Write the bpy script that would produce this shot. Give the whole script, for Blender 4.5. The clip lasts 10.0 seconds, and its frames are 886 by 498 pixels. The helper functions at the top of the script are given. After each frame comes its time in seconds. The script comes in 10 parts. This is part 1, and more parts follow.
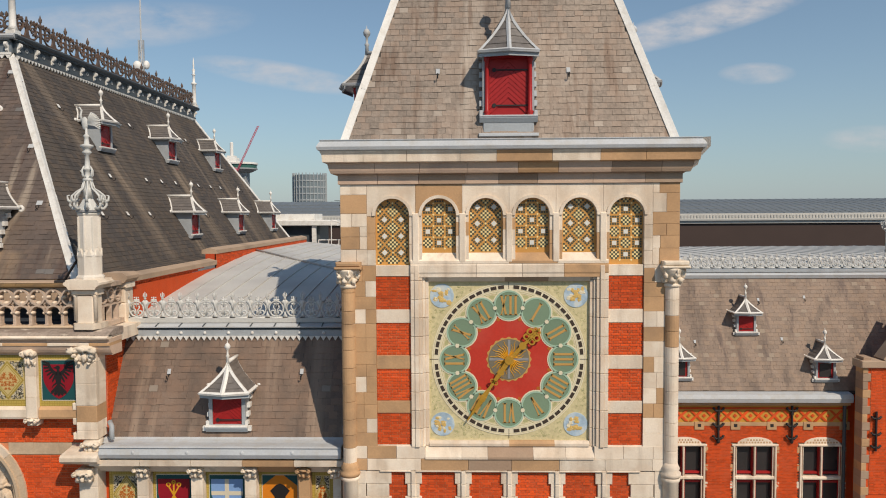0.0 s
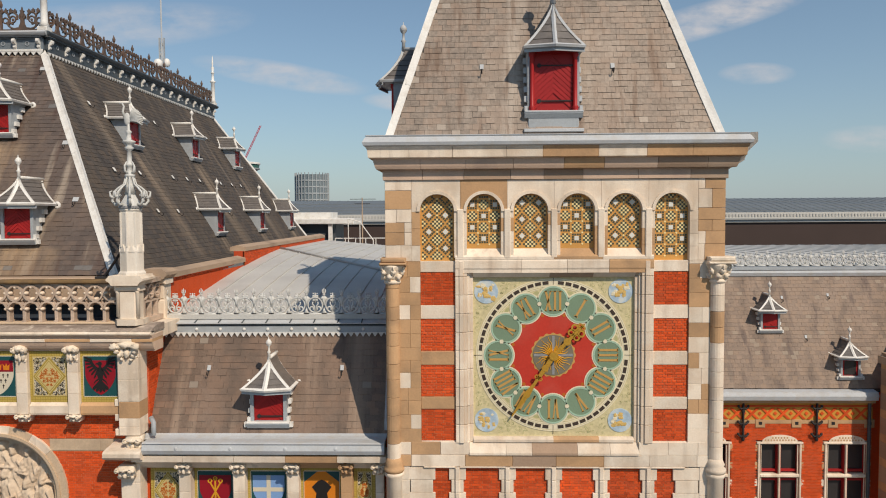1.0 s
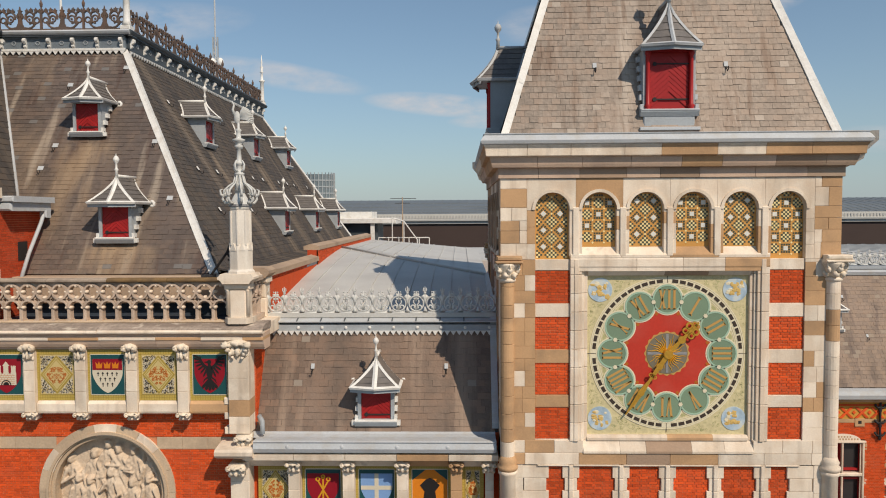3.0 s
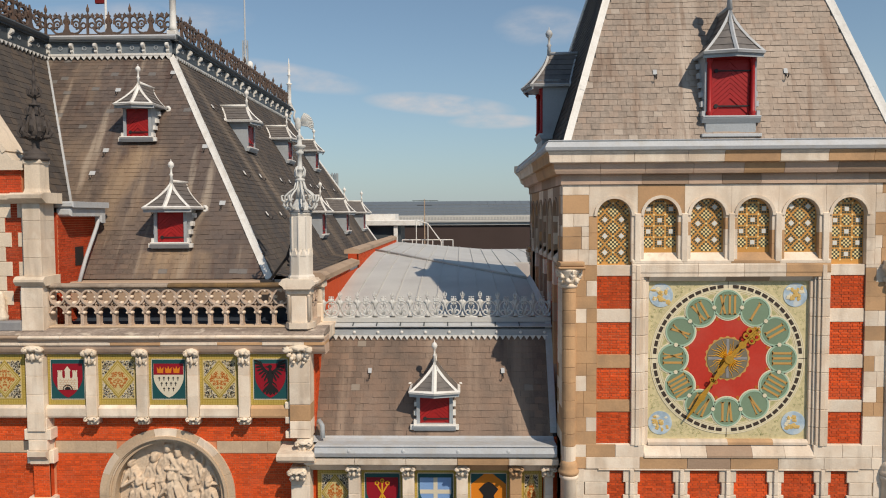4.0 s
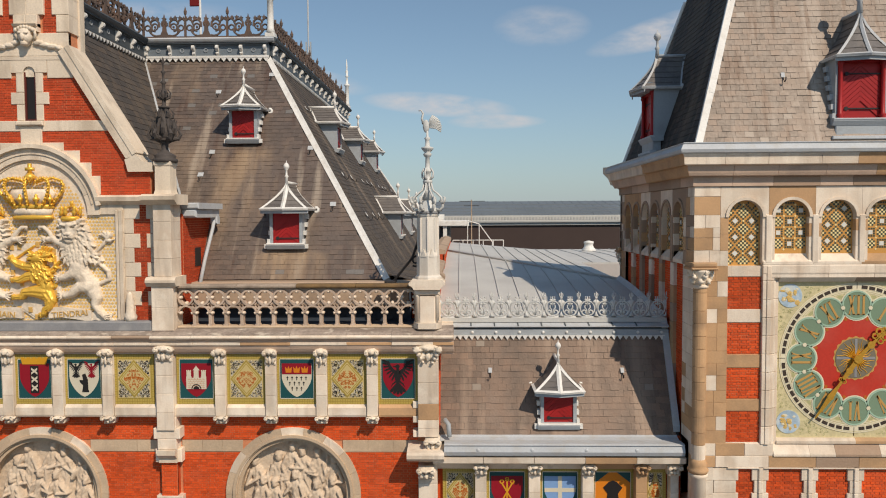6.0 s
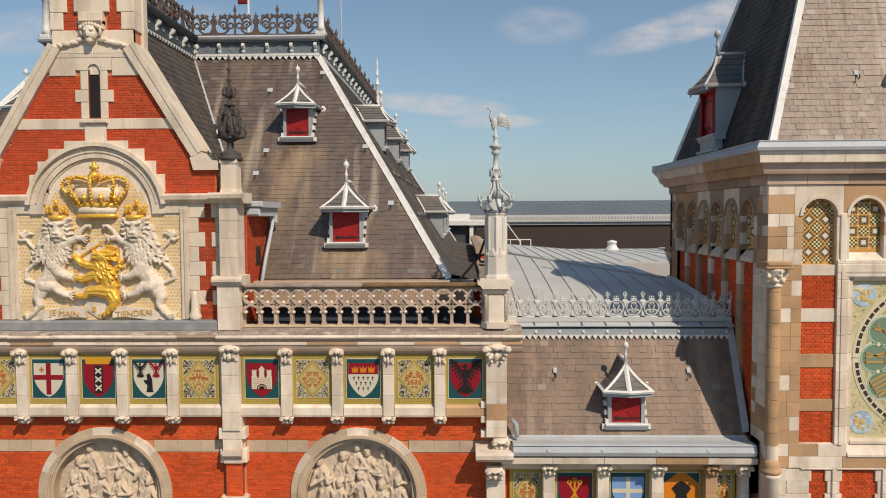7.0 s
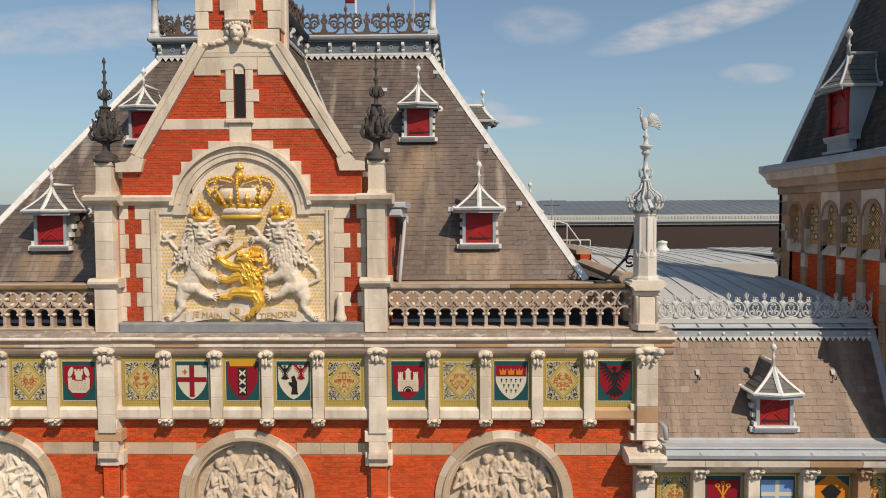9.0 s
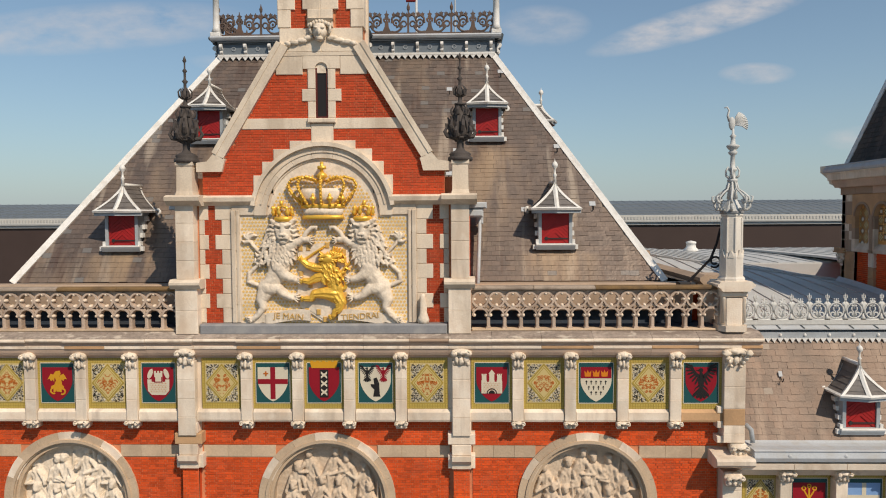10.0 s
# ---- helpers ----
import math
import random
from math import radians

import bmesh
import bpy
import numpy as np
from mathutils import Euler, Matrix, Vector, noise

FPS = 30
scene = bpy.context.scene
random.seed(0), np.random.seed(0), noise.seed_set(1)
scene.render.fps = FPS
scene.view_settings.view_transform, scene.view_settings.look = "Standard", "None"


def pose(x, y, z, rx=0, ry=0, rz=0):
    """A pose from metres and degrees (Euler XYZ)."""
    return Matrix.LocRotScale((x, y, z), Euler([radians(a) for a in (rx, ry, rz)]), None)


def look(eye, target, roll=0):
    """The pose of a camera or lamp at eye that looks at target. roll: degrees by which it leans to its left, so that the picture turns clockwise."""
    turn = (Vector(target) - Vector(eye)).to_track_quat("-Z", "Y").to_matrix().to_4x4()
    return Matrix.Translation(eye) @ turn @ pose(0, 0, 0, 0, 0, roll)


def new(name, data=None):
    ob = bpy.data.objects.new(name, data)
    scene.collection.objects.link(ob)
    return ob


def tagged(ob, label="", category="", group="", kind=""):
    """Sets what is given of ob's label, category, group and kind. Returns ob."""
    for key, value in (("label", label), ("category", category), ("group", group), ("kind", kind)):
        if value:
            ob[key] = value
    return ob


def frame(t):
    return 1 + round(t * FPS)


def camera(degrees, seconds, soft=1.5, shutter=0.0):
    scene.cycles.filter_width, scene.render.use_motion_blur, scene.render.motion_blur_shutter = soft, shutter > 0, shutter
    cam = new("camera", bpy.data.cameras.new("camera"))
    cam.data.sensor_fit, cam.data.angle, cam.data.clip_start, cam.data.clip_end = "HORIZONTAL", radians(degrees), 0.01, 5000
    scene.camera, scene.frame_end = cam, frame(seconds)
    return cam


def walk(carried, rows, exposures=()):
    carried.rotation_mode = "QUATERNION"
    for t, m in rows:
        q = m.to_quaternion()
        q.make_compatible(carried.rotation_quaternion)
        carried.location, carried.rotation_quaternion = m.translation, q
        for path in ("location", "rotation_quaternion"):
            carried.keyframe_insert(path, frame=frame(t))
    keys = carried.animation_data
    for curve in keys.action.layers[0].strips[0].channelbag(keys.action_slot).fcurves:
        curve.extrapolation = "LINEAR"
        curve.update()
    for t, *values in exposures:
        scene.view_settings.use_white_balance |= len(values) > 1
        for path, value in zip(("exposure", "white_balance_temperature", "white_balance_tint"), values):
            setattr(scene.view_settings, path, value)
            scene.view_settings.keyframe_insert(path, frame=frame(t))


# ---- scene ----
cam = camera(63.55, 10.0, soft=1.05)
YAW, PITCH, ROLL = 1.45, -2.77, 0.34
PATH = [
    (0.0, -1.091, -15.829, 18.365), (0.5, -1.535, -15.840, 18.317), (1.0, -2.116, -15.841, 18.272), (1.5, -2.748, -15.861, 18.225),
    (2.0, -3.397, -15.846, 18.205), (2.5, -4.084, -15.874, 18.205), (4.0, -6.193, -16.060, 18.395), (4.5, -7.016, -16.170, 18.403),
    (5.0, -7.756, -16.296, 18.437), (5.5, -8.506, -16.349, 18.445), (7.0, -10.945, -16.220, 18.419), (7.5, -11.836, -16.221, 18.372),
    (8.0, -12.718, -16.219, 18.385), (8.5, -13.633, -16.232, 18.409), (9.0, -14.554, -16.153, 18.459), (9.5, -15.571, -16.101, 18.460),
    (10.0, -16.585, -16.039, 18.480),
]
walk(cam, [(t, pose(x, y, z, 90 + PITCH, ROLL, YAW)) for t, x, y, z in PATH])

# ---- sky, sun and exposure ----
SUN_TO = Vector((0.60, -0.815, 1.0)).normalized()
world = bpy.data.worlds.new("sky")
scene.world = world
world.use_nodes = True
wn, wl = world.node_tree.nodes, world.node_tree.links
wn.clear()
sky = wn.new("ShaderNodeTexSky")
sky.sky_type = "NISHITA"
sky.sun_disc = False
sky.sun_elevation = math.asin(SUN_TO.z)
sky.sun_rotation = math.atan2(SUN_TO.x, SUN_TO.y)
sky.altitude, sky.air_density, sky.dust_density, sky.ozone_density = 20.0, 1.0, 0.3, 1.6
wco = wn.new("ShaderNodeTexCoord")


def sky_math(op, a, b=None):
    n = wn.new("ShaderNodeMath")
    n.operation = op
    for i, v in enumerate((a, b)):
        if v is None:
            continue
        if isinstance(v, (int, float)):
            n.inputs[i].default_value = v
        else:
            wl.new(v, n.inputs[i])
    return n.outputs[0]


# thin high clouds: a few wisps broken up by noise, as (u, v, half width, half height, tilt, strength) on the sky
wsep = wn.new("ShaderNodeSeparateXYZ")
wl.new(wco.outputs["Generated"], wsep.inputs[0])
su = sky_math("DIVIDE", wsep.outputs[0], wsep.outputs[1])
sv = sky_math("DIVIDE", wsep.outputs[2], wsep.outputs[1])
wcomb = wn.new("ShaderNodeCombineXYZ")
wl.new(su, wcomb.inputs[0])
wl.new(sky_math("MULTIPLY", sv, 2.6), wcomb.inputs[2])
wnoise = wn.new("ShaderNodeTexNoise")
wnoise.inputs["Scale"].default_value, wnoise.inputs["Detail"].default_value = 16.0, 8.0
wnoise.inputs["Roughness"].default_value = 0.6
wl.new(wcomb.outputs[0], wnoise.inputs["Vector"])
wramp = wn.new("ShaderNodeMapRange")
wramp.inputs[1].default_value, wramp.inputs[2].default_value = 0.30, 0.66
wl.new(wnoise.outputs["Fac"], wramp.inputs[0])
cover = None
for cu, cv, ru, rv, tilt, amt in ((0.33, 0.262, 0.16, 0.026, 0.26, 1.0), (-0.03, 0.152, 0.11, 0.017, -0.08, 0.95), (0.05, 0.128, 0.07, 0.011, 0.0, 0.85),
                                  (0.406, 0.19, 0.055, 0.016, 0.0, 0.6), (-0.25, 0.195, 0.13, 0.02, -0.17, 0.7), (-0.52, 0.262, 0.24, 0.036, 0.05, 0.55),
                                  (0.113, 0.258, 0.07, 0.03, 0.0, 0.4), (0.57, 0.1, 0.08, 0.02, 0.0, 0.5), (-0.3, 0.6, 0.5, 0.1, 0.2, 0.7), (0.7, 0.5, 0.4, 0.08, -0.1, 0.7)):
    du = sky_math("SUBTRACT", su, cu)
    dv = sky_math("SUBTRACT", sky_math("SUBTRACT", sv, cv), sky_math("MULTIPLY", du, tilt))
    e = sky_math("ADD", sky_math("POWER", sky_math("ABSOLUTE", sky_math("DIVIDE", du, ru)), 2.0), sky_math("POWER", sky_math("ABSOLUTE", sky_math("DIVIDE", dv, rv)), 2.0))
    one = sky_math("MULTIPLY", sky_math("MINIMUM", sky_math("MULTIPLY", sky_math("MAXIMUM", sky_math("SUBTRACT", 1.0, e), 0.0), 1.5), 1.0), amt)
    cover = one if cover is None else sky_math("ADD", cover, one)
wmix = wn.new("ShaderNodeMixRGB")
wmix.inputs[2].default_value = (6.3, 6.0, 6.0, 1)
wl.new(sky_math("MINIMUM", sky_math("MULTIPLY", sky_math("MULTIPLY", cover, wramp.outputs[0]), 0.9), 0.75), wmix.inputs[0])
whaze = wn.new("ShaderNodeMixRGB")
whaze.inputs[2].default_value = (3.75, 4.02, 4.6, 1)
hz = sky_math("MULTIPLY", sky_math("POWER", sky_math("SUBTRACT", 1.0, sky_math("MINIMUM", sky_math("MAXIMUM", wsep.outputs[2], 0.0), 1.0)), 8.0), 0.70)
hz = sky_math("ADD", hz, 0.14)
wl.new(hz, whaze.inputs[0])
wl.new(sky.outputs[0], whaze.inputs[1])
wtint = wn.new("ShaderNodeMixRGB")
wtint.blend_type = "MULTIPLY"
wtint.inputs[0].default_value = 1.0
wtint.inputs[2].default_value = (0.90, 1.0, 1.0, 1)
wl.new(whaze.outputs[0], wtint.inputs[1])
wl.new(wtint.outputs[0], wmix.inputs[1])
wbg = wn.new("ShaderNodeBackground")
wbg.inputs[1].default_value = 0.1
wl.new(wmix.outputs[0], wbg.inputs[0])
wl.new(wbg.outputs[0], wn.new("ShaderNodeOutputWorld").inputs[0])

sun = new("sun", bpy.data.lights.new("sun", "SUN"))
sun.data.energy, sun.data.angle, sun.data.color = 3.95, radians(0.53), (1.0, 0.852, 0.688)
sun.matrix_world = look(SUN_TO * 80, (0, 0, 0))
scene.view_settings.exposure = -0.03


# ---- materials ----
def surface(name, col, rough=0.8, metal=0.0, var=0.16, scale=1.3, fine=22.0, fvar=0.14, bump=0.25, island=0.0, rand=0.0,
            stain=None, stain_amt=0.5, stain_scale=0.8, streak=False, spec=0.3, runs=(), tint=None, sheen=None, odd=None, washes=()):
    m = bpy.data.materials.new(name)
    m.use_nodes = True
    nt = m.node_tree
    n, l = nt.nodes, nt.links
    bsdf = n["Principled BSDF"]
    bsdf.inputs["Roughness"].default_value = rough
    bsdf.inputs["Metallic"].default_value = metal
    bsdf.inputs["Specular IOR Level"].default_value = spec
    if sheen:
        bsdf.inputs["Specular Tint"].default_value = (*sheen, 1)
    geo = n.new("ShaderNodeNewGeometry")

    def noise_of(sc, det=4.0, squash=None):
        t = n.new("ShaderNodeTexNoise")
        t.inputs["Scale"].default_value, t.inputs["Detail"].default_value = sc, det
        src = geo.outputs["Position"]
        if squash:
            mp = n.new("ShaderNodeMapping")
            mp.inputs["Scale"].default_value = squash
            l.new(src, mp.inputs["Vector"])
            src = mp.outputs[0]
        l.new(src, t.inputs["Vector"])
        return t.outputs["Fac"]

    def mth(op, a, b):
        k = n.new("ShaderNodeMath")
        k.operation = op
        for i, v in enumerate((a, b)):
            if isinstance(v, (int, float)):
                k.inputs[i].default_value = v
            else:
                l.new(v, k.inputs[i])
        return k.outputs[0]

    big, small = noise_of(scale), noise_of(fine, 3.0)
    val = mth("ADD", 1.0, mth("MULTIPLY", mth("SUBTRACT", big, 0.5), 2 * var))
    val = mth("ADD", val, mth("MULTIPLY", mth("SUBTRACT", small, 0.5), 2 * fvar))
    if island:
        val = mth("ADD", val, mth("MULTIPLY", mth("SUBTRACT", geo.outputs["Random Per Island"], 0.5), island))
    if rand:
        oi = n.new("ShaderNodeObjectInfo")
        val = mth("ADD", val, mth("MULTIPLY", mth("SUBTRACT", oi.outputs["Random"], 0.5), rand))
    hsv = n.new("ShaderNodeHueSaturation")
    hsv.inputs["Color"].default_value = (*col, 1)
    l.new(val, hsv.inputs["Value"])
    out = hsv.outputs[0]
    if stain:
        s = noise_of(stain_scale, 5.0, (1, 1, 0.22) if streak is True else streak or None)
        mr = n.new("ShaderNodeMapRange")
        mr.inputs[1].default_value, mr.inputs[2].default_value, mr.inputs[4].default_value = 0.48, 0.68, stain_amt
        l.new(s, mr.inputs[0])
        mx = n.new("ShaderNodeMixRGB")
        mx.inputs[2].default_value = (*stain, 1)
        l.new(mr.outputs[0], mx.inputs[0])
        l.new(out, mx.inputs[1])
        out = mx.outputs[0]
    if tint:
        # some pieces differ in hue, with soft blotches
        blot = mth("ADD", mth("MULTIPLY", geo.outputs["Random Per Island"], 0.55), mth("MULTIPLY", noise_of(2.6, 4.0), 0.9))
        mr = n.new("ShaderNodeMapRange")
        mr.inputs[1].default_value, mr.inputs[2].default_value, mr.inputs[4].default_value = 0.68, 0.98, tint[1]
        l.new(blot, mr.inputs[0])
        mx = n.new("ShaderNodeMixRGB")
        mx.inputs[2].default_value = (*tint[0], 1)
        l.new(mr.outputs[0], mx.inputs[0])
        l.new(out, mx.inputs[1])
        out = mx.outputs[0]
    for colr, amt, sc, squash, lo, hi in runs:
        # rain-washed streaks down the slope
        mr = n.new("ShaderNodeMapRange")
        mr.inputs[1].default_value, mr.inputs[2].default_value, mr.inputs[4].default_value = lo, hi, amt
        l.new(noise_of(sc, 4.0, squash), mr.inputs[0])
        mx = n.new("ShaderNodeMixRGB")
        mx.inputs[2].default_value = (*colr, 1)
        l.new(mr.outputs[0], mx.inputs[0])
        l.new(out, mx.inputs[1])
        out = mx.outputs[0]
    if washes:
        # pale streaks where rain runs off a dormer: (axis, middle, half width, top, length) each
        sep = n.new("ShaderNodeSeparateXYZ")
        l.new(geo.outputs["Position"], sep.inputs[0])
        mask = None
        for axis, mid, half, top, ln in washes[1]:
            side = mth("MAXIMUM", mth("SUBTRACT", 1.0, mth("POWER", mth("ABSOLUTE", mth("DIVIDE", mth("SUBTRACT", sep.outputs[axis], mid), half), 0.0), 2.0)), 0.0)
            drop = mth("DIVIDE", mth("SUBTRACT", top, sep.outputs[2]), ln)
            fall = mth("MULTIPLY", mth("MINIMUM", mth("MAXIMUM", mth("MULTIPLY", drop, 12.0), 0.0), 1.0), mth("MAXIMUM", mth("SUBTRACT", 1.0, drop), 0.0))
            one = mth("MULTIPLY", side, fall)
            mask = one if mask is None else mth("MAXIMUM", mask, one)
        rag = n.new("ShaderNodeMapRange")
        rag.inputs[1].default_value, rag.inputs[2].default_value = 0.36, 0.60
        l.new(noise_of(2.6, 4.0, washes[2]), rag.inputs[0])
        mx = n.new("ShaderNodeMixRGB")
        mx.inputs[2].default_value = (*washes[0], 1)
        l.new(mth("MULTIPLY", mth("MULTIPLY", mask, rag.outputs[0]), 0.85), mx.inputs[0])
        l.new(out, mx.inputs[1])
        out = mx.outputs[0]
    if odd:
        # a few replaced pieces of another colour
        mx = n.new("ShaderNodeMixRGB")
        mx.inputs[2].default_value = (*odd[0], 1)
        l.new(mth("MULTIPLY", mth("GREATER_THAN", geo.outputs["Random Per Island"], 1 - odd[1]), 0.75), mx.inputs[0])
        l.new(out, mx.inputs[1])
        out = mx.outputs[0]
    l.new(out, bsdf.inputs["Base Color"])
    if bump:
        b = n.new("ShaderNodeBump")
        b.inputs["Strength"].default_value, b.inputs["Distance"].default_value = bump, 0.02
        l.new(mth("ADD", small, mth("MULTIPLY", big, 0.5)), b.inputs["Height"])
        l.new(b.outputs[0], bsdf.inputs["Normal"])
    return m


STONE = surface("cream limestone", (0.785, 0.68, 0.55), 0.85, rand=0.26, island=0.12, var=0.2, fvar=0.12, fine=26.0, bump=0.3, stain=(0.38, 0.29, 0.20), stain_amt=0.5, stain_scale=1.9, streak=True,
                tint=((0.60, 0.455, 0.325), 0.6), runs=(((0.34, 0.27, 0.21), 0.5, 4.5, (1, 1, 0.12), 0.57, 0.76), ((0.82, 0.74, 0.62), 0.5, 3.0, None, 0.56, 0.72)))
BUFF = surface("buff limestone", (0.69, 0.585, 0.455), 0.86, rand=0.2, island=0.1, var=0.2, fvar=0.16, fine=26.0, bump=0.3, stain=(0.40, 0.31, 0.22), stain_amt=0.5, stain_scale=1.9, streak=True,
               runs=(((0.32, 0.25, 0.19), 0.45, 4.5, (1, 1, 0.12), 0.58, 0.76), ((0.77, 0.68, 0.55), 0.5, 3.0, None, 0.56, 0.72)))
TAN = surface("tan sandstone", (0.50, 0.31, 0.165), 0.88, rand=0.2, island=0.25, stain=(0.27, 0.18, 0.11), stain_amt=0.5, stain_scale=1.5)
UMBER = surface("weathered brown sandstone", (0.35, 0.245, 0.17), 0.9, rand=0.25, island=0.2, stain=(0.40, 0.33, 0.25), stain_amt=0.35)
SAND = surface("greyish beige sandstone", (0.54, 0.41, 0.28), 0.88, rand=0.16, island=0.15, fvar=0.2, stain=(0.36, 0.27, 0.19), stain_amt=0.5, stain_scale=1.8)
# Rose brown stone; under cornices the colour also carries their warm shade
ROSE_SHADE = surface("rose brown weathered sandstone with shade tone", (0.56, 0.41, 0.305), 0.9, rand=0.16, island=0.15, stain=(0.34, 0.25, 0.20), stain_amt=0.4, stain_scale=1.4)
CARVED = surface("carved pale stone", (0.75, 0.65, 0.52), 0.88, var=0.25, fvar=0.25, fine=16.0, stain=(0.42, 0.33, 0.22), stain_amt=0.4, stain_scale=3.0, bump=0.5)
LIONSTONE = surface("grimy carved pale stone", (0.735, 0.63, 0.495), 0.9, var=0.28, fvar=0.3, fine=20.0, stain=(0.42, 0.33, 0.24), stain_amt=0.5, stain_scale=4.0, bump=0.5, runs=(((0.74, 0.67, 0.57), 0.5, 3.0, None, 0.55, 0.7),))
CARVED_TAN = surface("carved weathered tan stone", (0.57, 0.45, 0.33), 0.88, var=0.28, fvar=0.25, fine=16.0, stain=(0.62, 0.52, 0.40), stain_amt=0.55, stain_scale=2.2, bump=0.5)
# Gutter floors and attic wall: shade is put into this dark colour
GUTTER_SHADE = surface("blue-black gutter shade", (0.042, 0.056, 0.078), 0.7, var=0.3, stain=(0.06, 0.055, 0.05), stain_amt=0.5, stain_scale=2.0)
# Gable brick; also dims side walls, with shade put into the colour
BRICK_OLD_SHADE = surface("dark red gable brick and shade tone", (0.47, 0.062, 0.018), 0.88, var=0.16, island=0.35, rand=0.35, fvar=0.2, bump=0.35, stain=(0.42, 0.085, 0.04), stain_amt=0.5, stain_scale=2.4)
BRICK = surface("red brick", (0.62, 0.082, 0.014), 0.85, var=0.14, island=0.42, rand=0.42, fvar=0.2, bump=0.35, stain=(0.56, 0.10, 0.035), stain_amt=0.5, stain_scale=2.4)
MORTAR = surface("brick mortar", (0.60, 0.235, 0.115), 0.95, var=0.2)
DOWN_F, DOWN_S = (1, 0.07, 0.07), (0.07, 1, 0.07)
BROAD_F = (1, 0.13, 0.13)
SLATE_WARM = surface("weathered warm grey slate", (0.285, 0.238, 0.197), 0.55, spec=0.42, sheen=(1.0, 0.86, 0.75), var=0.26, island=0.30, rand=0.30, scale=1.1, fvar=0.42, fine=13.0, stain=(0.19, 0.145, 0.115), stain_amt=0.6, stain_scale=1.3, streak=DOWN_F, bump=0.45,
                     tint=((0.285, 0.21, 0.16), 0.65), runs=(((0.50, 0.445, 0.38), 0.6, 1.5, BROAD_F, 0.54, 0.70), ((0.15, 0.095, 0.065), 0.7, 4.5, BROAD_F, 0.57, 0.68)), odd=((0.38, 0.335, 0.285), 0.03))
# Slate for side slopes: their dimmer light is put into the base, streaks on top
SLATE_SHADED = surface("dark grey slate, side shade in colour", (0.076, 0.068, 0.063), 0.8, spec=0.14, var=0.25, island=0.2, rand=0.2, scale=0.6, stain=(0.135, 0.11, 0.085), stain_amt=0.7, stain_scale=0.8, streak=DOWN_S, bump=0.35,
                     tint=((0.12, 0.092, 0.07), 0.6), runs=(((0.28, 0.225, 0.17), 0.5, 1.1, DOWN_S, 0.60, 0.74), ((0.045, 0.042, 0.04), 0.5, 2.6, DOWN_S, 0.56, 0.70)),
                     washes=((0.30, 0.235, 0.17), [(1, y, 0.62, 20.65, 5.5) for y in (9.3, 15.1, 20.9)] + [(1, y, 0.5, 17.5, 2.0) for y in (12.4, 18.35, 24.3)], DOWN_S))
SLATE_TAN = surface("weathered brown slate", (0.185, 0.134, 0.102), 0.5, spec=0.42, sheen=(1.0, 0.85, 0.74), var=0.26, island=0.24, rand=0.24, scale=1.1, fvar=0.24, stain=(0.105, 0.08, 0.064), stain_amt=0.65, stain_scale=1.1, streak=BROAD_F, bump=0.3,
                    tint=((0.23, 0.15, 0.105), 0.7), runs=(((0.36, 0.27, 0.20), 0.65, 1.8, DOWN_F, 0.54, 0.68), ((0.08, 0.062, 0.052), 0.55, 3.6, BROAD_F, 0.57, 0.70)), odd=((0.27, 0.24, 0.20), 0.03))
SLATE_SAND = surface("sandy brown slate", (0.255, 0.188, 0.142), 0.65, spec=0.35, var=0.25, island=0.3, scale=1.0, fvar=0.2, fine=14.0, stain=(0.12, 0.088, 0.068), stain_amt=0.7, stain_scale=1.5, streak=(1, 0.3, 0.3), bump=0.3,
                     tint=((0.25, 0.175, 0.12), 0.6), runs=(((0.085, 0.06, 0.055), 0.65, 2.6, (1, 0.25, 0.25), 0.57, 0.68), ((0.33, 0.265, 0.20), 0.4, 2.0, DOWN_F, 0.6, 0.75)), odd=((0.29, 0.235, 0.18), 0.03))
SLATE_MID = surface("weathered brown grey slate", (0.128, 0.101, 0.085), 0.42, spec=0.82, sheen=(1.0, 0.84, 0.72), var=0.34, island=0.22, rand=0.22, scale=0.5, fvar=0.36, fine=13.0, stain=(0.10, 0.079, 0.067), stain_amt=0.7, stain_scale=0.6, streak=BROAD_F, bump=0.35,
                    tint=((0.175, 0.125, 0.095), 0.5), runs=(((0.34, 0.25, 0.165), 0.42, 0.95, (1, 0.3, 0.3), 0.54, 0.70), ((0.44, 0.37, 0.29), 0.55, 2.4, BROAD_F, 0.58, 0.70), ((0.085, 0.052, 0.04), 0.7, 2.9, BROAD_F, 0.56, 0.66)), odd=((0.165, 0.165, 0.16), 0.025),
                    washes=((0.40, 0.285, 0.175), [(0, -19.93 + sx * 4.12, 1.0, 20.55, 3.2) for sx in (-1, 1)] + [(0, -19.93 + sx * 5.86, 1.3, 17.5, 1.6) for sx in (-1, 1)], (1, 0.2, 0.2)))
SLATE_HOOD = surface("grey hood slate", (0.135, 0.122, 0.112), 0.5, spec=0.5, var=0.2, island=0.25, fvar=0.25, fine=14.0, bump=0.3, stain=(0.20, 0.175, 0.15), stain_amt=0.5, stain_scale=3.0)
SLATE_BED = surface("slate underlay", (0.07, 0.062, 0.055), 0.9)
OLDLEAD = surface("tarnished lead sheet", (0.25, 0.25, 0.255), 0.6, var=0.2, stain=(0.40, 0.39, 0.37), stain_amt=0.5, stain_scale=2.5, bump=0.2)
ZINC = surface("grey zinc sheet", (0.52, 0.515, 0.485), 0.55, metal=0.0, var=0.12, scale=0.7, stain=(0.42, 0.41, 0.39), stain_amt=0.6, stain_scale=0.5, bump=0.1)
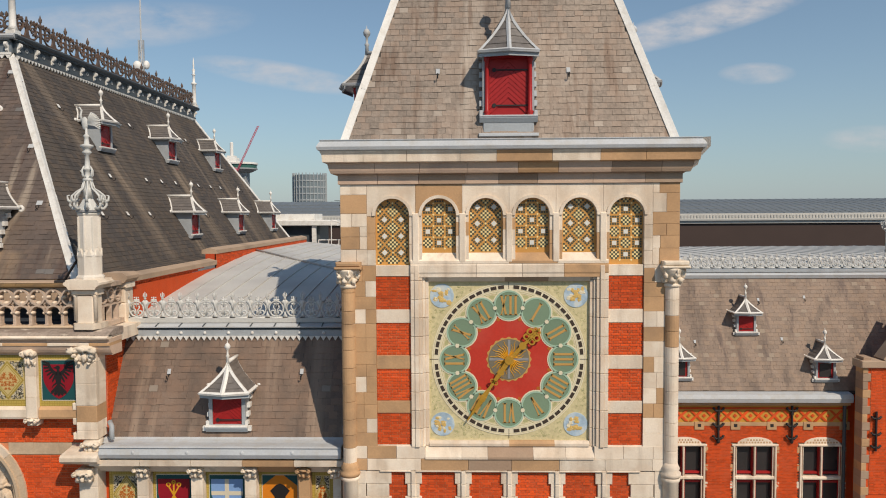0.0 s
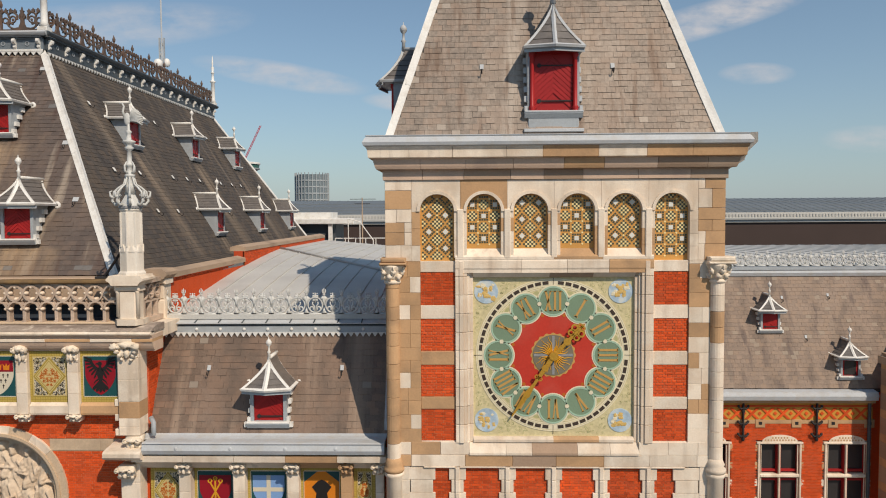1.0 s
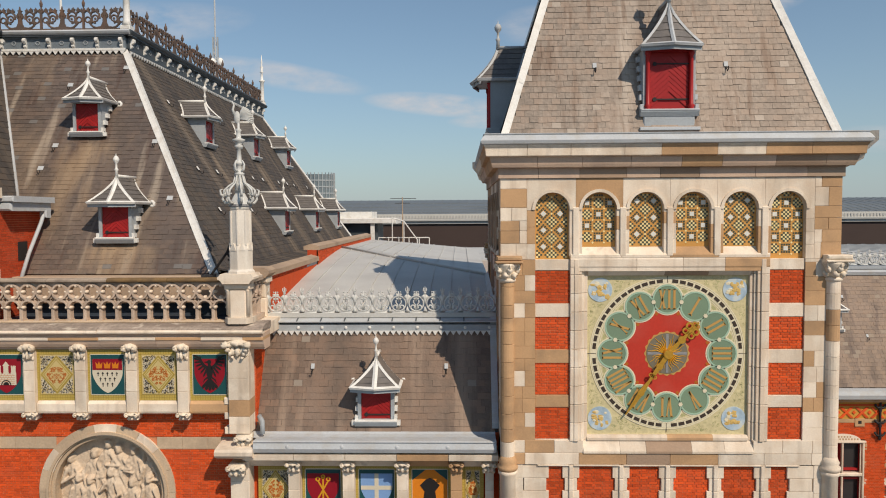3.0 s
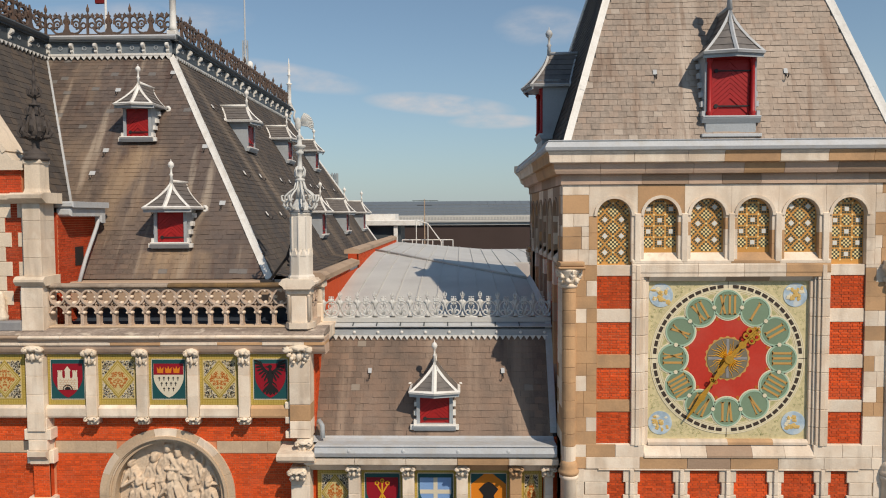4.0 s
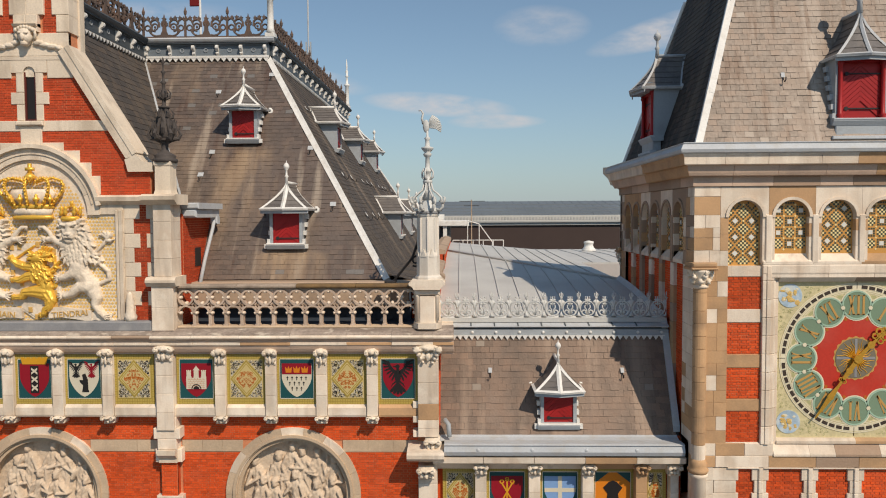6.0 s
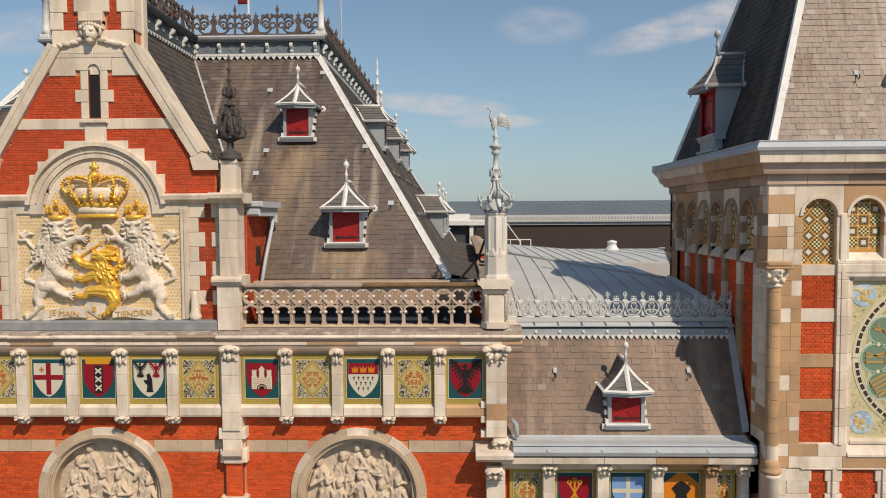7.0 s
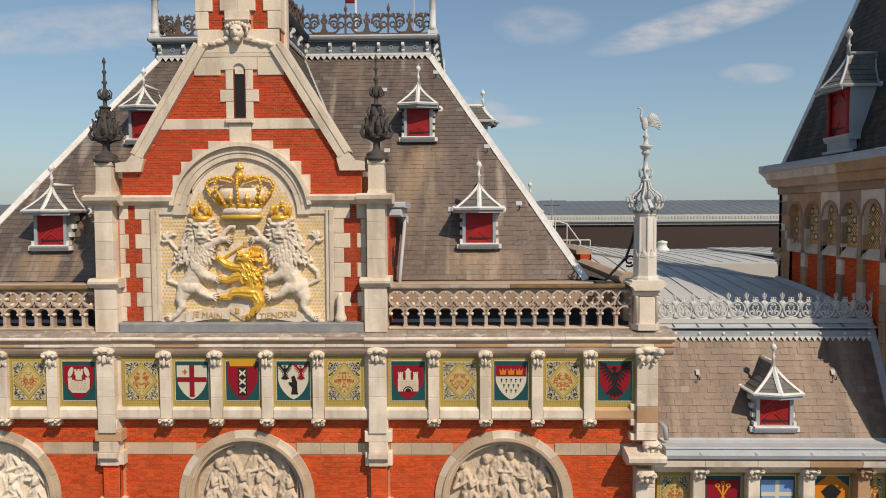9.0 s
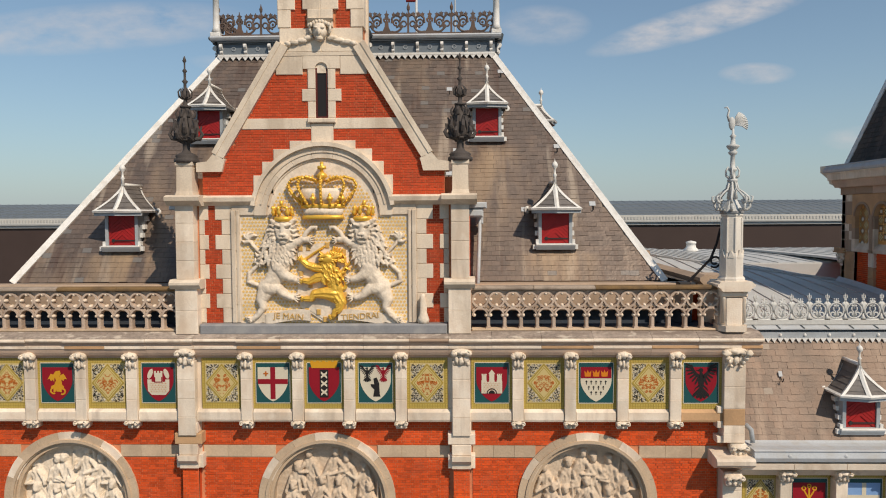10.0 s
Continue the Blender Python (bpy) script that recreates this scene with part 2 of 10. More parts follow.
GREYSTONE = surface("dirty grey ledge stone", (0.33, 0.27, 0.222), 0.9, var=0.35, scale=2.2, rand=0.25, fvar=0.5, fine=13.0, stain=(0.20, 0.155, 0.125), stain_amt=0.8, stain_scale=3.4, streak=(0.3, 1, 2.0), bump=0.5, runs=(((0.62, 0.54, 0.44), 0.7, 5.0, (0.6, 1, 1), 0.58, 0.68),))
LEAD = surface("pale painted lead", (0.465, 0.488, 0.505), 0.6, var=0.14, stain=(0.42, 0.40, 0.36), stain_amt=0.5, stain_scale=3.5, bump=0.15)
GREYPAINT = surface("blue grey painted wood", (0.36, 0.39, 0.41), 0.55, var=0.12, stain=(0.27, 0.28, 0.29), stain_amt=0.5, stain_scale=2.5)
# Dark paint; on side fascias and in gaps it carries shade
DARK_PAINT_SHADE = surface("dark grey paint and shade tone", (0.065, 0.078, 0.088), 0.5, var=0.15)
WHITEPAINT = surface("white paint", (0.74, 0.73, 0.69), 0.55, var=0.08, stain=(0.5, 0.45, 0.38), stain_amt=0.4, stain_scale=4.0)
RED = surface("red painted wood", (0.34, 0.017, 0.017), 0.45, var=0.16, fvar=0.1, scale=2.5, bump=0.1, rand=0.2)
IRON = surface("rusty dark iron", (0.115, 0.085, 0.07), 0.75, metal=0.1, var=0.3, stain=(0.19, 0.105, 0.065), stain_amt=0.6, stain_scale=3.0)
CASTIRON = surface("weathered dark cast iron", (0.075, 0.064, 0.058), 0.75, metal=0.1, var=0.35, fvar=0.3)
BLACKIRON = surface("black iron", (0.035, 0.032, 0.032), 0.6, metal=0.3, var=0.3)
GOLD = surface("gilded metal", (0.86, 0.52, 0.08), 0.36, metal=0.4, var=0.12, fvar=0.15, bump=0.3)
COPING = surface("sandy coping stone", (0.42, 0.31, 0.22), 0.9, island=0.15, stain=(0.22, 0.17, 0.13), stain_amt=0.5)
CRESTWHITE = surface("pale painted casting", (0.58, 0.585, 0.56), 0.6, var=0.15, stain=(0.40, 0.40, 0.38), stain_amt=0.5, stain_scale=5.0)
GLASS_DARK = surface("dark window glass", (0.035, 0.032, 0.032), 0.12, var=0.25, bump=0.0, spec=0.6)


def paint(name, col, rough=0.55, var=0.1, bump=0.1, rand=0.0):
    return surface(name, col, rough, var=var, fvar=0.08, bump=bump, fine=30.0, rand=rand)


# ---- mesh tools ----
class Geo:
    """Collects vertices and faces for one mesh."""

    def __init__(self):
        self.v, self.f = [], []

    def add(self, verts, faces, m=None):
        o = len(self.v)
        self.v.extend([tuple(m @ Vector(q)) for q in verts] if m else verts)
        self.f.extend([tuple(o + i for i in fc) for fc in faces])
        return self

    def box(self, x0, x1, y0, y1, z0, z1, c=0.0, m=None):
        if c <= 0:
            vs = [(x, y, z) for x in (x0, x1) for y in (y0, y1) for z in (z0, z1)]
            return self.add(vs, [(0, 1, 3, 2), (4, 6, 7, 5), (0, 4, 5, 1), (2, 3, 7, 6), (0, 2, 6, 4), (1, 5, 7, 3)], m)
        a = [(x0, z0), (x1, z0), (x1, z1), (x0, z1)]
        b = [(x0 + c, z0 + c), (x1 - c, z0 + c), (x1 - c, z1 - c), (x0 + c, z1 - c)]
        vs = [(x, y1, z) for x, z in a] + [(x, y0 + c, z) for x, z in a] + [(x, y0, z) for x, z in b]
        fs = [(3, 2, 1, 0), (8, 9, 10, 11)]
        for i in range(4):
            j = (i + 1) % 4
            fs += [(i, j, 4 + j, 4 + i), (4 + i, 4 + j, 8 + j, 8 + i)]
        return self.add(vs, fs, m)

    def prism(self, poly, a0, a1, axis="y", m=None):
        """A closed outline, drawn out along an axis. Outline in (x, z) for y, (y, z) for x, (x, y) for z."""
        k = len(poly)
        put = {"y": lambda p, a: (p[0], a, p[1]), "x": lambda p, a: (a, p[0], p[1]), "z": lambda p, a: (p[0], p[1], a)}[axis]
        vs = [put(q, a0) for q in poly] + [put(q, a1) for q in poly]
        fs = [tuple(range(k)), tuple(range(2 * k - 1, k - 1, -1))]
        fs += [(i, i + k, (i + 1) % k + k, (i + 1) % k) for i in range(k)]
        return self.add(vs, fs, m)

    def lathe(self, prof, seg=12, m=None, cx=0.0, cy=0.0):
        """A turned form about the upright line at cx, cy, from (radius, z) pairs."""
        vs, fs = [], []
        for r, z in prof:
            vs += [(cx + r * math.cos(2 * math.pi * i / seg), cy + r * math.sin(2 * math.pi * i / seg), z) for i in range(seg)]
        for k in range(len(prof) - 1):
            fs += [(k * seg + i, k * seg + (i + 1) % seg, (k + 1) * seg + (i + 1) % seg, (k + 1) * seg + i) for i in range(seg)]
        fs += [tuple(range(seg - 1, -1, -1)), tuple((len(prof) - 1) * seg + i for i in range(seg))]
        return self.add(vs, fs, m)

    def tube(self, pts, r, seg=6, closed=False, m=None, taper=1.0):
        pts = [Vector(q) for q in pts]
        n = len(pts)
        vs, fs = [], []
        for i, q in enumerate(pts):
            if closed:
                d = pts[(i + 1) % n] - pts[i - 1]
            else:
                d = pts[min(i + 1, n - 1)] - pts[max(i - 1, 0)]
            d.normalize()
            up = Vector((0, 1, 0)) if abs(d.y) < 0.9 else Vector((0, 0, 1))
            a = d.cross(up).normalized()
            b = d.cross(a)
            rr = r * (1 + (taper - 1) * i / max(n - 1, 1))
            vs += [tuple(q + rr * (math.cos(2 * math.pi * k / seg) * a + math.sin(2 * math.pi * k / seg) * b)) for k in range(seg)]
        for i in range(n if closed else n - 1):
            j = (i + 1) % n
            fs += [(i * seg + k, i * seg + (k + 1) % seg, j * seg + (k + 1) % seg, j * seg + k) for k in range(seg)]
        if not closed:
            fs += [tuple(range(seg - 1, -1, -1)), tuple((n - 1) * seg + k for k in range(seg))]
        return self.add(vs, fs, m)

    def ring(self, cx, cz, r0, r1, y0, y1, a0=0.0, a1=360.0, seg=24, m=None):
        """A flat ring or arch in the x-z plane, from angle a0 to a1 (degrees, 0 to the right, 90 up)."""
        full = abs(a1 - a0) >= 359.9
        k = seg if full else seg + 1
        vs, fs = [], []
        for i in range(k):
            t = radians(a0 + (a1 - a0) * i / seg)
            c, s = math.cos(t), math.sin(t)
            vs += [(cx + r0 * c, y0, cz + r0 * s), (cx + r1 * c, y0, cz + r1 * s), (cx + r1 * c, y1, cz + r1 * s), (cx + r0 * c, y1, cz + r0 * s)]
        for i in range(seg):
            j = (i + 1) % k
            for e in range(4):
                g = (e + 1) % 4
                fs.append((4 * i + e, 4 * j + e, 4 * j + g, 4 * i + g))
        if not full:
            fs += [(0, 1, 2, 3), (4 * (k - 1) + 3, 4 * (k - 1) + 2, 4 * (k - 1) + 1, 4 * (k - 1))]
        return self.add(vs, fs, m)

    def disc(self, cx, cz, r, y0, y1, seg=24, m=None):
        return self.prism([(cx + r * math.cos(2 * math.pi * i / seg), cz + r * math.sin(2 * math.pi * i / seg)) for i in range(seg)], y0, y1, "y", m)

    def blob(self, c, r, seg=10, rings=7, m=None, wob=0.0, seed=0.0):
        vs, fs = [], []
        for i in range(1, rings):
            p = math.pi * i / rings
            for k in range(seg):
                q = 2 * math.pi * k / seg
                d = Vector((math.sin(p) * math.cos(q), math.sin(p) * math.sin(q), math.cos(p)))
                s = 1 + wob * noise.noise(d * 2.2 + Vector((seed, seed * 1.7, 0)))
                vs.append((c[0] + r[0] * d.x * s, c[1] + r[1] * d.y * s, c[2] + r[2] * d.z * s))
        top, bot = len(vs), len(vs) + 1
        vs += [(c[0], c[1], c[2] + r[2]), (c[0], c[1], c[2] - r[2])]
        for i in range(rings - 2):
            fs += [(i * seg + k, (i + 1) * seg + k, (i + 1) * seg + (k + 1) % seg, i * seg + (k + 1) % seg) for k in range(seg)]
        fs += [(top, k, (k + 1) % seg) for k in range(seg)]
        fs += [(bot, (rings - 2) * seg + (k + 1) % seg, (rings - 2) * seg + k) for k in range(seg)]
        return self.add(vs, fs, m)

    def carve(self, amount=0.02, scale=7.0, seed=0.0):
        """Roughens the surface like chisel work."""
        out = []
        for q in self.v:
            v = Vector(q)
            d = noise.noise_vector(v * scale + Vector((seed, 0, 0))) + 0.6 * noise.noise_vector(v * scale * 2.3)
            out.append(tuple(v + d * amount))
        self.v = out
        return self

    def mesh(self, name, smooth=False):
        me = bpy.data.meshes.new(name)
        me.from_pydata([tuple(q) for q in self.v], [], self.f)
        bm = bmesh.new()
        bm.from_mesh(me)
        bmesh.ops.recalc_face_normals(bm, faces=bm.faces)
        bm.to_mesh(me)
        bm.free()
        if smooth:
            me.polygons.foreach_set("use_smooth", [True] * len(me.polygons))
        me.update()
        return me


def thing(name, label, category, loc=(0, 0, 0), group="", kind="", rz=0.0):
    ob = new(name)
    ob.matrix_world = pose(*loc, 0, 0, rz)
    return tagged(ob, label, category, group, kind)


def part(name, g, mat, parent, label="", smooth=False, loc=None):
    me = g.mesh(name, smooth) if isinstance(g, Geo) else g
    if not me.materials:
        me.materials.append(mat)
    ob = new(name, me)
    ob.parent = parent
    if loc is not None:
        ob.matrix_local = loc if isinstance(loc, Matrix) else Matrix.Translation(loc)
    if label:
        ob["label"] = label
    return ob


def solo(name, g, mat, label, category, loc=(0, 0, 0), group="", kind="", smooth=False):
    """A thing that is one mesh."""
    me = g.mesh(name, smooth)
    me.materials.append(mat)
    ob = new(name, me)
    ob.location = loc
    return tagged(ob, label, category, group, kind)


def fast_mesh(name, verts, faces, mat):
    me = bpy.data.meshes.new(name)
    me.from_pydata(verts, [], faces)
    me.materials.append(mat)
    me.update()
    return me


BRICK_L, BRICK_H, JOINT = 0.212, 0.0625, 0.012


def brick_cells(x0, x1, z0, z1, keep=None):
    """Cells of a running bond in a rectangle, as (x, width, z, height)."""
    cells = []
    row0 = int(math.floor(z0 / BRICK_H))
    for r in range(row0, int(math.ceil(z1 / BRICK_H)) + 1):
        za, zb = max(z0, r * BRICK_H), min(z1, (r + 1) * BRICK_H)
        if zb - za < 0.02:
            continue
        step = BRICK_L if r % 2 else BRICK_L * 0.5
        off = 0.0 if r % 2 else BRICK_L * 0.25
        k = int(math.floor((x0 - off) / step))
        while off + k * step < x1:
            xa, xb = max(x0, off + k * step), min(x1, off + (k + 1) * step)
            k += 1
            if xb - xa < 0.03:
                continue
            if keep and not keep((xa + xb) / 2, (za + zb) / 2):
                continue
            cells.append((xa, xb, za, zb))
    return cells


def brickwork(parent, rects, y, keep=None, singles=0, near=None, m=None, mat=None):
    """Brick facing on a wall whose face is at y: mortar bed, bricks proud of it. The first of them nearest to `near` are parts of their own."""
    rng = random.Random(len(rects) * 7 + int(abs(y) * 100))
    cells = [c for r in rects for c in brick_cells(*r, keep)]
    if near and singles:
        cells.sort(key=lambda c: (c[0] - near[0]) ** 2 + (c[2] - near[1]) ** 2)
    own, rest = cells[:singles], cells[singles:]
    h = JOINT / 2
    vs, fs = [], []
    for xa, xb, za, zb in rest:
        o, d = len(vs), rng.uniform(-0.003, 0.004)
        a, b, c, e = xa + h, xb - h, za + h, zb - h
        vs += [(a, y - 0.012 + d, c), (b, y - 0.012 + d, c), (b, y - 0.012 + d, e), (a, y - 0.012 + d, e),
               (a, y + 0.01, c), (b, y + 0.01, c), (b, y + 0.01, e), (a, y + 0.01, e)]
        fs += [(o, o + 1, o + 2, o + 3), (o, o + 4, o + 5, o + 1), (o + 1, o + 5, o + 6, o + 2), (o + 2, o + 6, o + 7, o + 3), (o + 3, o + 7, o + 4, o)]
    if m:
        vs = [tuple(m @ Vector(q)) for q in vs]
    ob = new("brickwork", fast_mesh("brickwork", vs, fs, mat or BRICK))
    ob.parent = parent
    tagged(ob, kind="stuff")
    bed = Geo()
    for x0, x1, z0, z1 in rects:
        if not keep:
            bed.box(x0, x1, y, y + 0.05, z0, z1, m=m)
    if keep:
        for xa, xb, za, zb in cells:
            bed.add([(xa, y, za), (xb, y, za), (xb, y, zb), (xa, y, zb)], [(0, 1, 2, 3)], m)
    mb = new("mortar_bed", fast_mesh("mortar_bed", [tuple(q) for q in bed.v], bed.f, MORTAR))
    mb.parent = parent
    tagged(mb, kind="stuff")
    shared = {}
    for xa, xb, za, zb in own:
        key = (round(xb - xa, 3), round(zb - za, 3))
        if key not in shared:
            g = Geo().box(h, key[0] - h, -0.012, 0.01, h, key[1] - h, c=0.003)
            shared[key] = g.mesh("brick")
            shared[key].materials.append(mat or BRICK)
        q = Matrix.Translation((xa, y + rng.uniform(-0.003, 0.003), za))
        part("brick", shared[key], BRICK, parent, loc=(m @ q) if m else q)


def slates(parent, o, u, v, w, h, mat, keep=None, sw=0.21, sh=0.165, singles=0, near=None, seed=1):
    """Slate courses on a roof slope: o lower corner, u along the eave, v up the slope, w x h in metres. keep(a, b): inside the slope."""
    rng = random.Random(seed)
    o, u, v = Vector(o), Vector(u).normalized(), Vector(v).normalized()
    n = u.cross(v).normalized()
    cells = []
    for r in range(int(h / sh) + 1):
        off = (r % 2) * sw / 2 + rng.uniform(-0.02, 0.02)
        k = -1
        while off + k * sw < w:
            a, b = off + k * sw, r * sh
            k += 1
            jit = rng.uniform(-0.012, 0.012)
            if a < -sw or b > h or (keep and not keep(a + sw / 2, b + sh / 2)):
                continue
            cells.append((max(a + 0.002, 0), min(a + sw - 0.002 + jit * 0.3, w), b + rng.uniform(-0.009, 0.009), rng.uniform(0.011, 0.02)))
    cells = [c for c in cells if c[1] - c[0] > 0.04]
    if near and singles:
        cells.sort(key=lambda c: (c[0] - near[0]) ** 2 + (c[2] - near[1]) ** 2)
    own, rest = cells[:singles], cells[singles:]

    def tile(a0, a1, b, lift):
        top = b + sh * 1.2
        return [o + u * a0 + v * b + n * lift, o + u * a1 + v * b + n * lift, o + u * a1 + v * top + n * 0.004, o + u * a0 + v * top + n * 0.004,
                o + u * a0 + v * b - n * 0.004, o + u * a1 + v * b - n * 0.004]

    tf = [(0, 1, 2, 3), (4, 5, 1, 0), (4, 0, 3), (1, 5, 2)]
    vs, fs = [], []
    for c in rest:
        k = len(vs)
        vs += [tuple(q) for q in tile(*c)]
        fs += [tuple(k + i for i in t) for t in tf]
    ob = new("slating", fast_mesh("slating", vs, fs, mat))
    ob.parent = parent
    tagged(ob, kind="stuff")
    frame_m = Matrix((u, v, n)).transposed().to_4x4()
    shared = {}
    for a0, a1, b, lift in own:
        key = (round(a1 - a0, 2), round(lift, 2))
        if key not in shared:
            wd, lf, hh = a1 - a0, key[1], sh * 1.2
            shared[key] = fast_mesh("slate", [(0, 0, lf), (wd, 0, lf), (wd, hh, 0.004), (0, hh, 0.004), (0, 0, -0.004), (wd, 0, -0.004)], tf, mat)
        part("slate", shared[key], mat, parent, loc=Matrix.Translation(o + u * a0 + v * b) @ frame_m)


# ---- dormers ----
def finial(parent, p, h, mat, name="finial"):
    """A small turned spike with a bud."""
    r = h * 0.05
    g = Geo().lathe([(r * 1.5, 0), (r * 1.1, h * 0.28), (r * 1.8, h * 0.34), (r * 0.9, h * 0.4), (r * 0.8, h * 0.58), (r * 2.3, h * 0.68),
                     (r * 2.6, h * 0.76), (r * 1.6, h * 0.86), (r * 0.4, h * 0.9), (r * 0.15, h)], 10)
    return part(name, g, mat, parent, smooth=True, loc=p)


def dormer(parent, at, w, h, hood_w, hood_h, slope, rz=0.0, cols=False, planks=True, glazed=False, eave=0.22, fin=0.65, slate=None, out=0.0, stepped=True):
    """A small roof dormer. at: the middle of its sill's front; slope: the roof's rise over run; faces -y before the turn rz."""
    base = new("dormer")
    base.parent = parent
    base.matrix_local = pose(*at, 0, 0, rz)
    hw = w / 2
    back = lambda z: z / slope + 0.06 + out
    # cheeks with a pale stepped edge
    for s in (-1, 1):
        x0, x1 = sorted((s * hw, s * (hw + 0.05)))
        part("cheek", Geo().prism([(0.0, -0.02), (back(0) + 0.05, -0.02), (back(h) + 0.1, h + 0.06), (0.0, h + 0.06)], x0, x1, "x"), GREYPAINT, base)
        k = max(3, int(h / 0.2))
        for i in range(k if stepped else 0):
            z = (i + 0.15) * h / k
            part("lead_soaker", Geo().box(min(s * (hw + 0.048), s * (hw + 0.12)), max(s * (hw + 0.048), s * (hw + 0.12)), back(z) - 0.10, back(z) + 0.06, z, z + h / k * 0.55), LEAD if cols else WHITEPAINT, base)
    # frame, shutter of slanting boards, hinges
    g = Geo()
    for s in (-1, 1):
        g.box(min(s * hw, s * (hw - 0.035)), max(s * hw, s * (hw - 0.035)), 0.0, 0.09, 0, h)
    g.box(-hw + 0.035, hw - 0.035, 0.0, 0.09, h - 0.035, h + 0.05)
    part("frame", g, RED if cols else GREYPAINT, base)
    part("shutter_back", Geo().box(-hw + 0.035, hw - 0.035, 0.055, 0.1, 0, h - 0.035), RED, base)
    if glazed:
        part("pane", Geo().box(-hw + 0.12, hw - 0.12, 0.04, 0.053, 0.09, h - 0.13), GLASS_DARK, base)
    if planks and not glazed:
        iw, ih = hw - 0.04, h - 0.045
        st = 0.115 if w > 0.9 else 0.10
        i = -int(iw / st) - 1
        while i * st < ih:
            for s in (-1, 1):
                z0, z1 = i * st + 0.012, (i + 1) * st
                # chevron board, clipped to the opening
                pts = []
                for x, z in ((0.0, z0 + iw * 0.9), (iw, z0), (iw, z1), (0.0, z1 + iw * 0.9)):
                    pts.append((s * x, min(max(z, 0.0), ih)))
                if max(q[1] for q in pts) - min(q[1] for q in pts) > 0.02 and len({(round(a, 3), round(b, 3)) for a, b in pts}) == 4:
                    part("board", Geo().prism(pts, 0.035, 0.06), RED, base)
            i += 1
    for z in (() if glazed else (0.2 * h, 0.78 * h) if cols else (0.2 * h,)):
        g = Geo().box(-hw * 0.6, hw - 0.06, 0.02, 0.036, z - 0.015, z + 0.015)
        g.disc(-hw * 0.6, z, 0.05, 0.018, 0.036, 8)
        part("hinge", g, BLACKIRON, base)
    if cols:
        for s in (-1, 1):
            part("colonnette", Geo().lathe([(0.075, 0), (0.085, 0.04), (0.06, 0.08), (0.085, 0.12), (0.05, 0.17), (0.045, h - 0.14), (0.075, h - 0.08), (0.06, h - 0.04), (0.08, h)], 10, cx=s * (hw - 0.05), cy=-0.02), RED, base, smooth=True)
    # sill
    g = Geo().prism([(-0.10, -0.02), (-0.10, 0.03), (0.02, 0.05), (back(0) + 0.04, 0.05), (back(0) + 0.04, -0.10), (-0.04, -0.12)], -hw - 0.12, hw + 0.12, "x")
    part("sill", g, GREYPAINT, base)
    part("sill_lip", Geo().box(-hw - 0.125, hw + 0.125, -0.115, 0.01, 0.0, 0.045, 0.012), LEAD if cols else WHITEPAINT, base)
    if stepped and not cols:
        for q in (-1, 1):
            part("lead_soaker", Geo().box(min(q * (hw + 0.09), q * (hw + 0.2)), max(q * (hw + 0.09), q * (hw + 0.2)), -0.03, 0.06, -0.10, 0.02), WHITEPAINT, base)
    if cols:
        part("apron", Geo().box(-hw - 0.04, hw + 0.04, -0.03, 0.2, -0.37, -0.1, 0.02), GREYPAINT, base)
        part("lead_flashing", Geo().box(-hw - 0.14, hw + 0.14, -0.12, 0.05, -0.44, -0.365, 0.01), LEAD, base)
    # hood: concave prow-fronted roof with a level ridge running back
    a, n, pw = hood_w / 2, 6, 1.5
    ze, yp, prow = h + 0.06, eave * 0.7, 0.13 * hood_w
    levels = []
    for i in range(n + 1):
        k, z = (1 - i / n) ** pw, ze + hood_h * i / n
        yf = yp - (yp + eave) * k
        yb = max(back(z) + 0.12, yf + 0.05)
        levels.append([Vector((-a * k, yb, z)), Vector((-a * k, yf, z)), Vector((0, yf - prow * k, z)), Vector((a * k, yf, z)), Vector((a * k, yb, z))])
    g = Geo()
    for lo, hi in zip(levels, levels[1:]):
        for e in range(4):
            p0, p1, q1, q0 = lo[e], lo[e + 1], hi[e + 1], hi[e]
            nn = (p1 - p0).cross(q0 - p0)
            nn = nn.normalized() * 0.012 if nn.length > 1e-6 else Vector((0, 0, 0.01))
            m = max(1, round((p1 - p0).length / 0.17))
            for t in range(m):
                u, v = t / m, (t + 1) / m
                g.add([p0.lerp(p1, u) + nn, p0.lerp(p1, v) + nn, q0.lerp(q1, v), q0.lerp(q1, u)], [(0, 1, 2, 3)])
    tagged(part("hood_slating", g, slate or SLATE_HOOD, base), kind="stuff")
    part("soffit", Geo().add([tuple(q) for q in levels[0]] + [tuple(q + Vector((0, 0, -0.03))) for q in levels[0]], [(0, 1, 2, 3, 4), (9, 8, 7, 6, 5)] + [(i, i + 5, (i + 1) % 5 + 5, (i + 1) % 5) for i in range(5)]), GREYPAINT, base)
    roll = WHITEPAINT if not cols else LEAD

    def edge_strip(name, line, one, two, w):
        """Sheet metal folded over an edge of the hood: line, and the directions of the two faces beside it."""
        g = Geo()
        vs = []
        for q, a1, a2 in zip(line, one, two):
            wa, wb = min(w, a1.length * 0.5), min(w, a2.length * 0.5)
            d1 = a1.normalized() * wa if a1.length > 1e-4 else Vector((0, 0, 0))
            d2 = a2.normalized() * wb if a2.length > 1e-4 else Vector((0, 0, 0))
            out = -(d1 + d2)
            out = out.normalized() if out.length > 1e-4 else Vector((0, -0.7, 0.7))
            lift = Vector((0, -0.012, 0.022))
            vs += [q + d1 + lift + out * 0.004, q + lift + out * 0.03, q + d2 + lift + out * 0.004, q - Vector((0, 0, 0.01))]
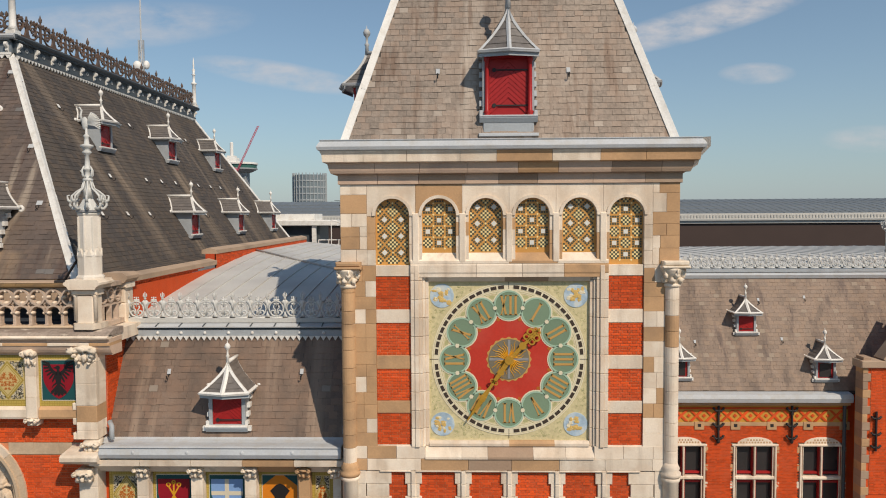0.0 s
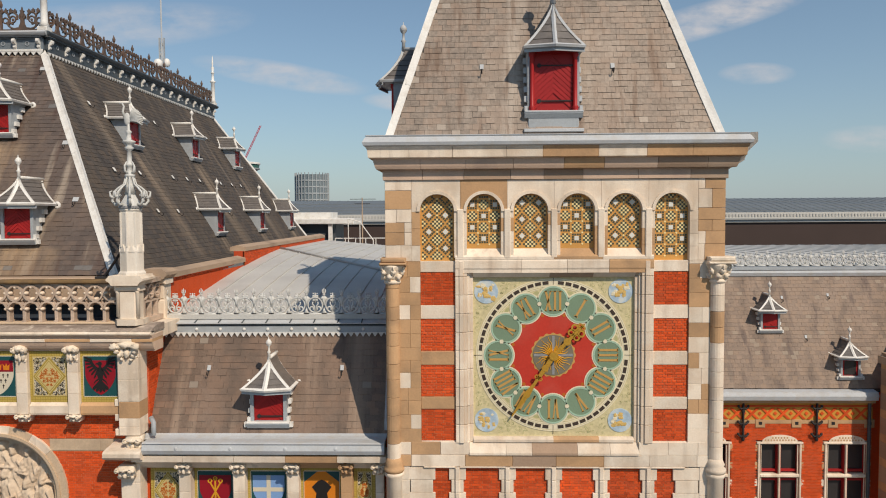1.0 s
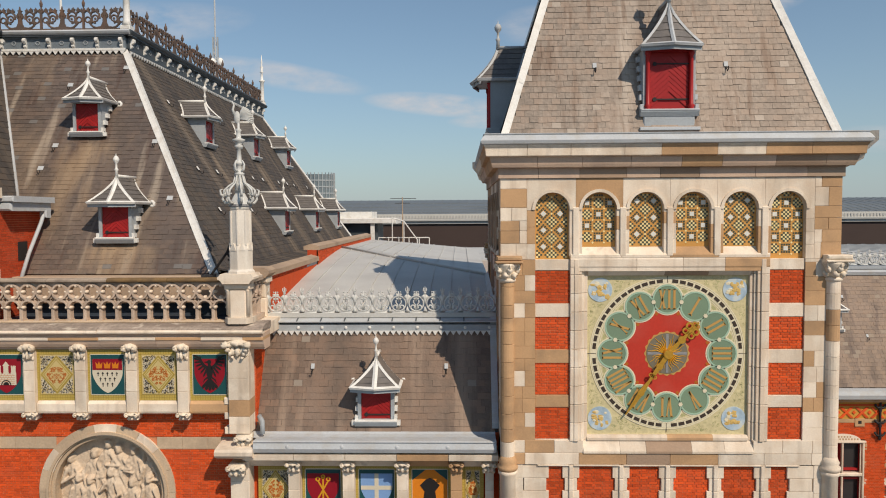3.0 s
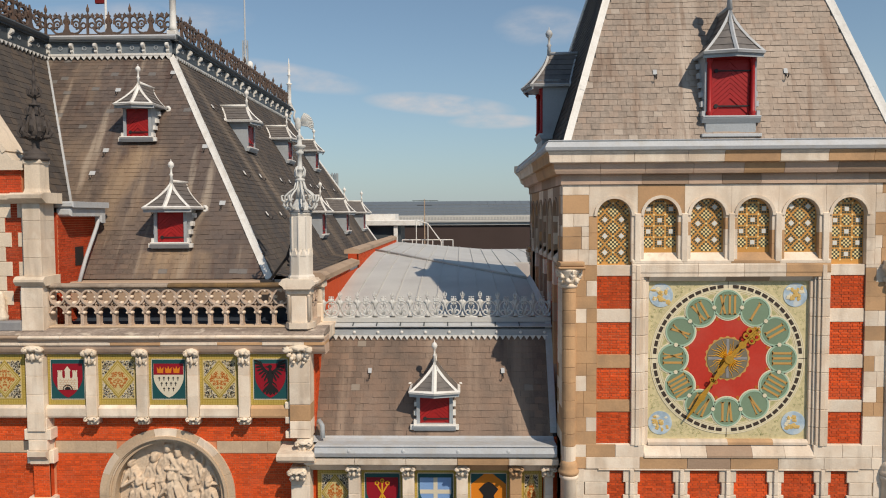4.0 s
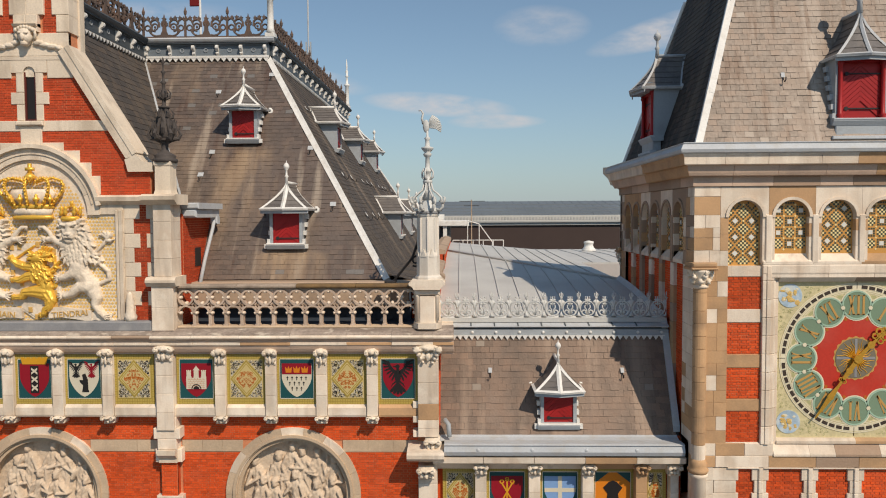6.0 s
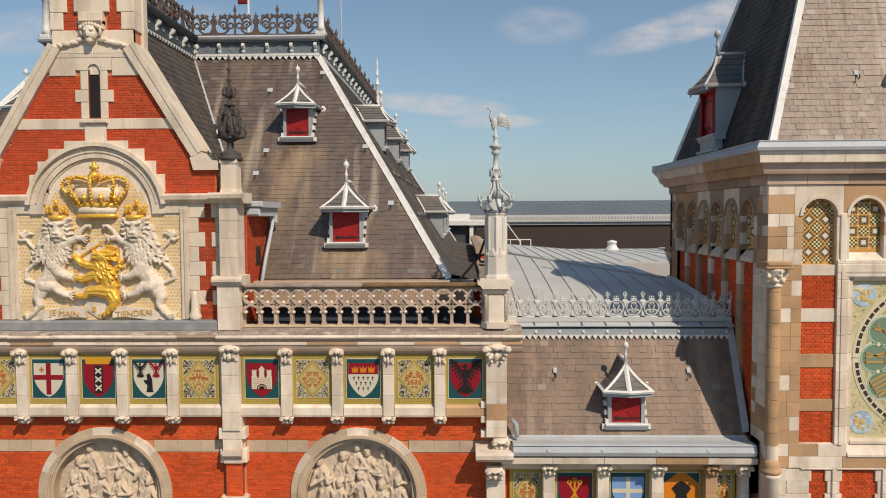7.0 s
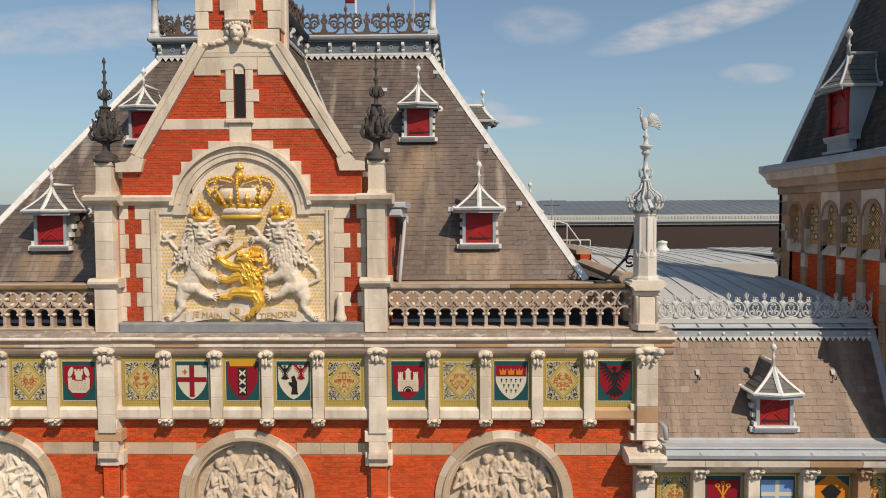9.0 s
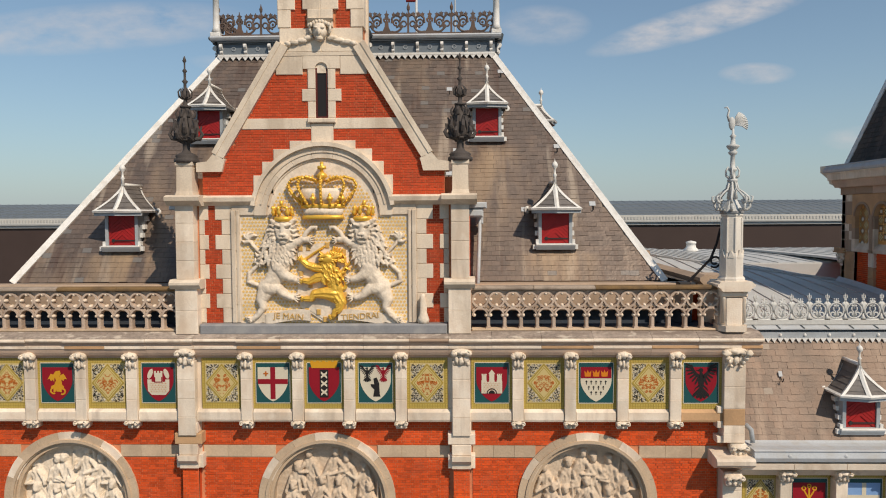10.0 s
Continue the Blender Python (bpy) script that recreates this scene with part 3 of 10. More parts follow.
        for i in range(len(line) - 1):
            k = 4 * i
            for e in range(4):
                f = (e + 1) % 4
                g.f.append((k + e, k + f, k + 4 + f, k + 4 + e))
        g.f += [(3, 2, 1, 0), tuple(len(vs) - 4 + e for e in range(4))]
        g.v = [tuple(v) for v in vs]
        return part(name, g, roll, base)

    sw_ = 0.062 if w < 0.9 else 0.05
    for e in (1, 3):
        b2 = 0 if e == 1 else 4
        edge_strip("hip_strip", [q[e] for q in levels], [q[2] - q[e] for q in levels], [q[b2] - q[e] for q in levels], sw_)
        edge_strip("verge_strip", [q[b2] for q in levels], [q[e] - q[b2] for q in levels], [Vector((0, 0.02, 0)) for q in levels], sw_ * 1.3)
        up = lambda i: levels[1][i] - levels[0][i]
        edge_strip("eaves_strip", [levels[0][e], levels[0][b2]], [up(e), up(b2)], [Vector((0, 0, -0.09))] * 2, sw_)
        edge_strip("front_strip", [levels[0][e], levels[0][2]], [up(e), up(2)], [Vector((0, 0, -0.09))] * 2, sw_)
        c = levels[0][b2]
        sg = -1 if e == 1 else 1
        part("verge_curl", Geo().tube([(c.x + sg * (0.02 + 0.07 * math.cos(t)), c.y - 0.02, c.z - 0.01 + 0.07 * math.sin(t)) for t in (1.9, 1.2, 0.4, -0.5, -1.3, -2.2)], 0.045, 6), roll, base, smooth=True)
        pa, pb = levels[0][e] + Vector((0, 0.04, -0.02)), levels[0][2] + Vector((0, 0.04, -0.02))
        dn = Vector((0, 0, -0.085))
        bk = Vector((0, 0.03, 0))
        part("eaves_board", Geo().add([pa, pb, pb + dn, pa + dn, pa + bk, pb + bk, pb + dn + bk, pa + dn + bk], [(0, 1, 2, 3), (7, 6, 5, 4), (0, 4, 5, 1), (3, 2, 6, 7), (1, 5, 6, 2), (0, 3, 7, 4)]), GREYPAINT, base)
    edge_strip("prow_strip", [q[2] for q in levels], [q[1] - q[2] for q in levels], [q[3] - q[2] for q in levels], sw_)
    part("ridge_roll", Geo().tube([levels[n][2], levels[n][0]], 0.05, 6), roll, base, smooth=True)
    finial(base, (0, yp, ze + hood_h - 0.05), fin, WHITEPAINT if not cols else LEAD)
    return base


def hip_cap(parent, a, b, n1, n2, w=0.13, seed=1):
    """Flat lead sheets folded over a hip, laid in lengths; n1, n2: the normals of the two slopes."""
    a, b, n1, n2 = Vector(a), Vector(b), Vector(n1).normalized(), Vector(n2).normalized()
    d = (b - a).normalized()
    u1, u2 = n1.cross(d), n2.cross(d)
    u1 = -u1 if u1.dot(n2) > 0 else u1
    u2 = -u2 if u2.dot(n1) > 0 else u2
    crown = (n1 + n2).normalized()
    rng = random.Random(seed)
    k = max(2, round((b - a).length / 1.5))
    for i in range(k):
        p, q = a + (b - a) * (i / k), a + (b - a) * ((i + 1.02) / k)
        wa, wb, lift = w + rng.uniform(-0.012, 0.012), w + rng.uniform(-0.012, 0.012), 0.035 + 0.006 * (i % 2)
        sec = lambda o, ww: [o + u1 * ww, o + u1 * ww + n1 * lift, o + u1 * 0.035 + n1 * (lift + 0.01), o + crown * 0.085, o + u2 * 0.035 + n2 * (lift + 0.01), o + u2 * ww + n2 * lift, o + u2 * ww]
        vs = sec(p, wa) + sec(q, wb)
        part("hip_lead", Geo().add([tuple(v) for v in vs], [(j, j + 1, j + 8, j + 7) for j in range(6)] + [(6, 5, 4, 3, 2, 1, 0), (7, 8, 9, 10, 11, 12, 13)]), WHITEPAINT, parent, "white lead hip sheet")


def roof_hook(parent, p, slope, rz=0.0, wide=0.045, tag=None):
    """A snow hook on its lead tag, on a slope facing -y before the turn."""
    b = new("roof_hook")
    b.parent = parent
    b.matrix_local = pose(*p, 0, 0, rz)
    part("lead_tag", Geo().prism([(-0.035, 0.0), (-0.03, 0.0), (-0.03 + 0.12 / slope, 0.12), (-0.035 + 0.12 / slope, 0.12)], -wide, wide, "x"), tag or LEAD, b)
    part("hook", Geo().tube([(0, 0.0, 0.03), (0, -0.05, -0.05), (0, -0.12, -0.12), (0, -0.17, -0.09), (0, -0.18, -0.02)], 0.014, 5), BLACKIRON, b)


# ---- clock tower ----
tower = thing("clock_tower", "square brick and sandstone station tower with slate spire roof", "tower", (0, 0, 0))
TW, TY, TC = 3.86, 0.5, 4.36
SIDE = Matrix.Translation((0, TC, 0)) @ Matrix.Rotation(radians(-90), 4, "Z") @ Matrix.Translation((0, -TC, 0))
part("core_wall", Geo().box(-TW + 0.2, TW - 0.06, TY + 0.2, 2 * TC - TY - 0.2, 0, 19.3), STONE, tower)
part("back_wall", Geo().box(-TW, TW, 2 * TC - TY - 0.2, 2 * TC - TY, 0, 19.3), STONE, tower)
part("far_wall", Geo().box(TW - 0.06, TW, TY + 0.2, 2 * TC - TY - 0.2, 0, 19.3), STONE, tower)

TILE_OCHRE = paint("ochre glazed tile", (0.60, 0.31, 0.085), 0.35)
TILE_DARK = paint("dark green glazed tile", (0.075, 0.085, 0.06), 0.3)
TILE_WHITE = paint("white glazed tile", (0.70, 0.70, 0.64), 0.3)
TILE_YELLOW = paint("pale yellow glazed tile", (0.86, 0.72, 0.36), 0.35)
ARCHES = [-2.67, -1.60, -0.53, 0.53, 1.60, 2.67]


def mosaic(parent, cx, z0, hw, spring, kind, m):
    """A tiled panel under an arch: ochre ground with proud small tiles."""
    y = TY + 0.14

    def inside(x, z, r=0.0):
        return abs(x) < hw - r and z > z0 + r and (z < spring or x * x + (z - spring) ** 2 < (hw - r) ** 2)

    base = part("mosaic_panel", Geo().box(cx - hw - 0.05, cx + hw + 0.05, y, y + 0.08, z0 - 0.05, spring + hw + 0.05, m=m), TILE_OCHRE, parent, "ochre tile panel with white and green geometric mosaic")
    dark, white, pale = Geo(), Geo(), Geo()

    def sq(g, x, z, r, d, turn=False):
        if inside(x, z, r * 0.75):
            pts = [(r, 0), (0, r), (-r, 0), (0, -r)] if turn else [(r, r), (-r, r), (-r, -r), (r, -r)]
            g.prism([(cx + x + a, z + b) for a, b in pts], y - d, y + 0.01, m=m)

    def ring_of(x, z, turn):
        """White tile inside a square ring of small dark tiles."""
        c, q = 0.056, 1 / math.sqrt(2)
        for i in range(4):
            for j in range(4):
                if 0 < i < 3 and 0 < j < 3:
                    continue
                u, v = (i - 1.5) * c, (j - 1.5) * c
                if turn:
                    u, v = (u - v) * q, (u + v) * q
                sq(dark, x + u, z + v, 0.021 * (1.41 if turn else 1), 0.005, turn)
        sq(white, x, z, 0.05 * (1.41 if turn else 1), 0.009, turn)

    zc = z0 + 0.10
    k = 0
    while zc < spring + hw:
        if kind == 0:
            for x in (-0.19, 0.19):
                ring_of(x, zc + 0.19, True)
            for x in (-0.38, 0.0, 0.38):
                for i in range(-3, 4):
                    for j in range(-3, 4):
                        if abs(i) + abs(j) <= 3:
                            sq(pale if (i + j) % 2 == 0 else dark, x + i * 0.047, zc + j * 0.047, 0.021, 0.005)
                sq(pale, x, zc + 0.19, 0.026, 0.006, True)
        else:
            for n, x in enumerate((-0.26, 0.0, 0.26)):
                if (n + k) % 2:
                    ring_of(x, zc + 0.13, False)
                else:
                    for i in range(-2, 3):
                        for j in range(-2, 3):
                            if abs(i) + abs(j) < 4:
                                sq(pale if (i + j) % 2 == 0 else dark, x + i * 0.045, zc + 0.13 + j * 0.045, 0.0205, 0.005)
            for x in (-0.13, 0.13):
                sq(pale, x, zc, 0.026, 0.006, True)
        zc += 0.38 if kind == 0 else 0.26
        k += 1
    for nm, g, mt in (("dark_tiles", dark, TILE_DARK), ("white_tiles", white, TILE_WHITE), ("yellow_tiles", pale, TILE_YELLOW)):
        if g.v:
            tagged(part(nm, g, mt, base), kind="stuff")


def arch_block(cx, hw, x0, x1, spring, top, y0, y1, m=None):
    pts = [(x0, spring), (x0, top), (x1, top), (x1, spring), (cx + hw, spring)]
    pts += [(cx + hw * math.cos(t), spring + hw * math.sin(t)) for t in np.linspace(0, math.pi, 15)[1:-1]]
    pts += [(cx - hw, spring)]
    return Geo().prism(pts, y0, y1, "y", m)


def tower_face(m, front):
    rng = random.Random(5 if front else 9)
    # side face: more brown stones than the front, partly its shade put into colour
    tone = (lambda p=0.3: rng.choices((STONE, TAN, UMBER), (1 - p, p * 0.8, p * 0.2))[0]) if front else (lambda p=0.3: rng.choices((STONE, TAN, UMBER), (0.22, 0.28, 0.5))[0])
    spring, hw = 18.34, 0.39
    for i, c in enumerate(ARCHES):
        z0 = 17.2 if i in (0, 5) else 17.48
        mosaic(tower, c, z0, hw, spring, i % 2, m)
        x0 = -3.25 if i == 0 else (ARCHES[i - 1] + c) / 2
        x1 = 3.25 if i == 5 else (ARCHES[i + 1] + c) / 2
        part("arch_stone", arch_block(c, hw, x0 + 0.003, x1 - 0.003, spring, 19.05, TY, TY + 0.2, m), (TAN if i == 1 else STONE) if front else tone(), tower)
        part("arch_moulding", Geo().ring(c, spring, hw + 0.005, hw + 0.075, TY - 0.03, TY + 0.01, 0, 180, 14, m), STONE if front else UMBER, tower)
    for i in range(7):
        xa = -3.25 if i == 0 else ARCHES[i - 1] + hw
        xb = 3.25 if i == 6 else ARCHES[i] - hw
        low = 17.2 if i in (0, 6) else 17.27
        z = low
        while z < spring - 0.01:
            zn = min(spring, z + rng.uniform(0.26, 0.42))
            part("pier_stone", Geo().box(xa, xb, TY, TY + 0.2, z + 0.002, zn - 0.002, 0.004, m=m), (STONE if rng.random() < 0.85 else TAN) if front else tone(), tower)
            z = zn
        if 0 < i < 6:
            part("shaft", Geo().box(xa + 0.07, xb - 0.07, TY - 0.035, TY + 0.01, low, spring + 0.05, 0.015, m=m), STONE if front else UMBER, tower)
    # corner masonry beside the arches, then quoins down to the ledge
    lay = {-1: ((17.2, 17.57, 3.5, "ss"), (17.57, 17.86, 3.42, "st"), (17.86, 18.09, 3.42, "st"), (18.09, 18.39, 3.6, "ss"), (18.39, 18.82, 3.86, "tt"), (18.82, 19.06, 3.62, "ss")),
           1: ((17.2, 17.57, 3.4, "st"), (17.57, 17.86, 3.42, "st"), (17.86, 18.12, 3.56, "tt"), (18.12, 18.39, 3.86, "tt"), (18.39, 18.82, 3.56, "st"), (18.82, 19.06, 3.4, "st"))}
    for s in (-1, 1):
        for z, zn, b, tones in lay[s]:
            for (xa, xb), tn in zip(((3.25, b), (b, TW)), tones):
                if xb - xa > 0.05:
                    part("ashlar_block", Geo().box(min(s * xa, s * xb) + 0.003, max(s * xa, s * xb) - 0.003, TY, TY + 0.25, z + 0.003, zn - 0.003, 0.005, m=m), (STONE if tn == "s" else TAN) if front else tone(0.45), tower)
        z = 12.98
        tan_zone = s < 0
        while z < 17.19:
            zn = min(17.2, z + rng.choice((0.29, 0.33, 0.36)))
            split = rng.choice((0, 3.3, 3.36))
            p = 0.9 if (tan_zone and z > 14.3) else (0.55 if tan_zone else 0.2)
            edges = [3.06, TW] if not split else [3.06, split, TW]
            for xa, xb in zip(edges, edges[1:]):
                part("quoin", Geo().box(min(s * xa, s * xb) + 0.002, max(s * xa, s * xb) - 0.002, TY, TY + 0.25, z + 0.002, zn - 0.002, 0.004, m=m), TAN if rng.random() < p else STONE, tower)
            z = zn
    if not front:
        # brick strips between pilasters
        for i in range(6):
            xa, xb = ARCHES[i] - hw, ARCHES[i] + hw
            brickwork(tower, [(xa, xb, 11.5, 17.2 if i in (0, 5) else 17.3)], TY + 0.1, m=m)
            part("sill_stone", Geo().prism([(TY - 0.02, 17.2), (TY - 0.02, 17.3), (TY + 0.14, 17.48), (TY + 0.2, 17.48), (TY + 0.2, 17.2)], xa, xb, "x", m), STONE, tower)
        for i in range(7):
            xa = -3.06 if i == 0 else ARCHES[i - 1] + hw
            xb = 3.06 if i == 6 else ARCHES[i] - hw
            z = 11.5
            while z < 17.19:
                zn = min(17.2 if i in (0, 6) else 17.48, z + rng.uniform(0.3, 0.6))
                part("pilaster_stone", Geo().box(xa, xb, TY, TY + 0.25, z + 0.004, zn - 0.004, 0.008, m=m), tone(0.15), tower)
                z = zn
        return
    # brick strips with stone bands on both sides of the dial
    bands = [(12.98, 13.02), (13.77, 14.05), (14.80, 15.11), (15.87, 16.18), (16.95, 17.2)]
    for s in (-1, 1):
        x0, x1 = sorted((s * 2.26, s * 3.06))
        brickwork(tower, [(x0, x1, a[1], b[0]) for a, b in zip(bands, bands[1:])], TY + 0.06, singles=150, near=(s * 2.3, 15.0))
        for k, (za, zb) in enumerate(bands):
            part("band_stone", Geo().box(x0, x1, TY + 0.03, TY + 0.2, za, zb, 0.006), TAN if (s < 0 and k in (1, 2)) else STONE, tower)
        # moulded jamb of the dial's frame
        for z0, z1 in zip(np.arange(12.98, 17.2, 0.43), np.arange(12.98, 17.2, 0.43) + 0.43):
            z1 = min(z1, 17.2)
            g = Geo()
            for a, b, y in ((2.26, 2.17, 0.475), (2.17, 2.07, 0.455), (2.07, 1.99, 0.49), (1.99, 1.93, 0.54), (1.93, 1.85, 0.58)):
                g.box(min(s * a, s * b), max(s * a, s * b), y, TY + 0.2, z0 + 0.004, z1 - 0.004, 0.008)
            part("jamb_stone", g, STONE, tower)
    for x0, x1, mt in ((-2.26, -0.75, STONE), (-0.75, 0.3, STONE), (0.3, 1.25, STONE), (1.25, 2.26, TAN)):
        part("lintel_stone", Geo().prism([(0.48, 17.0), (0.465, 17.04), (0.465, 17.2), (0.48, 17.24), (0.7, 17.24), (0.7, 16.93), (0.48, 16.93)], x0 + 0.004, x1 - 0.004, "x"), mt, tower)
    for x0, x1, mt in ((-2.26, -1.1, STONE), (-1.1, 0.0, STONE), (0.0, 1.1, TAN), (1.1, 2.26, STONE)):
        part("arcade_sill", Geo().prism([(TY - 0.03, 17.24), (TY - 0.03, 17.30), (TY + 0.14, 17.48), (TY + 0.2, 17.48), (TY + 0.2, 17.24)], x0 + 0.004, x1 - 0.004, "x"), mt, tower)
    for x0, x1, mt in ((-1.85, -0.1, STONE), (-0.1, 0.9, UMBER), (0.9, 1.85, STONE)):
        part("head_stone", Geo().prism([(0.49, 16.93), (0.54, 16.87), (0.585, 16.82), (0.7, 16.82), (0.7, 16.93)], x0, x1, "x"), mt, tower)
    for x0, x1, mt in ((-1.85, 0.0, STONE), (0.0, 1.05, TAN), (1.05, 1.85, STONE)):
        part("dial_sill", Geo().prism([(0.555, 12.98), (0.555, 13.04), (0.60, 13.10), (0.7, 13.10), (0.7, 12.98)], x0, x1, "x"), mt, tower)
    # weathered sill stones, a band of ashlar and the blind panels under it
    for xa, xb, mt in ((-1.95, -1.1, STONE), (-1.1, -0.5, STONE), (-0.5, 0.55, UMBER), (0.55, 1.3, STONE), (1.3, 1.95, STONE)):
        part("sill_stone", Geo().prism([(0.465, 12.70), (0.465, 12.75), (0.60, 12.985), (0.72, 12.985), (0.72, 12.70)], xa + 0.003, xb - 0.003, "x"), mt, tower)
    for sg, tones in ((-1, (STONE, TAN, STONE)), (1, (STONE, STONE, STONE))):
        for xa, xb, mt in zip((1.95, 2.62, 3.3), (2.62, 3.3, TW), tones):
            part("ashlar_block", Geo().box(min(sg * xa, sg * xb) + 0.003, max(sg * xa, sg * xb) - 0.003, TY - 0.004, TY + 0.25, 12.704, 13.0, 0.006), mt, tower)
    for xa, xb, mt in ((-TW, -3.3, TAN), (-3.3, -2.05, STONE), (-2.05, -0.95, TAN), (-0.95, 0.05, UMBER), (0.05, 1.15, TAN), (1.15, 2.2, STONE), (2.2, 3.28, STONE), (3.28, TW, STONE)):
        part("band_stone", Geo().box(xa + 0.003, xb - 0.003, TY - 0.008, TY + 0.25, 12.43, 12.698, 0.006), mt, tower)
    cuts = [-3.06, -2.23, -1.07, 0.0, 1.1, 2.18, 3.06]
    for i, c in enumerate(cuts):
        h = 0.14 if 0 < i < 6 else 0.26
        z = 7.0
        while z < 12.41:
            zn = min(12.42, z + 0.30)
            e = 0.055 if int(round((z - 7) / 0.30)) % 2 else 0.0
            part("mullion_stone", Geo().box(c - h - e, c + h + e, TY + 0.02, TY + 0.3, z + 0.004, zn - 0.004, 0.006), STONE, tower)
            if 0 < i < 6:
                part("mullion_rib", Geo().box(c - 0.05, c + 0.05, TY - 0.02, TY + 0.03, z + 0.002, zn - 0.002, 0.012), STONE, tower)
            z = zn
        if i < 6:
            brickwork(tower, [(c + h, cuts[i + 1] - (0.14 if i < 5 else 0.26), 7.0, 12.42)], TY + 0.08)
            part("panel_head", Geo().box(c + 0.05, cuts[i + 1] - 0.05, TY - 0.02, TY + 0.03, 12.39, 12.428, 0.01), STONE, tower)
    for s in (-1, 1):
        for z in np.arange(7.0, 12.4, 0.34):
            part("quoin", Geo().box(min(s * 3.34, s * TW) + 0.004, max(s * 3.34, s * TW), TY + 0.01, TY + 0.25, z, z + 0.336, 0.006), STONE, tower)
    part("lower_wall", Geo().box(-TW, TW, TY + 0.05, TY + 0.3, 0, 7.0), STONE, tower)


tower_face(None, True)
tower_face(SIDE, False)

# corner columns with carved capitals
def corner_column(x, y, top=16.70):
    c = new("corner_column")
    c.parent = tower
    c.location = (x, y, 0)
    rng = random.Random(int(x * 10) + 60)
    z = 12.62
    while z < top - 0.01:
        zn = min(top, z + rng.choice((0.3, 0.36, 0.42)))
        part("drum", Geo().lathe([(0.158, z + 0.004), (0.162, z + 0.01), (0.162, zn - 0.01), (0.158, zn - 0.004)], 18), TAN if (z > 15.2 and x < 0) or rng.random() < (0.72 if x < 0 else 0.25) else STONE, c, smooth=False)
        z = zn
    part("column_base", Geo().lathe([(0.215, 12.30), (0.24, 12.35), (0.24, 12.40), (0.19, 12.45), (0.215, 12.51), (0.18, 12.57), (0.162, 12.64)], 20), TAN if x < 0 else STONE, c, smooth=True)
    part("lower_shaft", Geo().lathe([(0.185, 7), (0.185, 12.18), (0.22, 12.22), (0.22, 12.30)], 20), STONE, c, smooth=True)
    part("neck_ring", Geo().lathe([(0.16, 16.68), (0.195, 16.71), (0.195, 16.75), (0.165, 16.78)], 18), STONE, c, smooth=True)
    g = Geo().lathe([(0.165, 16.77), (0.18, 16.88), (0.225, 17.0), (0.275, 17.08), (0.275, 17.12)], 16)
    for k in range(6):
        t = k * math.pi / 3 + 0.3
        for dz, rr, wv in ((16.85, 0.20, 0.07), (16.96, 0.235, 0.06)):
            tt = t + (dz - 16.85) * 3.6
            g.blob((rr * math.cos(tt), rr * math.sin(tt), dz), (wv, wv, 0.075), 9, 7, wob=0.5, seed=k + dz)
        t += math.pi / 8
        g.tube([((0.245 + 0.045 * math.cos(q)) * math.cos(t), (0.245 + 0.045 * math.cos(q)) * math.sin(t), 17.05 + 0.055 * math.sin(q)) for q in np.linspace(-1.5, 4.2, 10)], 0.024, 5)
    g.carve(0.012, 14.0, x)
    part("capital", g, CARVED, c, "carved stone capital with scrolls", smooth=True)
    part("abacus", Geo().box(-0.28, 0.34, -0.28, 0.34, 17.12, 17.18, 0.02).box(-0.25, 0.32, -0.25, 0.32, 17.18, 17.29, 0.03), CARVED if x > 0 else TAN, c)


corner_column(-3.70, 0.52)
corner_column(3.70, 0.52)
corner_column(-3.70, 8.2)

# cornice: courses of moulded stones under a zinc gutter
def mitred(prof, x0, x1, m):
    """A moulded run; an open end is cut on the slant so that two runs meet at the corner."""
    k = len(prof)
    vs = [(x0 if x0 is not None else -(TC - y), y, z) for y, z in prof] + [(x1 if x1 is not None else TC - y, y, z) for y, z in prof]
    fs = [tuple(range(k)), tuple(range(2 * k - 1, k - 1, -1))] + [(i, i + k, (i + 1) % k + k, (i + 1) % k) for i in range(k)]
    return Geo().add(vs, fs, m)


def cornice_run(m, seed):
    rng = random.Random(seed)
    rows = [
        [(0.5, 19.06), (0.46, 19.06), (0.46, 19.29), (0.5, 19.29), (0.8, 19.29), (0.8, 19.06)],
        [(0.34, 19.29), (0.325, 19.30), (0.30, 19.36), (0.275, 19.45), (0.262, 19.51), (0.26, 19.53), (0.8, 19.53), (0.8, 19.29)],
        [(0.25, 19.53), (0.175, 19.54), (0.165, 19.55), (0.155, 19.68), (0.15, 19.72), (0.125, 19.76), (0.115, 19.79), (0.8, 19.79), (0.8, 19.53)],
    ]
    for k, prof in enumerate(rows):
        ov = (0.0, 0.24, 0.36)[k]
        x = -TW - ov
        end = TW + ov
        while x < end - 0.01:
            xn = min(end, x + rng.uniform(0.75, 1.25))
            if end - xn < 0.4:
                xn = end
            pick = rng.random()
            if k == 2:
                mt = STONE if x < -0.4 or 0.7 < x < 1.2 else TAN
            elif k == 1:
                mt = ROSE_SHADE if x < 0.1 or 0.7 < x < 1.3 else TAN if pick < 0.75 else UMBER
            else:
                # frieze: brown tones partly hold the shade below the cornice
                mt = UMBER if pick < 0.3 else ROSE_SHADE
            name = ("frieze_stone", "cavetto_stone", "corona_stone")[k]
            part(name, mitred(prof, None if x <= -TW - ov else x + 0.004, None if xn >= end else xn - 0.004, m), mt, tower)
            x = xn
    part("gutter", mitred([(0.12, 19.79), (0.07, 19.81), (0.05, 19.88), (0.10, 19.97), (0.13, 20.0), (0.11, 20.03), (0.15, 20.045), (0.9, 20.06), (0.9, 19.79)], None, None, m), LEAD, tower, "pale grey zinc gutter")


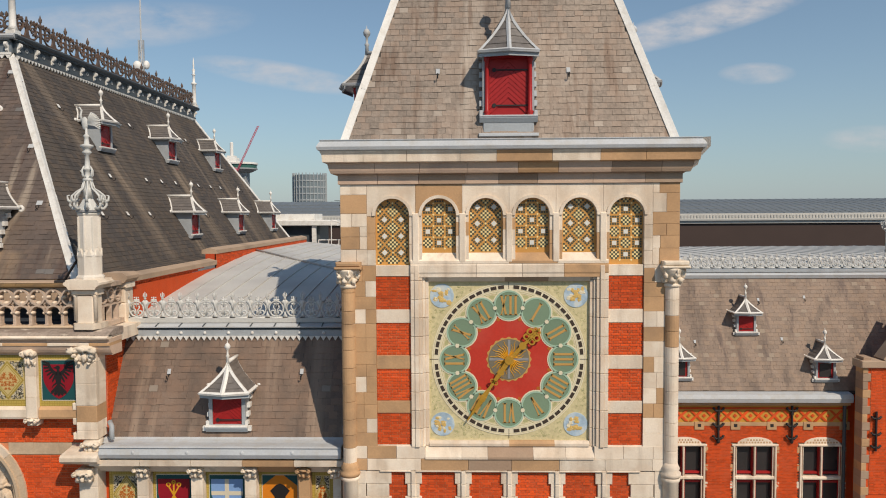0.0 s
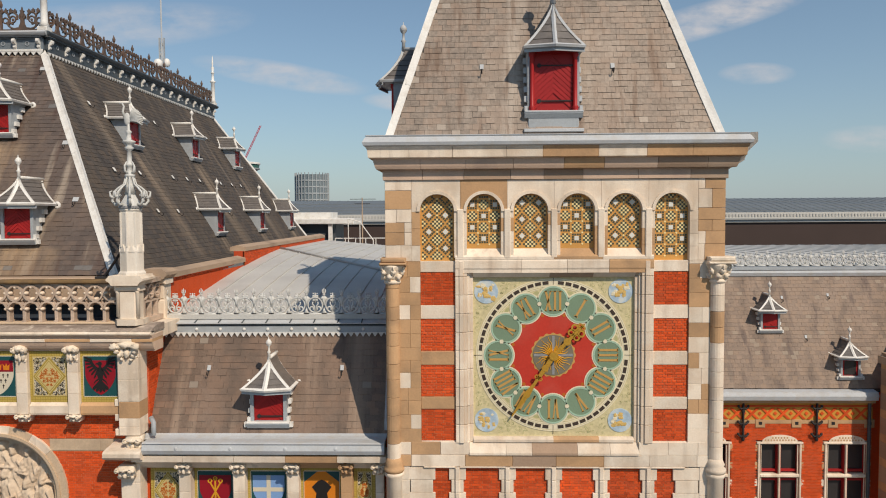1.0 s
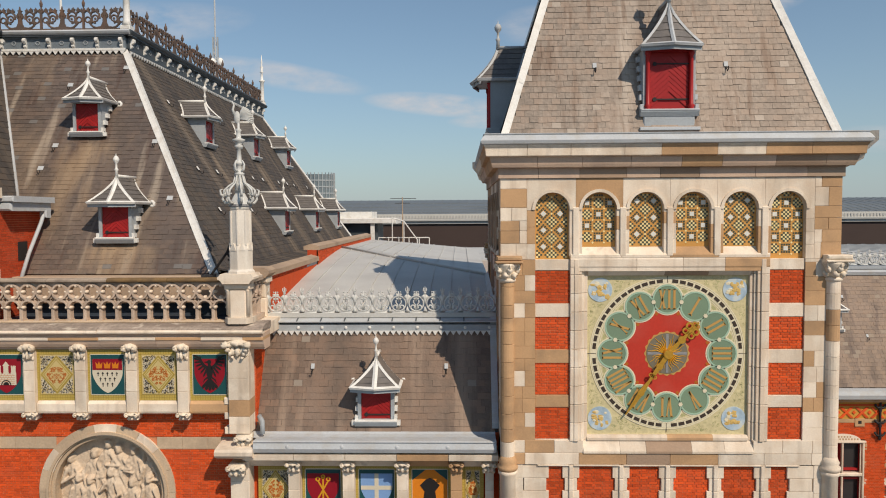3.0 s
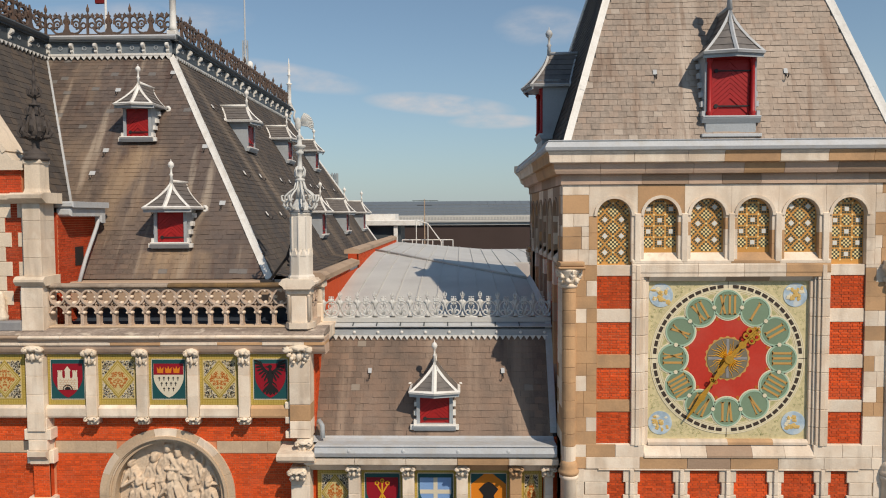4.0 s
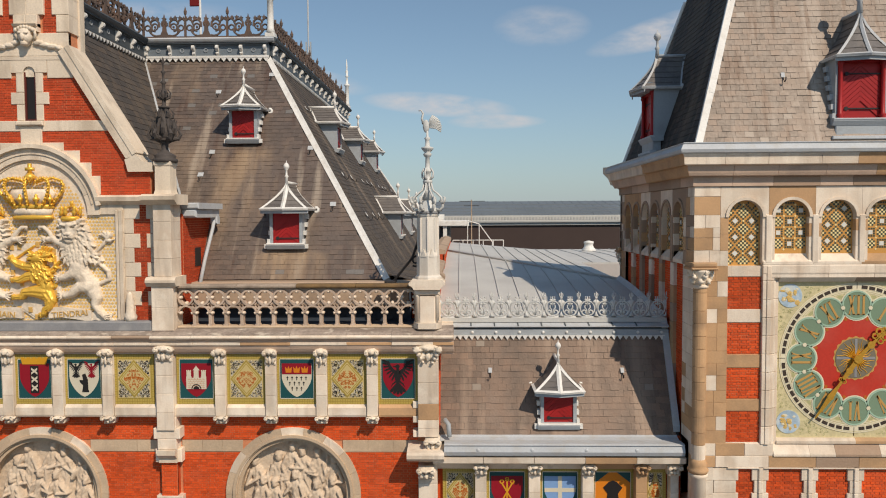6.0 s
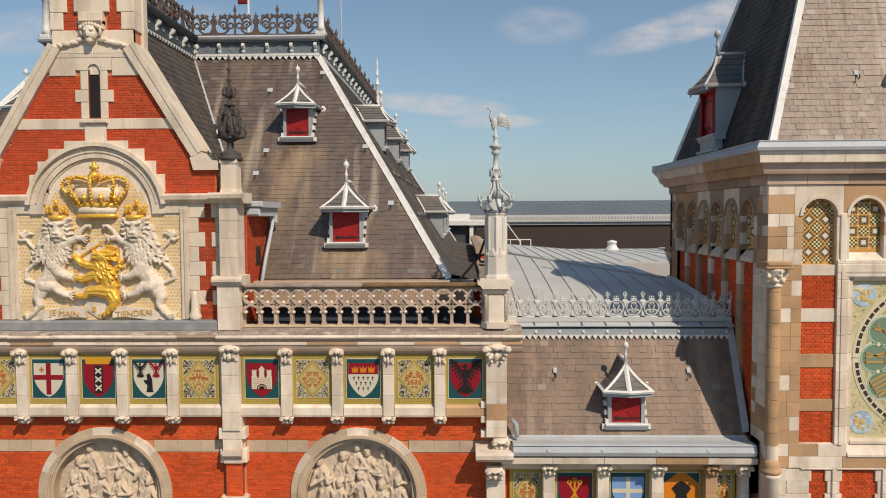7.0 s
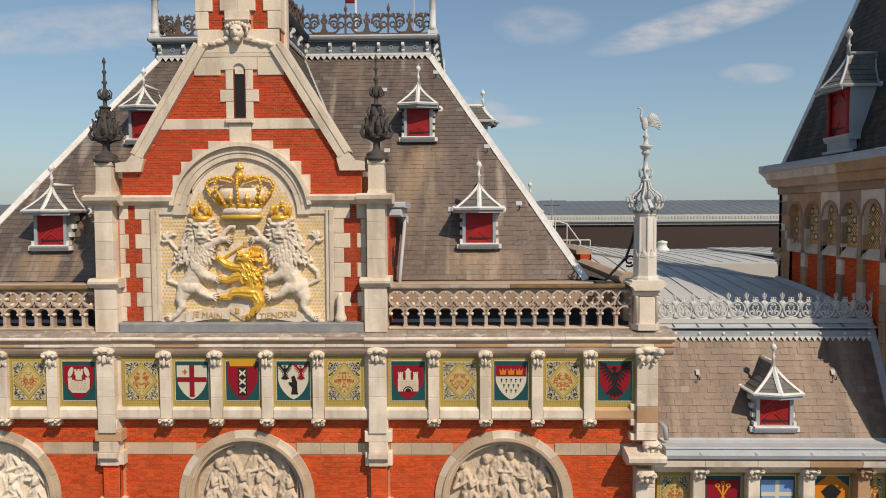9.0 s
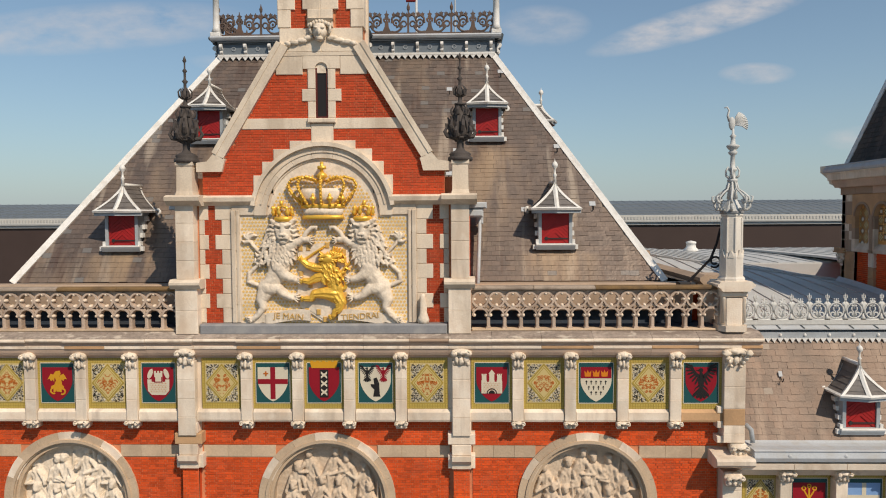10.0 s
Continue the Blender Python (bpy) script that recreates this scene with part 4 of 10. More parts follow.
cornice_run(None, 3)
cornice_run(SIDE, 4)
BACK = Matrix.Translation((0, TC, 0)) @ Matrix.Rotation(radians(180), 4, "Z") @ Matrix.Translation((0, -TC, 0))
EAST = Matrix.Translation((0, TC, 0)) @ Matrix.Rotation(radians(90), 4, "Z") @ Matrix.Translation((0, -TC, 0))
for mm in (BACK, EAST):
    part("plain_cornice", mitred([(0.46, 19.05), (0.46, 19.25), (0.21, 19.43), (0.17, 19.6), (0.0, 19.82), (0.0, 20.03), (0.9, 20.06), (0.9, 19.05)], None, None, mm), STONE, tower)

# roof: steep truncated pyramid, slated
RB, RT, RZ0, RZ1 = 3.78, 2.231, 20.05, 25.0
RS = (RZ1 - RZ0) / (RB - RT)
rn = math.hypot(RZ1 - RZ0, RB - RT)
g = Geo()
vs = [(s * RB, TC + t * RB, RZ0) for s, t in ((-1, -1), (1, -1), (1, 1), (-1, 1))] + [(s * RT, TC + t * RT, RZ1) for s, t in ((-1, -1), (1, -1), (1, 1), (-1, 1))]
part("roof_deck", g.add(vs, [(0, 1, 5, 4), (1, 2, 6, 5), (2, 3, 7, 6), (3, 0, 4, 7), (4, 5, 6, 7), (3, 2, 1, 0)]), SLATE_BED, tower)
TAPER = (RB - RT) / rn
inside_spire = lambda a, b: TAPER * b + 0.06 < a < 2 * RB - TAPER * b - 0.06
vfront = (0, RB - RT, RZ1 - RZ0)
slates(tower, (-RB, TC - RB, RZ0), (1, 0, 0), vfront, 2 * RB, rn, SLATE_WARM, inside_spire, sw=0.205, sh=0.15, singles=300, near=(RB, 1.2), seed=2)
# side slope: darker slate, its shade is part of the colour
slates(tower, (-RB, TC + RB, RZ0), (0, -1, 0), (RB - RT, 0, RZ1 - RZ0), 2 * RB, rn, SLATE_SHADED, inside_spire, seed=3)
for s, t in ((-1, -1), (1, -1), (-1, 1)):
    hip_cap(tower, (s * RB, TC + t * RB, RZ0), (s * RT, TC + t * RT, RZ1), (0, t * (RZ1 - RZ0), RB - RT), (s * (RZ1 - RZ0), 0, RB - RT), 0.12, 5 + s)
part("roof_top_fascia", Geo().box(-RT + 0.06, RT - 0.06, TC - RT + 0.06, TC + RT - 0.06, RZ1, RZ1 + 0.12), DARK_PAINT_SHADE, tower)
dormer(tower, (0, 0.66, 20.57), 1.08, 1.38, 1.36, 1.10, RS, cols=True, eave=0.2, fin=0.95)
dormer(tower, (-RB - 0.16, TC, 20.55), 1.08, 1.28, 1.40, 1.0, RS, rz=-90, cols=True, eave=0.34, fin=0.8, out=0.16, stepped=False)
dormer(tower, (RB + 0.16, TC, 20.55), 1.08, 1.28, 1.40, 1.0, RS, rz=90, cols=True, eave=0.34, fin=0.8, out=0.16, stepped=False)
for x in (-1.62, 1.42):
    roof_hook(tower, (x, TC - RB + 1.6 / RS, RZ0 + 1.6), RS)


# ---- tile panels ----
GREEN_T = paint("dark teal glazed tile", (0.015, 0.075, 0.08), 0.35)
RED_T = paint("crimson glazed tile", (0.26, 0.010, 0.020), 0.35)
CREAM_T = paint("cream glazed tile", (0.62, 0.56, 0.43), 0.4)
BLACK_T = paint("black glazed tile", (0.02, 0.018, 0.018), 0.35)
GOLD_T = paint("golden yellow glazed tile", (0.60, 0.30, 0.02), 0.4)
ORANGE_T = paint("orange glazed tile", (0.62, 0.20, 0.015), 0.4)
BLUE_T = paint("light blue glazed tile", (0.20, 0.34, 0.60), 0.4)
OLIVE_T = paint("olive yellow glazed tile", (0.37, 0.27, 0.055), 0.45, var=0.15)
OCHRE_T = paint("yellow olive glazed tile", (0.46, 0.345, 0.085), 0.45, var=0.2)
PALE_T = paint("pale straw glazed tile", (0.55, 0.435, 0.19), 0.45, var=0.15)
RUST_T = paint("rust glazed tile", (0.45, 0.13, 0.02), 0.45)


def shield_outline(w, h, top):
    pts = [(-w / 2, top), (w / 2, top)]
    for t in np.linspace(0, 1, 9):
        pts.append((w / 2 * math.cos(t * math.pi / 2) ** 0.95 if t < 1 else 0.0, top - h * 0.40 - h * 0.60 * (0.45 * t + 0.55) * math.sin(t * math.pi / 2)))
    pts += [(-a, b) for a, b in pts[-2:1:-1]]
    return pts


def spread_wings(g, cx, cz, s, y):
    """A plain spread emblem: slim body and fanned tail, upswept wings of separate feathers."""
    body = [(-0.03, 0.20), (0.02, 0.20), (0.05, 0.10), (0.075, 0.0), (0.05, -0.12), (0.02, -0.18), (-0.02, -0.18), (-0.05, -0.12), (-0.075, 0.0), (-0.04, 0.10)]
    g.prism([(cx + a * s, cz + b * s) for a, b in body], y - 0.006, y)
    g.disc(cx - 0.005 * s, cz + 0.235 * s, 0.05 * s, y - 0.0065, y, 9)
    g.prism([(cx - 0.04 * s, cz + 0.26 * s), (cx - 0.12 * s, cz + 0.23 * s), (cx - 0.04 * s, cz + 0.21 * s)], y - 0.0062, y)
    for k in range(5):
        a = -math.pi / 2 + (k - 2) * 0.34
        ux, uz = math.cos(a), math.sin(a)
        g.prism([(cx - uz * 0.02 * s, cz - 0.14 * s + ux * 0.02 * s), (cx + ux * 0.24 * s - uz * 0.035 * s, cz - 0.14 * s + uz * 0.24 * s + ux * 0.035 * s), (cx + ux * 0.28 * s, cz - 0.14 * s + uz * 0.28 * s), (cx + ux * 0.24 * s + uz * 0.035 * s, cz - 0.14 * s + uz * 0.24 * s - ux * 0.035 * s), (cx + uz * 0.02 * s, cz - 0.14 * s - ux * 0.02 * s)], y - 0.0055 - 0.0003 * k, y)
    for sg in (-1, 1):
        arm = [(0.04, 0.06), (0.14, 0.12), (0.22, 0.24), (0.24, 0.36), (0.20, 0.36), (0.16, 0.26), (0.10, 0.18), (0.03, 0.13)]
        g.prism([(cx + sg * a * s, cz + b * s) for a, b in arm], y - 0.006, y)
        for k in range(7):
            ox, oz = 0.06 + 0.026 * k, 0.08 + 0.04 * k
            a, ln = -1.15 + 0.27 * k, 0.20 - 0.006 * k
            ux, uz = math.cos(a), math.sin(a)
            g.prism([(cx + sg * (ox - uz * 0.022) * s, cz + (oz + ux * 0.022) * s), (cx + sg * (ox + uz * 0.022) * s, cz + (oz - ux * 0.022) * s), (cx + sg * (ox + ux * ln * 0.8 + uz * 0.02) * s, cz + (oz + uz * ln * 0.8 - ux * 0.02) * s), (cx + sg * (ox + ux * ln) * s, cz + (oz + uz * ln) * s), (cx + sg * (ox + ux * ln * 0.8 - uz * 0.02) * s, cz + (oz + uz * ln * 0.8 + ux * 0.02) * s)], y - 0.0052 - 0.0003 * k, y)
        g.prism([(cx + sg * 0.04 * s, cz - 0.08 * s), (cx + sg * 0.13 * s, cz - 0.16 * s), (cx + sg * 0.16 * s, cz - 0.24 * s), (cx + sg * 0.10 * s, cz - 0.17 * s), (cx + sg * 0.02 * s, cz - 0.12 * s)], y - 0.0058, y)


def tile_panel(x, z, y, kind, w=0.92, h=1.27, group="tile panels under the cornice"):
    """An upright glazed tile panel; x, z: the middle of its foot."""
    text = {"diamond": "yellow glazed tile panel with a diamond of scrolls", "cross": "tile panel with white shield and red cross",
            "saltires": "tile panel with crimson shield and three white saltires", "bear": "tile panel with white shield and black emblem",
            "castle": "tile panel with crimson shield and white castle", "crowns": "tile panel with red and white shield and crowns",
            "wings": "tile panel with crimson shield and black spread emblem", "ship": "tile panel with crimson shield and white tower emblem",
            "gold": "tile panel with crimson shield and golden emblem", "staff": "tile panel with crimson shield and golden crossed staves",
            "blue": "tile panel with light blue shield and white cross", "orange": "tile panel with orange field and dark emblem"}[kind]
    ob = thing("tile_panel", text, "tile panel", (x, y, z), group)
    part("border", Geo().box(-w / 2, w / 2, 0, 0.05, 0, h), OLIVE_T, ob)
    # small glazed border tiles
    g = Geo()
    st = 0.062
    for i in range(int(w / st)):
        for zz in (0.012, 0.074, h - 0.136, h - 0.074):
            g.box(-w / 2 + 0.01 + i * st, -w / 2 + 0.055 + i * st, -0.006, 0.01, zz, zz + 0.05)
    for j in range(2, int(h / st) - 2):
        for xx in (-w / 2 + 0.008, w / 2 - 0.056):
            g.box(xx, xx + 0.048, -0.006, 0.01, j * st + 0.01, j * st + 0.055)
    tagged(part("border_tiles", g, OCHRE_T, ob), kind="stuff")
    iw, z0, z1 = w - 0.17, 0.155, h - 0.145
    mid = (z0 + z1) / 2
    if kind == "diamond":
        part("field", Geo().box(-iw / 2, iw / 2, -0.008, 0.01, z0, z1), PALE_T, ob)
        rng = random.Random(int(abs(x) * 31))
        dk, gl = Geo(), Geo()
        hx, hz = iw / 2, (z1 - z0) / 2
        # curling scrolls in the four corners, mirrored
        for _ in range(420):
            a, b = rng.uniform(0.05, hx - 0.035), rng.uniform(0.05, hz - 0.035)
            if a / hx + b / hz < 1.04:
                continue
            t, r = rng.uniform(0, 360), rng.uniform(0.011, 0.022)
            for sa in (-1, 1):
                for sb in (-1, 1):
                    w0 = t if sa * sb > 0 else 180 - t - 230
                    (dk if _ % 2 else gl).ring(sa * a, mid + sb * b, r * 0.42, r, -0.013 - 0.0004 * (_ % 9), -0.005, w0, w0 + 230, 6)
        tagged(part("dark_scrollwork", dk, BLACK_T, ob), kind="stuff")
        tagged(part("cream_scrollwork", gl, CREAM_T, ob), kind="stuff")
        dia = lambda k: [(hx * k, mid), (0, mid + hz * k), (-hx * k, mid), (0, mid - hz * k)]
        part("diamond_frame", Geo().prism(dia(0.97), -0.018, -0.004), OLIVE_T, ob)
        part("diamond_rim", Geo().prism(dia(0.86), -0.020, -0.01), PALE_T, ob)
        part("diamond_line", Geo().prism(dia(0.80), -0.022, -0.01), OLIVE_T, ob)
        part("diamond_field", Geo().prism(dia(0.74), -0.024, -0.01), PALE_T, ob)
        orn = Geo()
        for k in range(100):
            a, b = rng.uniform(0.02, hx * 0.62), rng.uniform(-hz * 0.62, hz * 0.62)
            if a / hx + abs(b) / hz > 0.62:
                continue
            t, r = rng.uniform(0, 360), rng.uniform(0.02, 0.034)
            orn.ring(a, mid + b, r * 0.5, r, -0.028 - 0.0003 * (k % 7), -0.02, t, t + 200, 6)
            orn.ring(-a, mid + b, r * 0.5, r, -0.028 - 0.0003 * (k % 7), -0.02, 180 - t - 200, 180 - t, 6)
        tagged(part("rust_ornament", orn, RUST_T, ob), kind="stuff")
        return ob
    part("field", Geo().box(-iw / 2, iw / 2, -0.01, 0.01, z0, z1), GREEN_T if kind != "orange" else ORANGE_T, ob)
    rim = Geo()
    for a, b, c, d in ((-iw / 2, iw / 2, z1, z1 + 0.018), (-iw / 2, iw / 2, z0 - 0.018, z0), (-iw / 2 - 0.016, -iw / 2, z0, z1), (iw / 2, iw / 2 + 0.016, z0, z1)):
        rim.box(a, b, -0.013, 0.01, c, d)
    part("rim", rim, CREAM_T, ob)
    sw, sh, top = iw - 0.08, 0.84, z1 - 0.10
    Y = -0.016
    sc = {"cross": CREAM_T, "bear": CREAM_T, "crowns": CREAM_T, "blue": BLUE_T}.get(kind, RED_T)
    if kind != "orange":
        part("shield", Geo().prism(shield_outline(sw, sh, top), Y, -0.004), sc, ob)
    if kind == "cross":
        part("red_cross", Geo().box(-0.06, 0.06, Y - 0.006, Y + 0.006, top - sh + 0.06, top).box(-sw / 2 + 0.005, -0.06, Y - 0.006, Y + 0.006, top - 0.41, top - 0.29).box(0.06, sw / 2 - 0.005, Y - 0.006, Y + 0.006, top - 0.41, top - 0.29), RED_T, ob)
        part("sword", Geo().box(-0.19, -0.15, Y - 0.006, Y + 0.006, top - 0.22, top - 0.1).box(-0.23, -0.11, Y - 0.007, Y + 0.006, top - 0.17, top - 0.14), RUST_T, ob)
    elif kind == "saltires":
        part("pale", Geo().box(-0.105, 0.105, Y - 0.006, Y + 0.006, top - sh + 0.1, top - 0.06), BLACK_T, ob)
        g = Geo()
        for k in range(3):
            zc = top - 0.19 - 0.21 * k
            for sg in (-1, 1):
                g.prism([(-0.075, zc - sg * 0.06 - 0.028), (-0.075, zc - sg * 0.06 + 0.028), (0.075, zc + sg * 0.06 + 0.028), (0.075, zc + sg * 0.06 - 0.028)], Y - 0.011 - 0.001 * sg, Y - 0.006)
        part("saltire", g, CREAM_T, ob)
        g = Geo().prism([(-0.3, top - 0.02), (-0.34, top + 0.13), (0.34, top + 0.13), (0.3, top - 0.02)], Y - 0.006, Y + 0.004)
        for k in range(5):
            g.box(-0.33 + 0.145 * k, -0.26 + 0.145 * k, Y - 0.006, Y + 0.006, top + 0.13, top + 0.155)
        part("crown", g, GOLD_T, ob)
    elif kind == "bear":
        part("dark_emblem", Geo().prism([(-0.05, top - 0.28), (0.03, top - 0.25), (0.09, top - 0.4), (0.10, top - 0.66), (0.12, top - 0.72), (-0.06, top - 0.72), (-0.03, top - 0.55), (-0.11, top - 0.47), (-0.12, top - 0.41), (-0.03, top - 0.42)], Y - 0.006, Y + 0.004), BLACK_T, ob)
        a, b = Geo(), Geo()
        spread_wings(a, -0.2, top - 0.15, 0.52, Y - 0.001)
        spread_wings(b, 0.19, top - 0.15, 0.52, Y - 0.001)
        part("black_emblem", a, BLACK_T, ob)
        part("red_emblem", b, RED_T, ob)
    elif kind in ("castle", "ship"):
        g = Geo()
        if kind == "castle":
            # a broad curtain wall with merlons, two battlemented towers and a gabled one between
            g.box(-0.25, 0.25, Y - 0.006, Y + 0.006, top - 0.64, top - 0.36)
            for k in range(6):
                g.box(-0.25 + 0.092 * k, -0.21 + 0.092 * k, Y - 0.006, Y + 0.006, top - 0.36, top - 0.325)
            for a in (-0.185, 0.185):
                g.box(a - 0.055, a + 0.055, Y - 0.0062, Y + 0.006, top - 0.36, top - 0.20)
                for q in (-0.06, -0.016, 0.028):
                    g.box(a + q, a + q + 0.032, Y - 0.0062, Y + 0.006, top - 0.20, top - 0.165)
            g.box(-0.06, 0.06, Y - 0.0062, Y + 0.006, top - 0.36, top - 0.17)
            g.prism([(-0.085, top - 0.17), (0.085, top - 0.17), (0, top - 0.06)], Y - 0.006, Y + 0.006)
        else:
            # a rounded wall with a keep, and an oval leaf at each side
            g.prism([(-0.27, top - 0.36), (0.27, top - 0.36), (0.26, top - 0.58), (0.17, top - 0.68), (-0.17, top - 0.68), (-0.26, top - 0.58)], Y - 0.006, Y + 0.004)
            for a, b in ((-0.27, -0.17), (0.17, 0.27)):
                g.box(a, b, Y - 0.006, Y + 0.006, top - 0.36, top - 0.30)
            g.box(-0.10, 0.10, Y - 0.0062, Y + 0.006, top - 0.36, top - 0.14)
            for k in (-1, 0, 1):
                g.box(k * 0.08 - 0.025, k * 0.08 + 0.025, Y - 0.0062, Y + 0.006, top - 0.14, top - 0.09)
            for sg in (-1, 1):
                g.prism([(sg * (0.20 + 0.05 * math.cos(t) - 0.05 * math.sin(t)), top - 0.16 + 0.03 * math.cos(t) + 0.12 * math.sin(t)) for t in np.linspace(0, 2 * math.pi, 13)[:-1]], Y - 0.006, Y + 0.004)
        part("castle", g, CREAM_T, ob)
        part("gate", Geo().ring(0, top - 0.64, 0.0, 0.075, Y - 0.010, Y - 0.006, 0, 180, 10).ring(0, top - 0.64, 0.10, 0.125, Y - 0.010, Y - 0.006, 0, 180, 10) if kind == "castle" else Geo().box(-0.10, -0.075, Y - 0.010, Y - 0.006, top - 0.36, top - 0.24).box(0.075, 0.10, Y - 0.010, Y - 0.006, top - 0.36, top - 0.24).box(-0.1, 0.1, Y - 0.010, Y - 0.006, top - 0.375, top - 0.35), BLACK_T if kind == "castle" else RED_T, ob)
        g = Geo()
        for k in range(5):
            zl = top - 0.61 + 0.05 * k
            g.box(-0.215, 0.215, Y - 0.0085, Y - 0.006, zl, zl + 0.006)
            for q in range(6):
                xq = -0.18 + 0.07 * q + (0.035 if k % 2 else 0)
                if abs(xq) < 0.2:
                    g.box(xq, xq + 0.005, Y - 0.0085, Y - 0.006, zl + 0.006, zl + 0.04)
        tagged(part("masonry_jointing", g, RUST_T, ob), kind="stuff")
    elif kind == "crowns":
        part("chief", Geo().box(-sw / 2 + 0.006, sw / 2 - 0.006, Y - 0.006, Y + 0.006, top - 0.27, top), RED_T, ob)
        g = Geo()
        for a in (-0.2, 0, 0.2):
            g.prism([(a - 0.07, top - 0.23), (a + 0.07, top - 0.23), (a + 0.085, top - 0.08), (a + 0.03, top - 0.14), (a, top - 0.06), (a - 0.03, top - 0.14), (a - 0.085, top - 0.08)], Y - 0.01, Y - 0.006)
        part("crown", g, ORANGE_T, ob)
        g = Geo()
        for r, cnt in ((0, 5), (1, 4), (2, 3)):
            for k in range(cnt):
                a, b = (k - (cnt - 1) / 2) * 0.115, top - 0.36 - 0.13 * r
                g.prism([(a - 0.008, b - 0.06), (a + 0.008, b - 0.06), (a + 0.008, b), (a + 0.03, b), (a, b + 0.04), (a - 0.03, b), (a - 0.008, b)], Y - 0.006, Y + 0.004)
        part("black_marks", g, BLACK_T, ob)
    elif kind == "wings":
        g = Geo()
        spread_wings(g, 0, top - 0.33, 1.08, Y - 0.001)
        tagged(part("spread_emblem", g, BLACK_T, ob), kind="stuff")
    elif kind == "gold":
        # a seated winged beast: trunk, wings, beaked head, curled tail
        g = Geo()
        mark = lambda pts, d=0.006: g.prism([(a, top - b) for a, b in pts], Y - d, Y + 0.004)
        mark([(-0.04, 0.10), (0.06, 0.08), (0.09, 0.16), (0.05, 0.22), (0.10, 0.32), (0.12, 0.46), (0.06, 0.60), (-0.02, 0.60), (-0.08, 0.44), (-0.03, 0.32), (-0.07, 0.24), (-0.10, 0.18)])
        for sg in (-1, 1):
            mark([(sg * 0.06, 0.20), (sg * 0.16, 0.16), (sg * 0.24, 0.30), (sg * 0.19, 0.28), (sg * 0.15, 0.34), (sg * 0.11, 0.30), (sg * 0.08, 0.36)], 0.0065)
            mark([(sg * 0.05, 0.42), (sg * 0.15, 0.46), (sg * 0.17, 0.54), (sg * 0.10, 0.52), (sg * 0.10, 0.62), (sg * 0.04, 0.60)], 0.0068)
        g.ring(0.12, top - 0.60, 0.05, 0.085, Y - 0.007, Y + 0.004, -120, 120, 8)
        g.ring(-0.10, top - 0.58, 0.05, 0.085, Y - 0.0072, Y + 0.004, 100, 300, 8)
        part("golden_emblem", g, GOLD_T, ob)
    elif kind == "staff":
        for sg in (-1, 1):
            g = Geo().prism([(sg * 0.14, top - 0.68), (sg * 0.17, top - 0.66), (-sg * 0.12, top - 0.16), (-sg * 0.15, top - 0.18)], Y - 0.006 - 0.001 * sg, Y + 0.004)
            g.ring(-sg * 0.13, top - 0.14, 0.03, 0.06, Y - 0.008, Y + 0.004, 0, 360, 10)
            part("staff", g, GOLD_T, ob)
        g = Geo().box(-0.02, 0.02, Y - 0.009, Y + 0.004, top - 0.72, top - 0.08)
        g.ring(0, top - 0.08, 0.03, 0.055, Y - 0.009, Y + 0.004, 0, 360, 10)
        part("staff", g, GOLD_T, ob)
    elif kind == "blue":
        part("white_cross", Geo().box(-0.05, 0.05, Y - 0.006, Y + 0.006, top - sh + 0.05, top).box(-sw / 2 + 0.006, -0.05, Y - 0.006, Y + 0.006, top - 0.40, top - 0.30).box(0.05, sw / 2 - 0.006, Y - 0.006, Y + 0.006, top - 0.40, top - 0.30), CREAM_T, ob)
    elif kind == "orange":
        part("corner_fields", Geo().prism([(-iw / 2, z1), (-iw / 2, z1 - 0.26), (-0.1, z1)], Y, -0.004).prism([(iw / 2, z1), (0.1, z1), (iw / 2, z1 - 0.26)], Y, -0.004), GREEN_T, ob)
        part("dark_emblem", Geo().prism([(-0.19, z0), (0.19, z0), (0.13, mid - 0.05), (0.24, mid + 0.10), (0.10, mid + 0.24), (0, mid + 0.28), (-0.10, mid + 0.24), (-0.24, mid + 0.10), (-0.13, mid - 0.05)], Y - 0.006, Y + 0.004), BLACK_T, ob)

    return ob


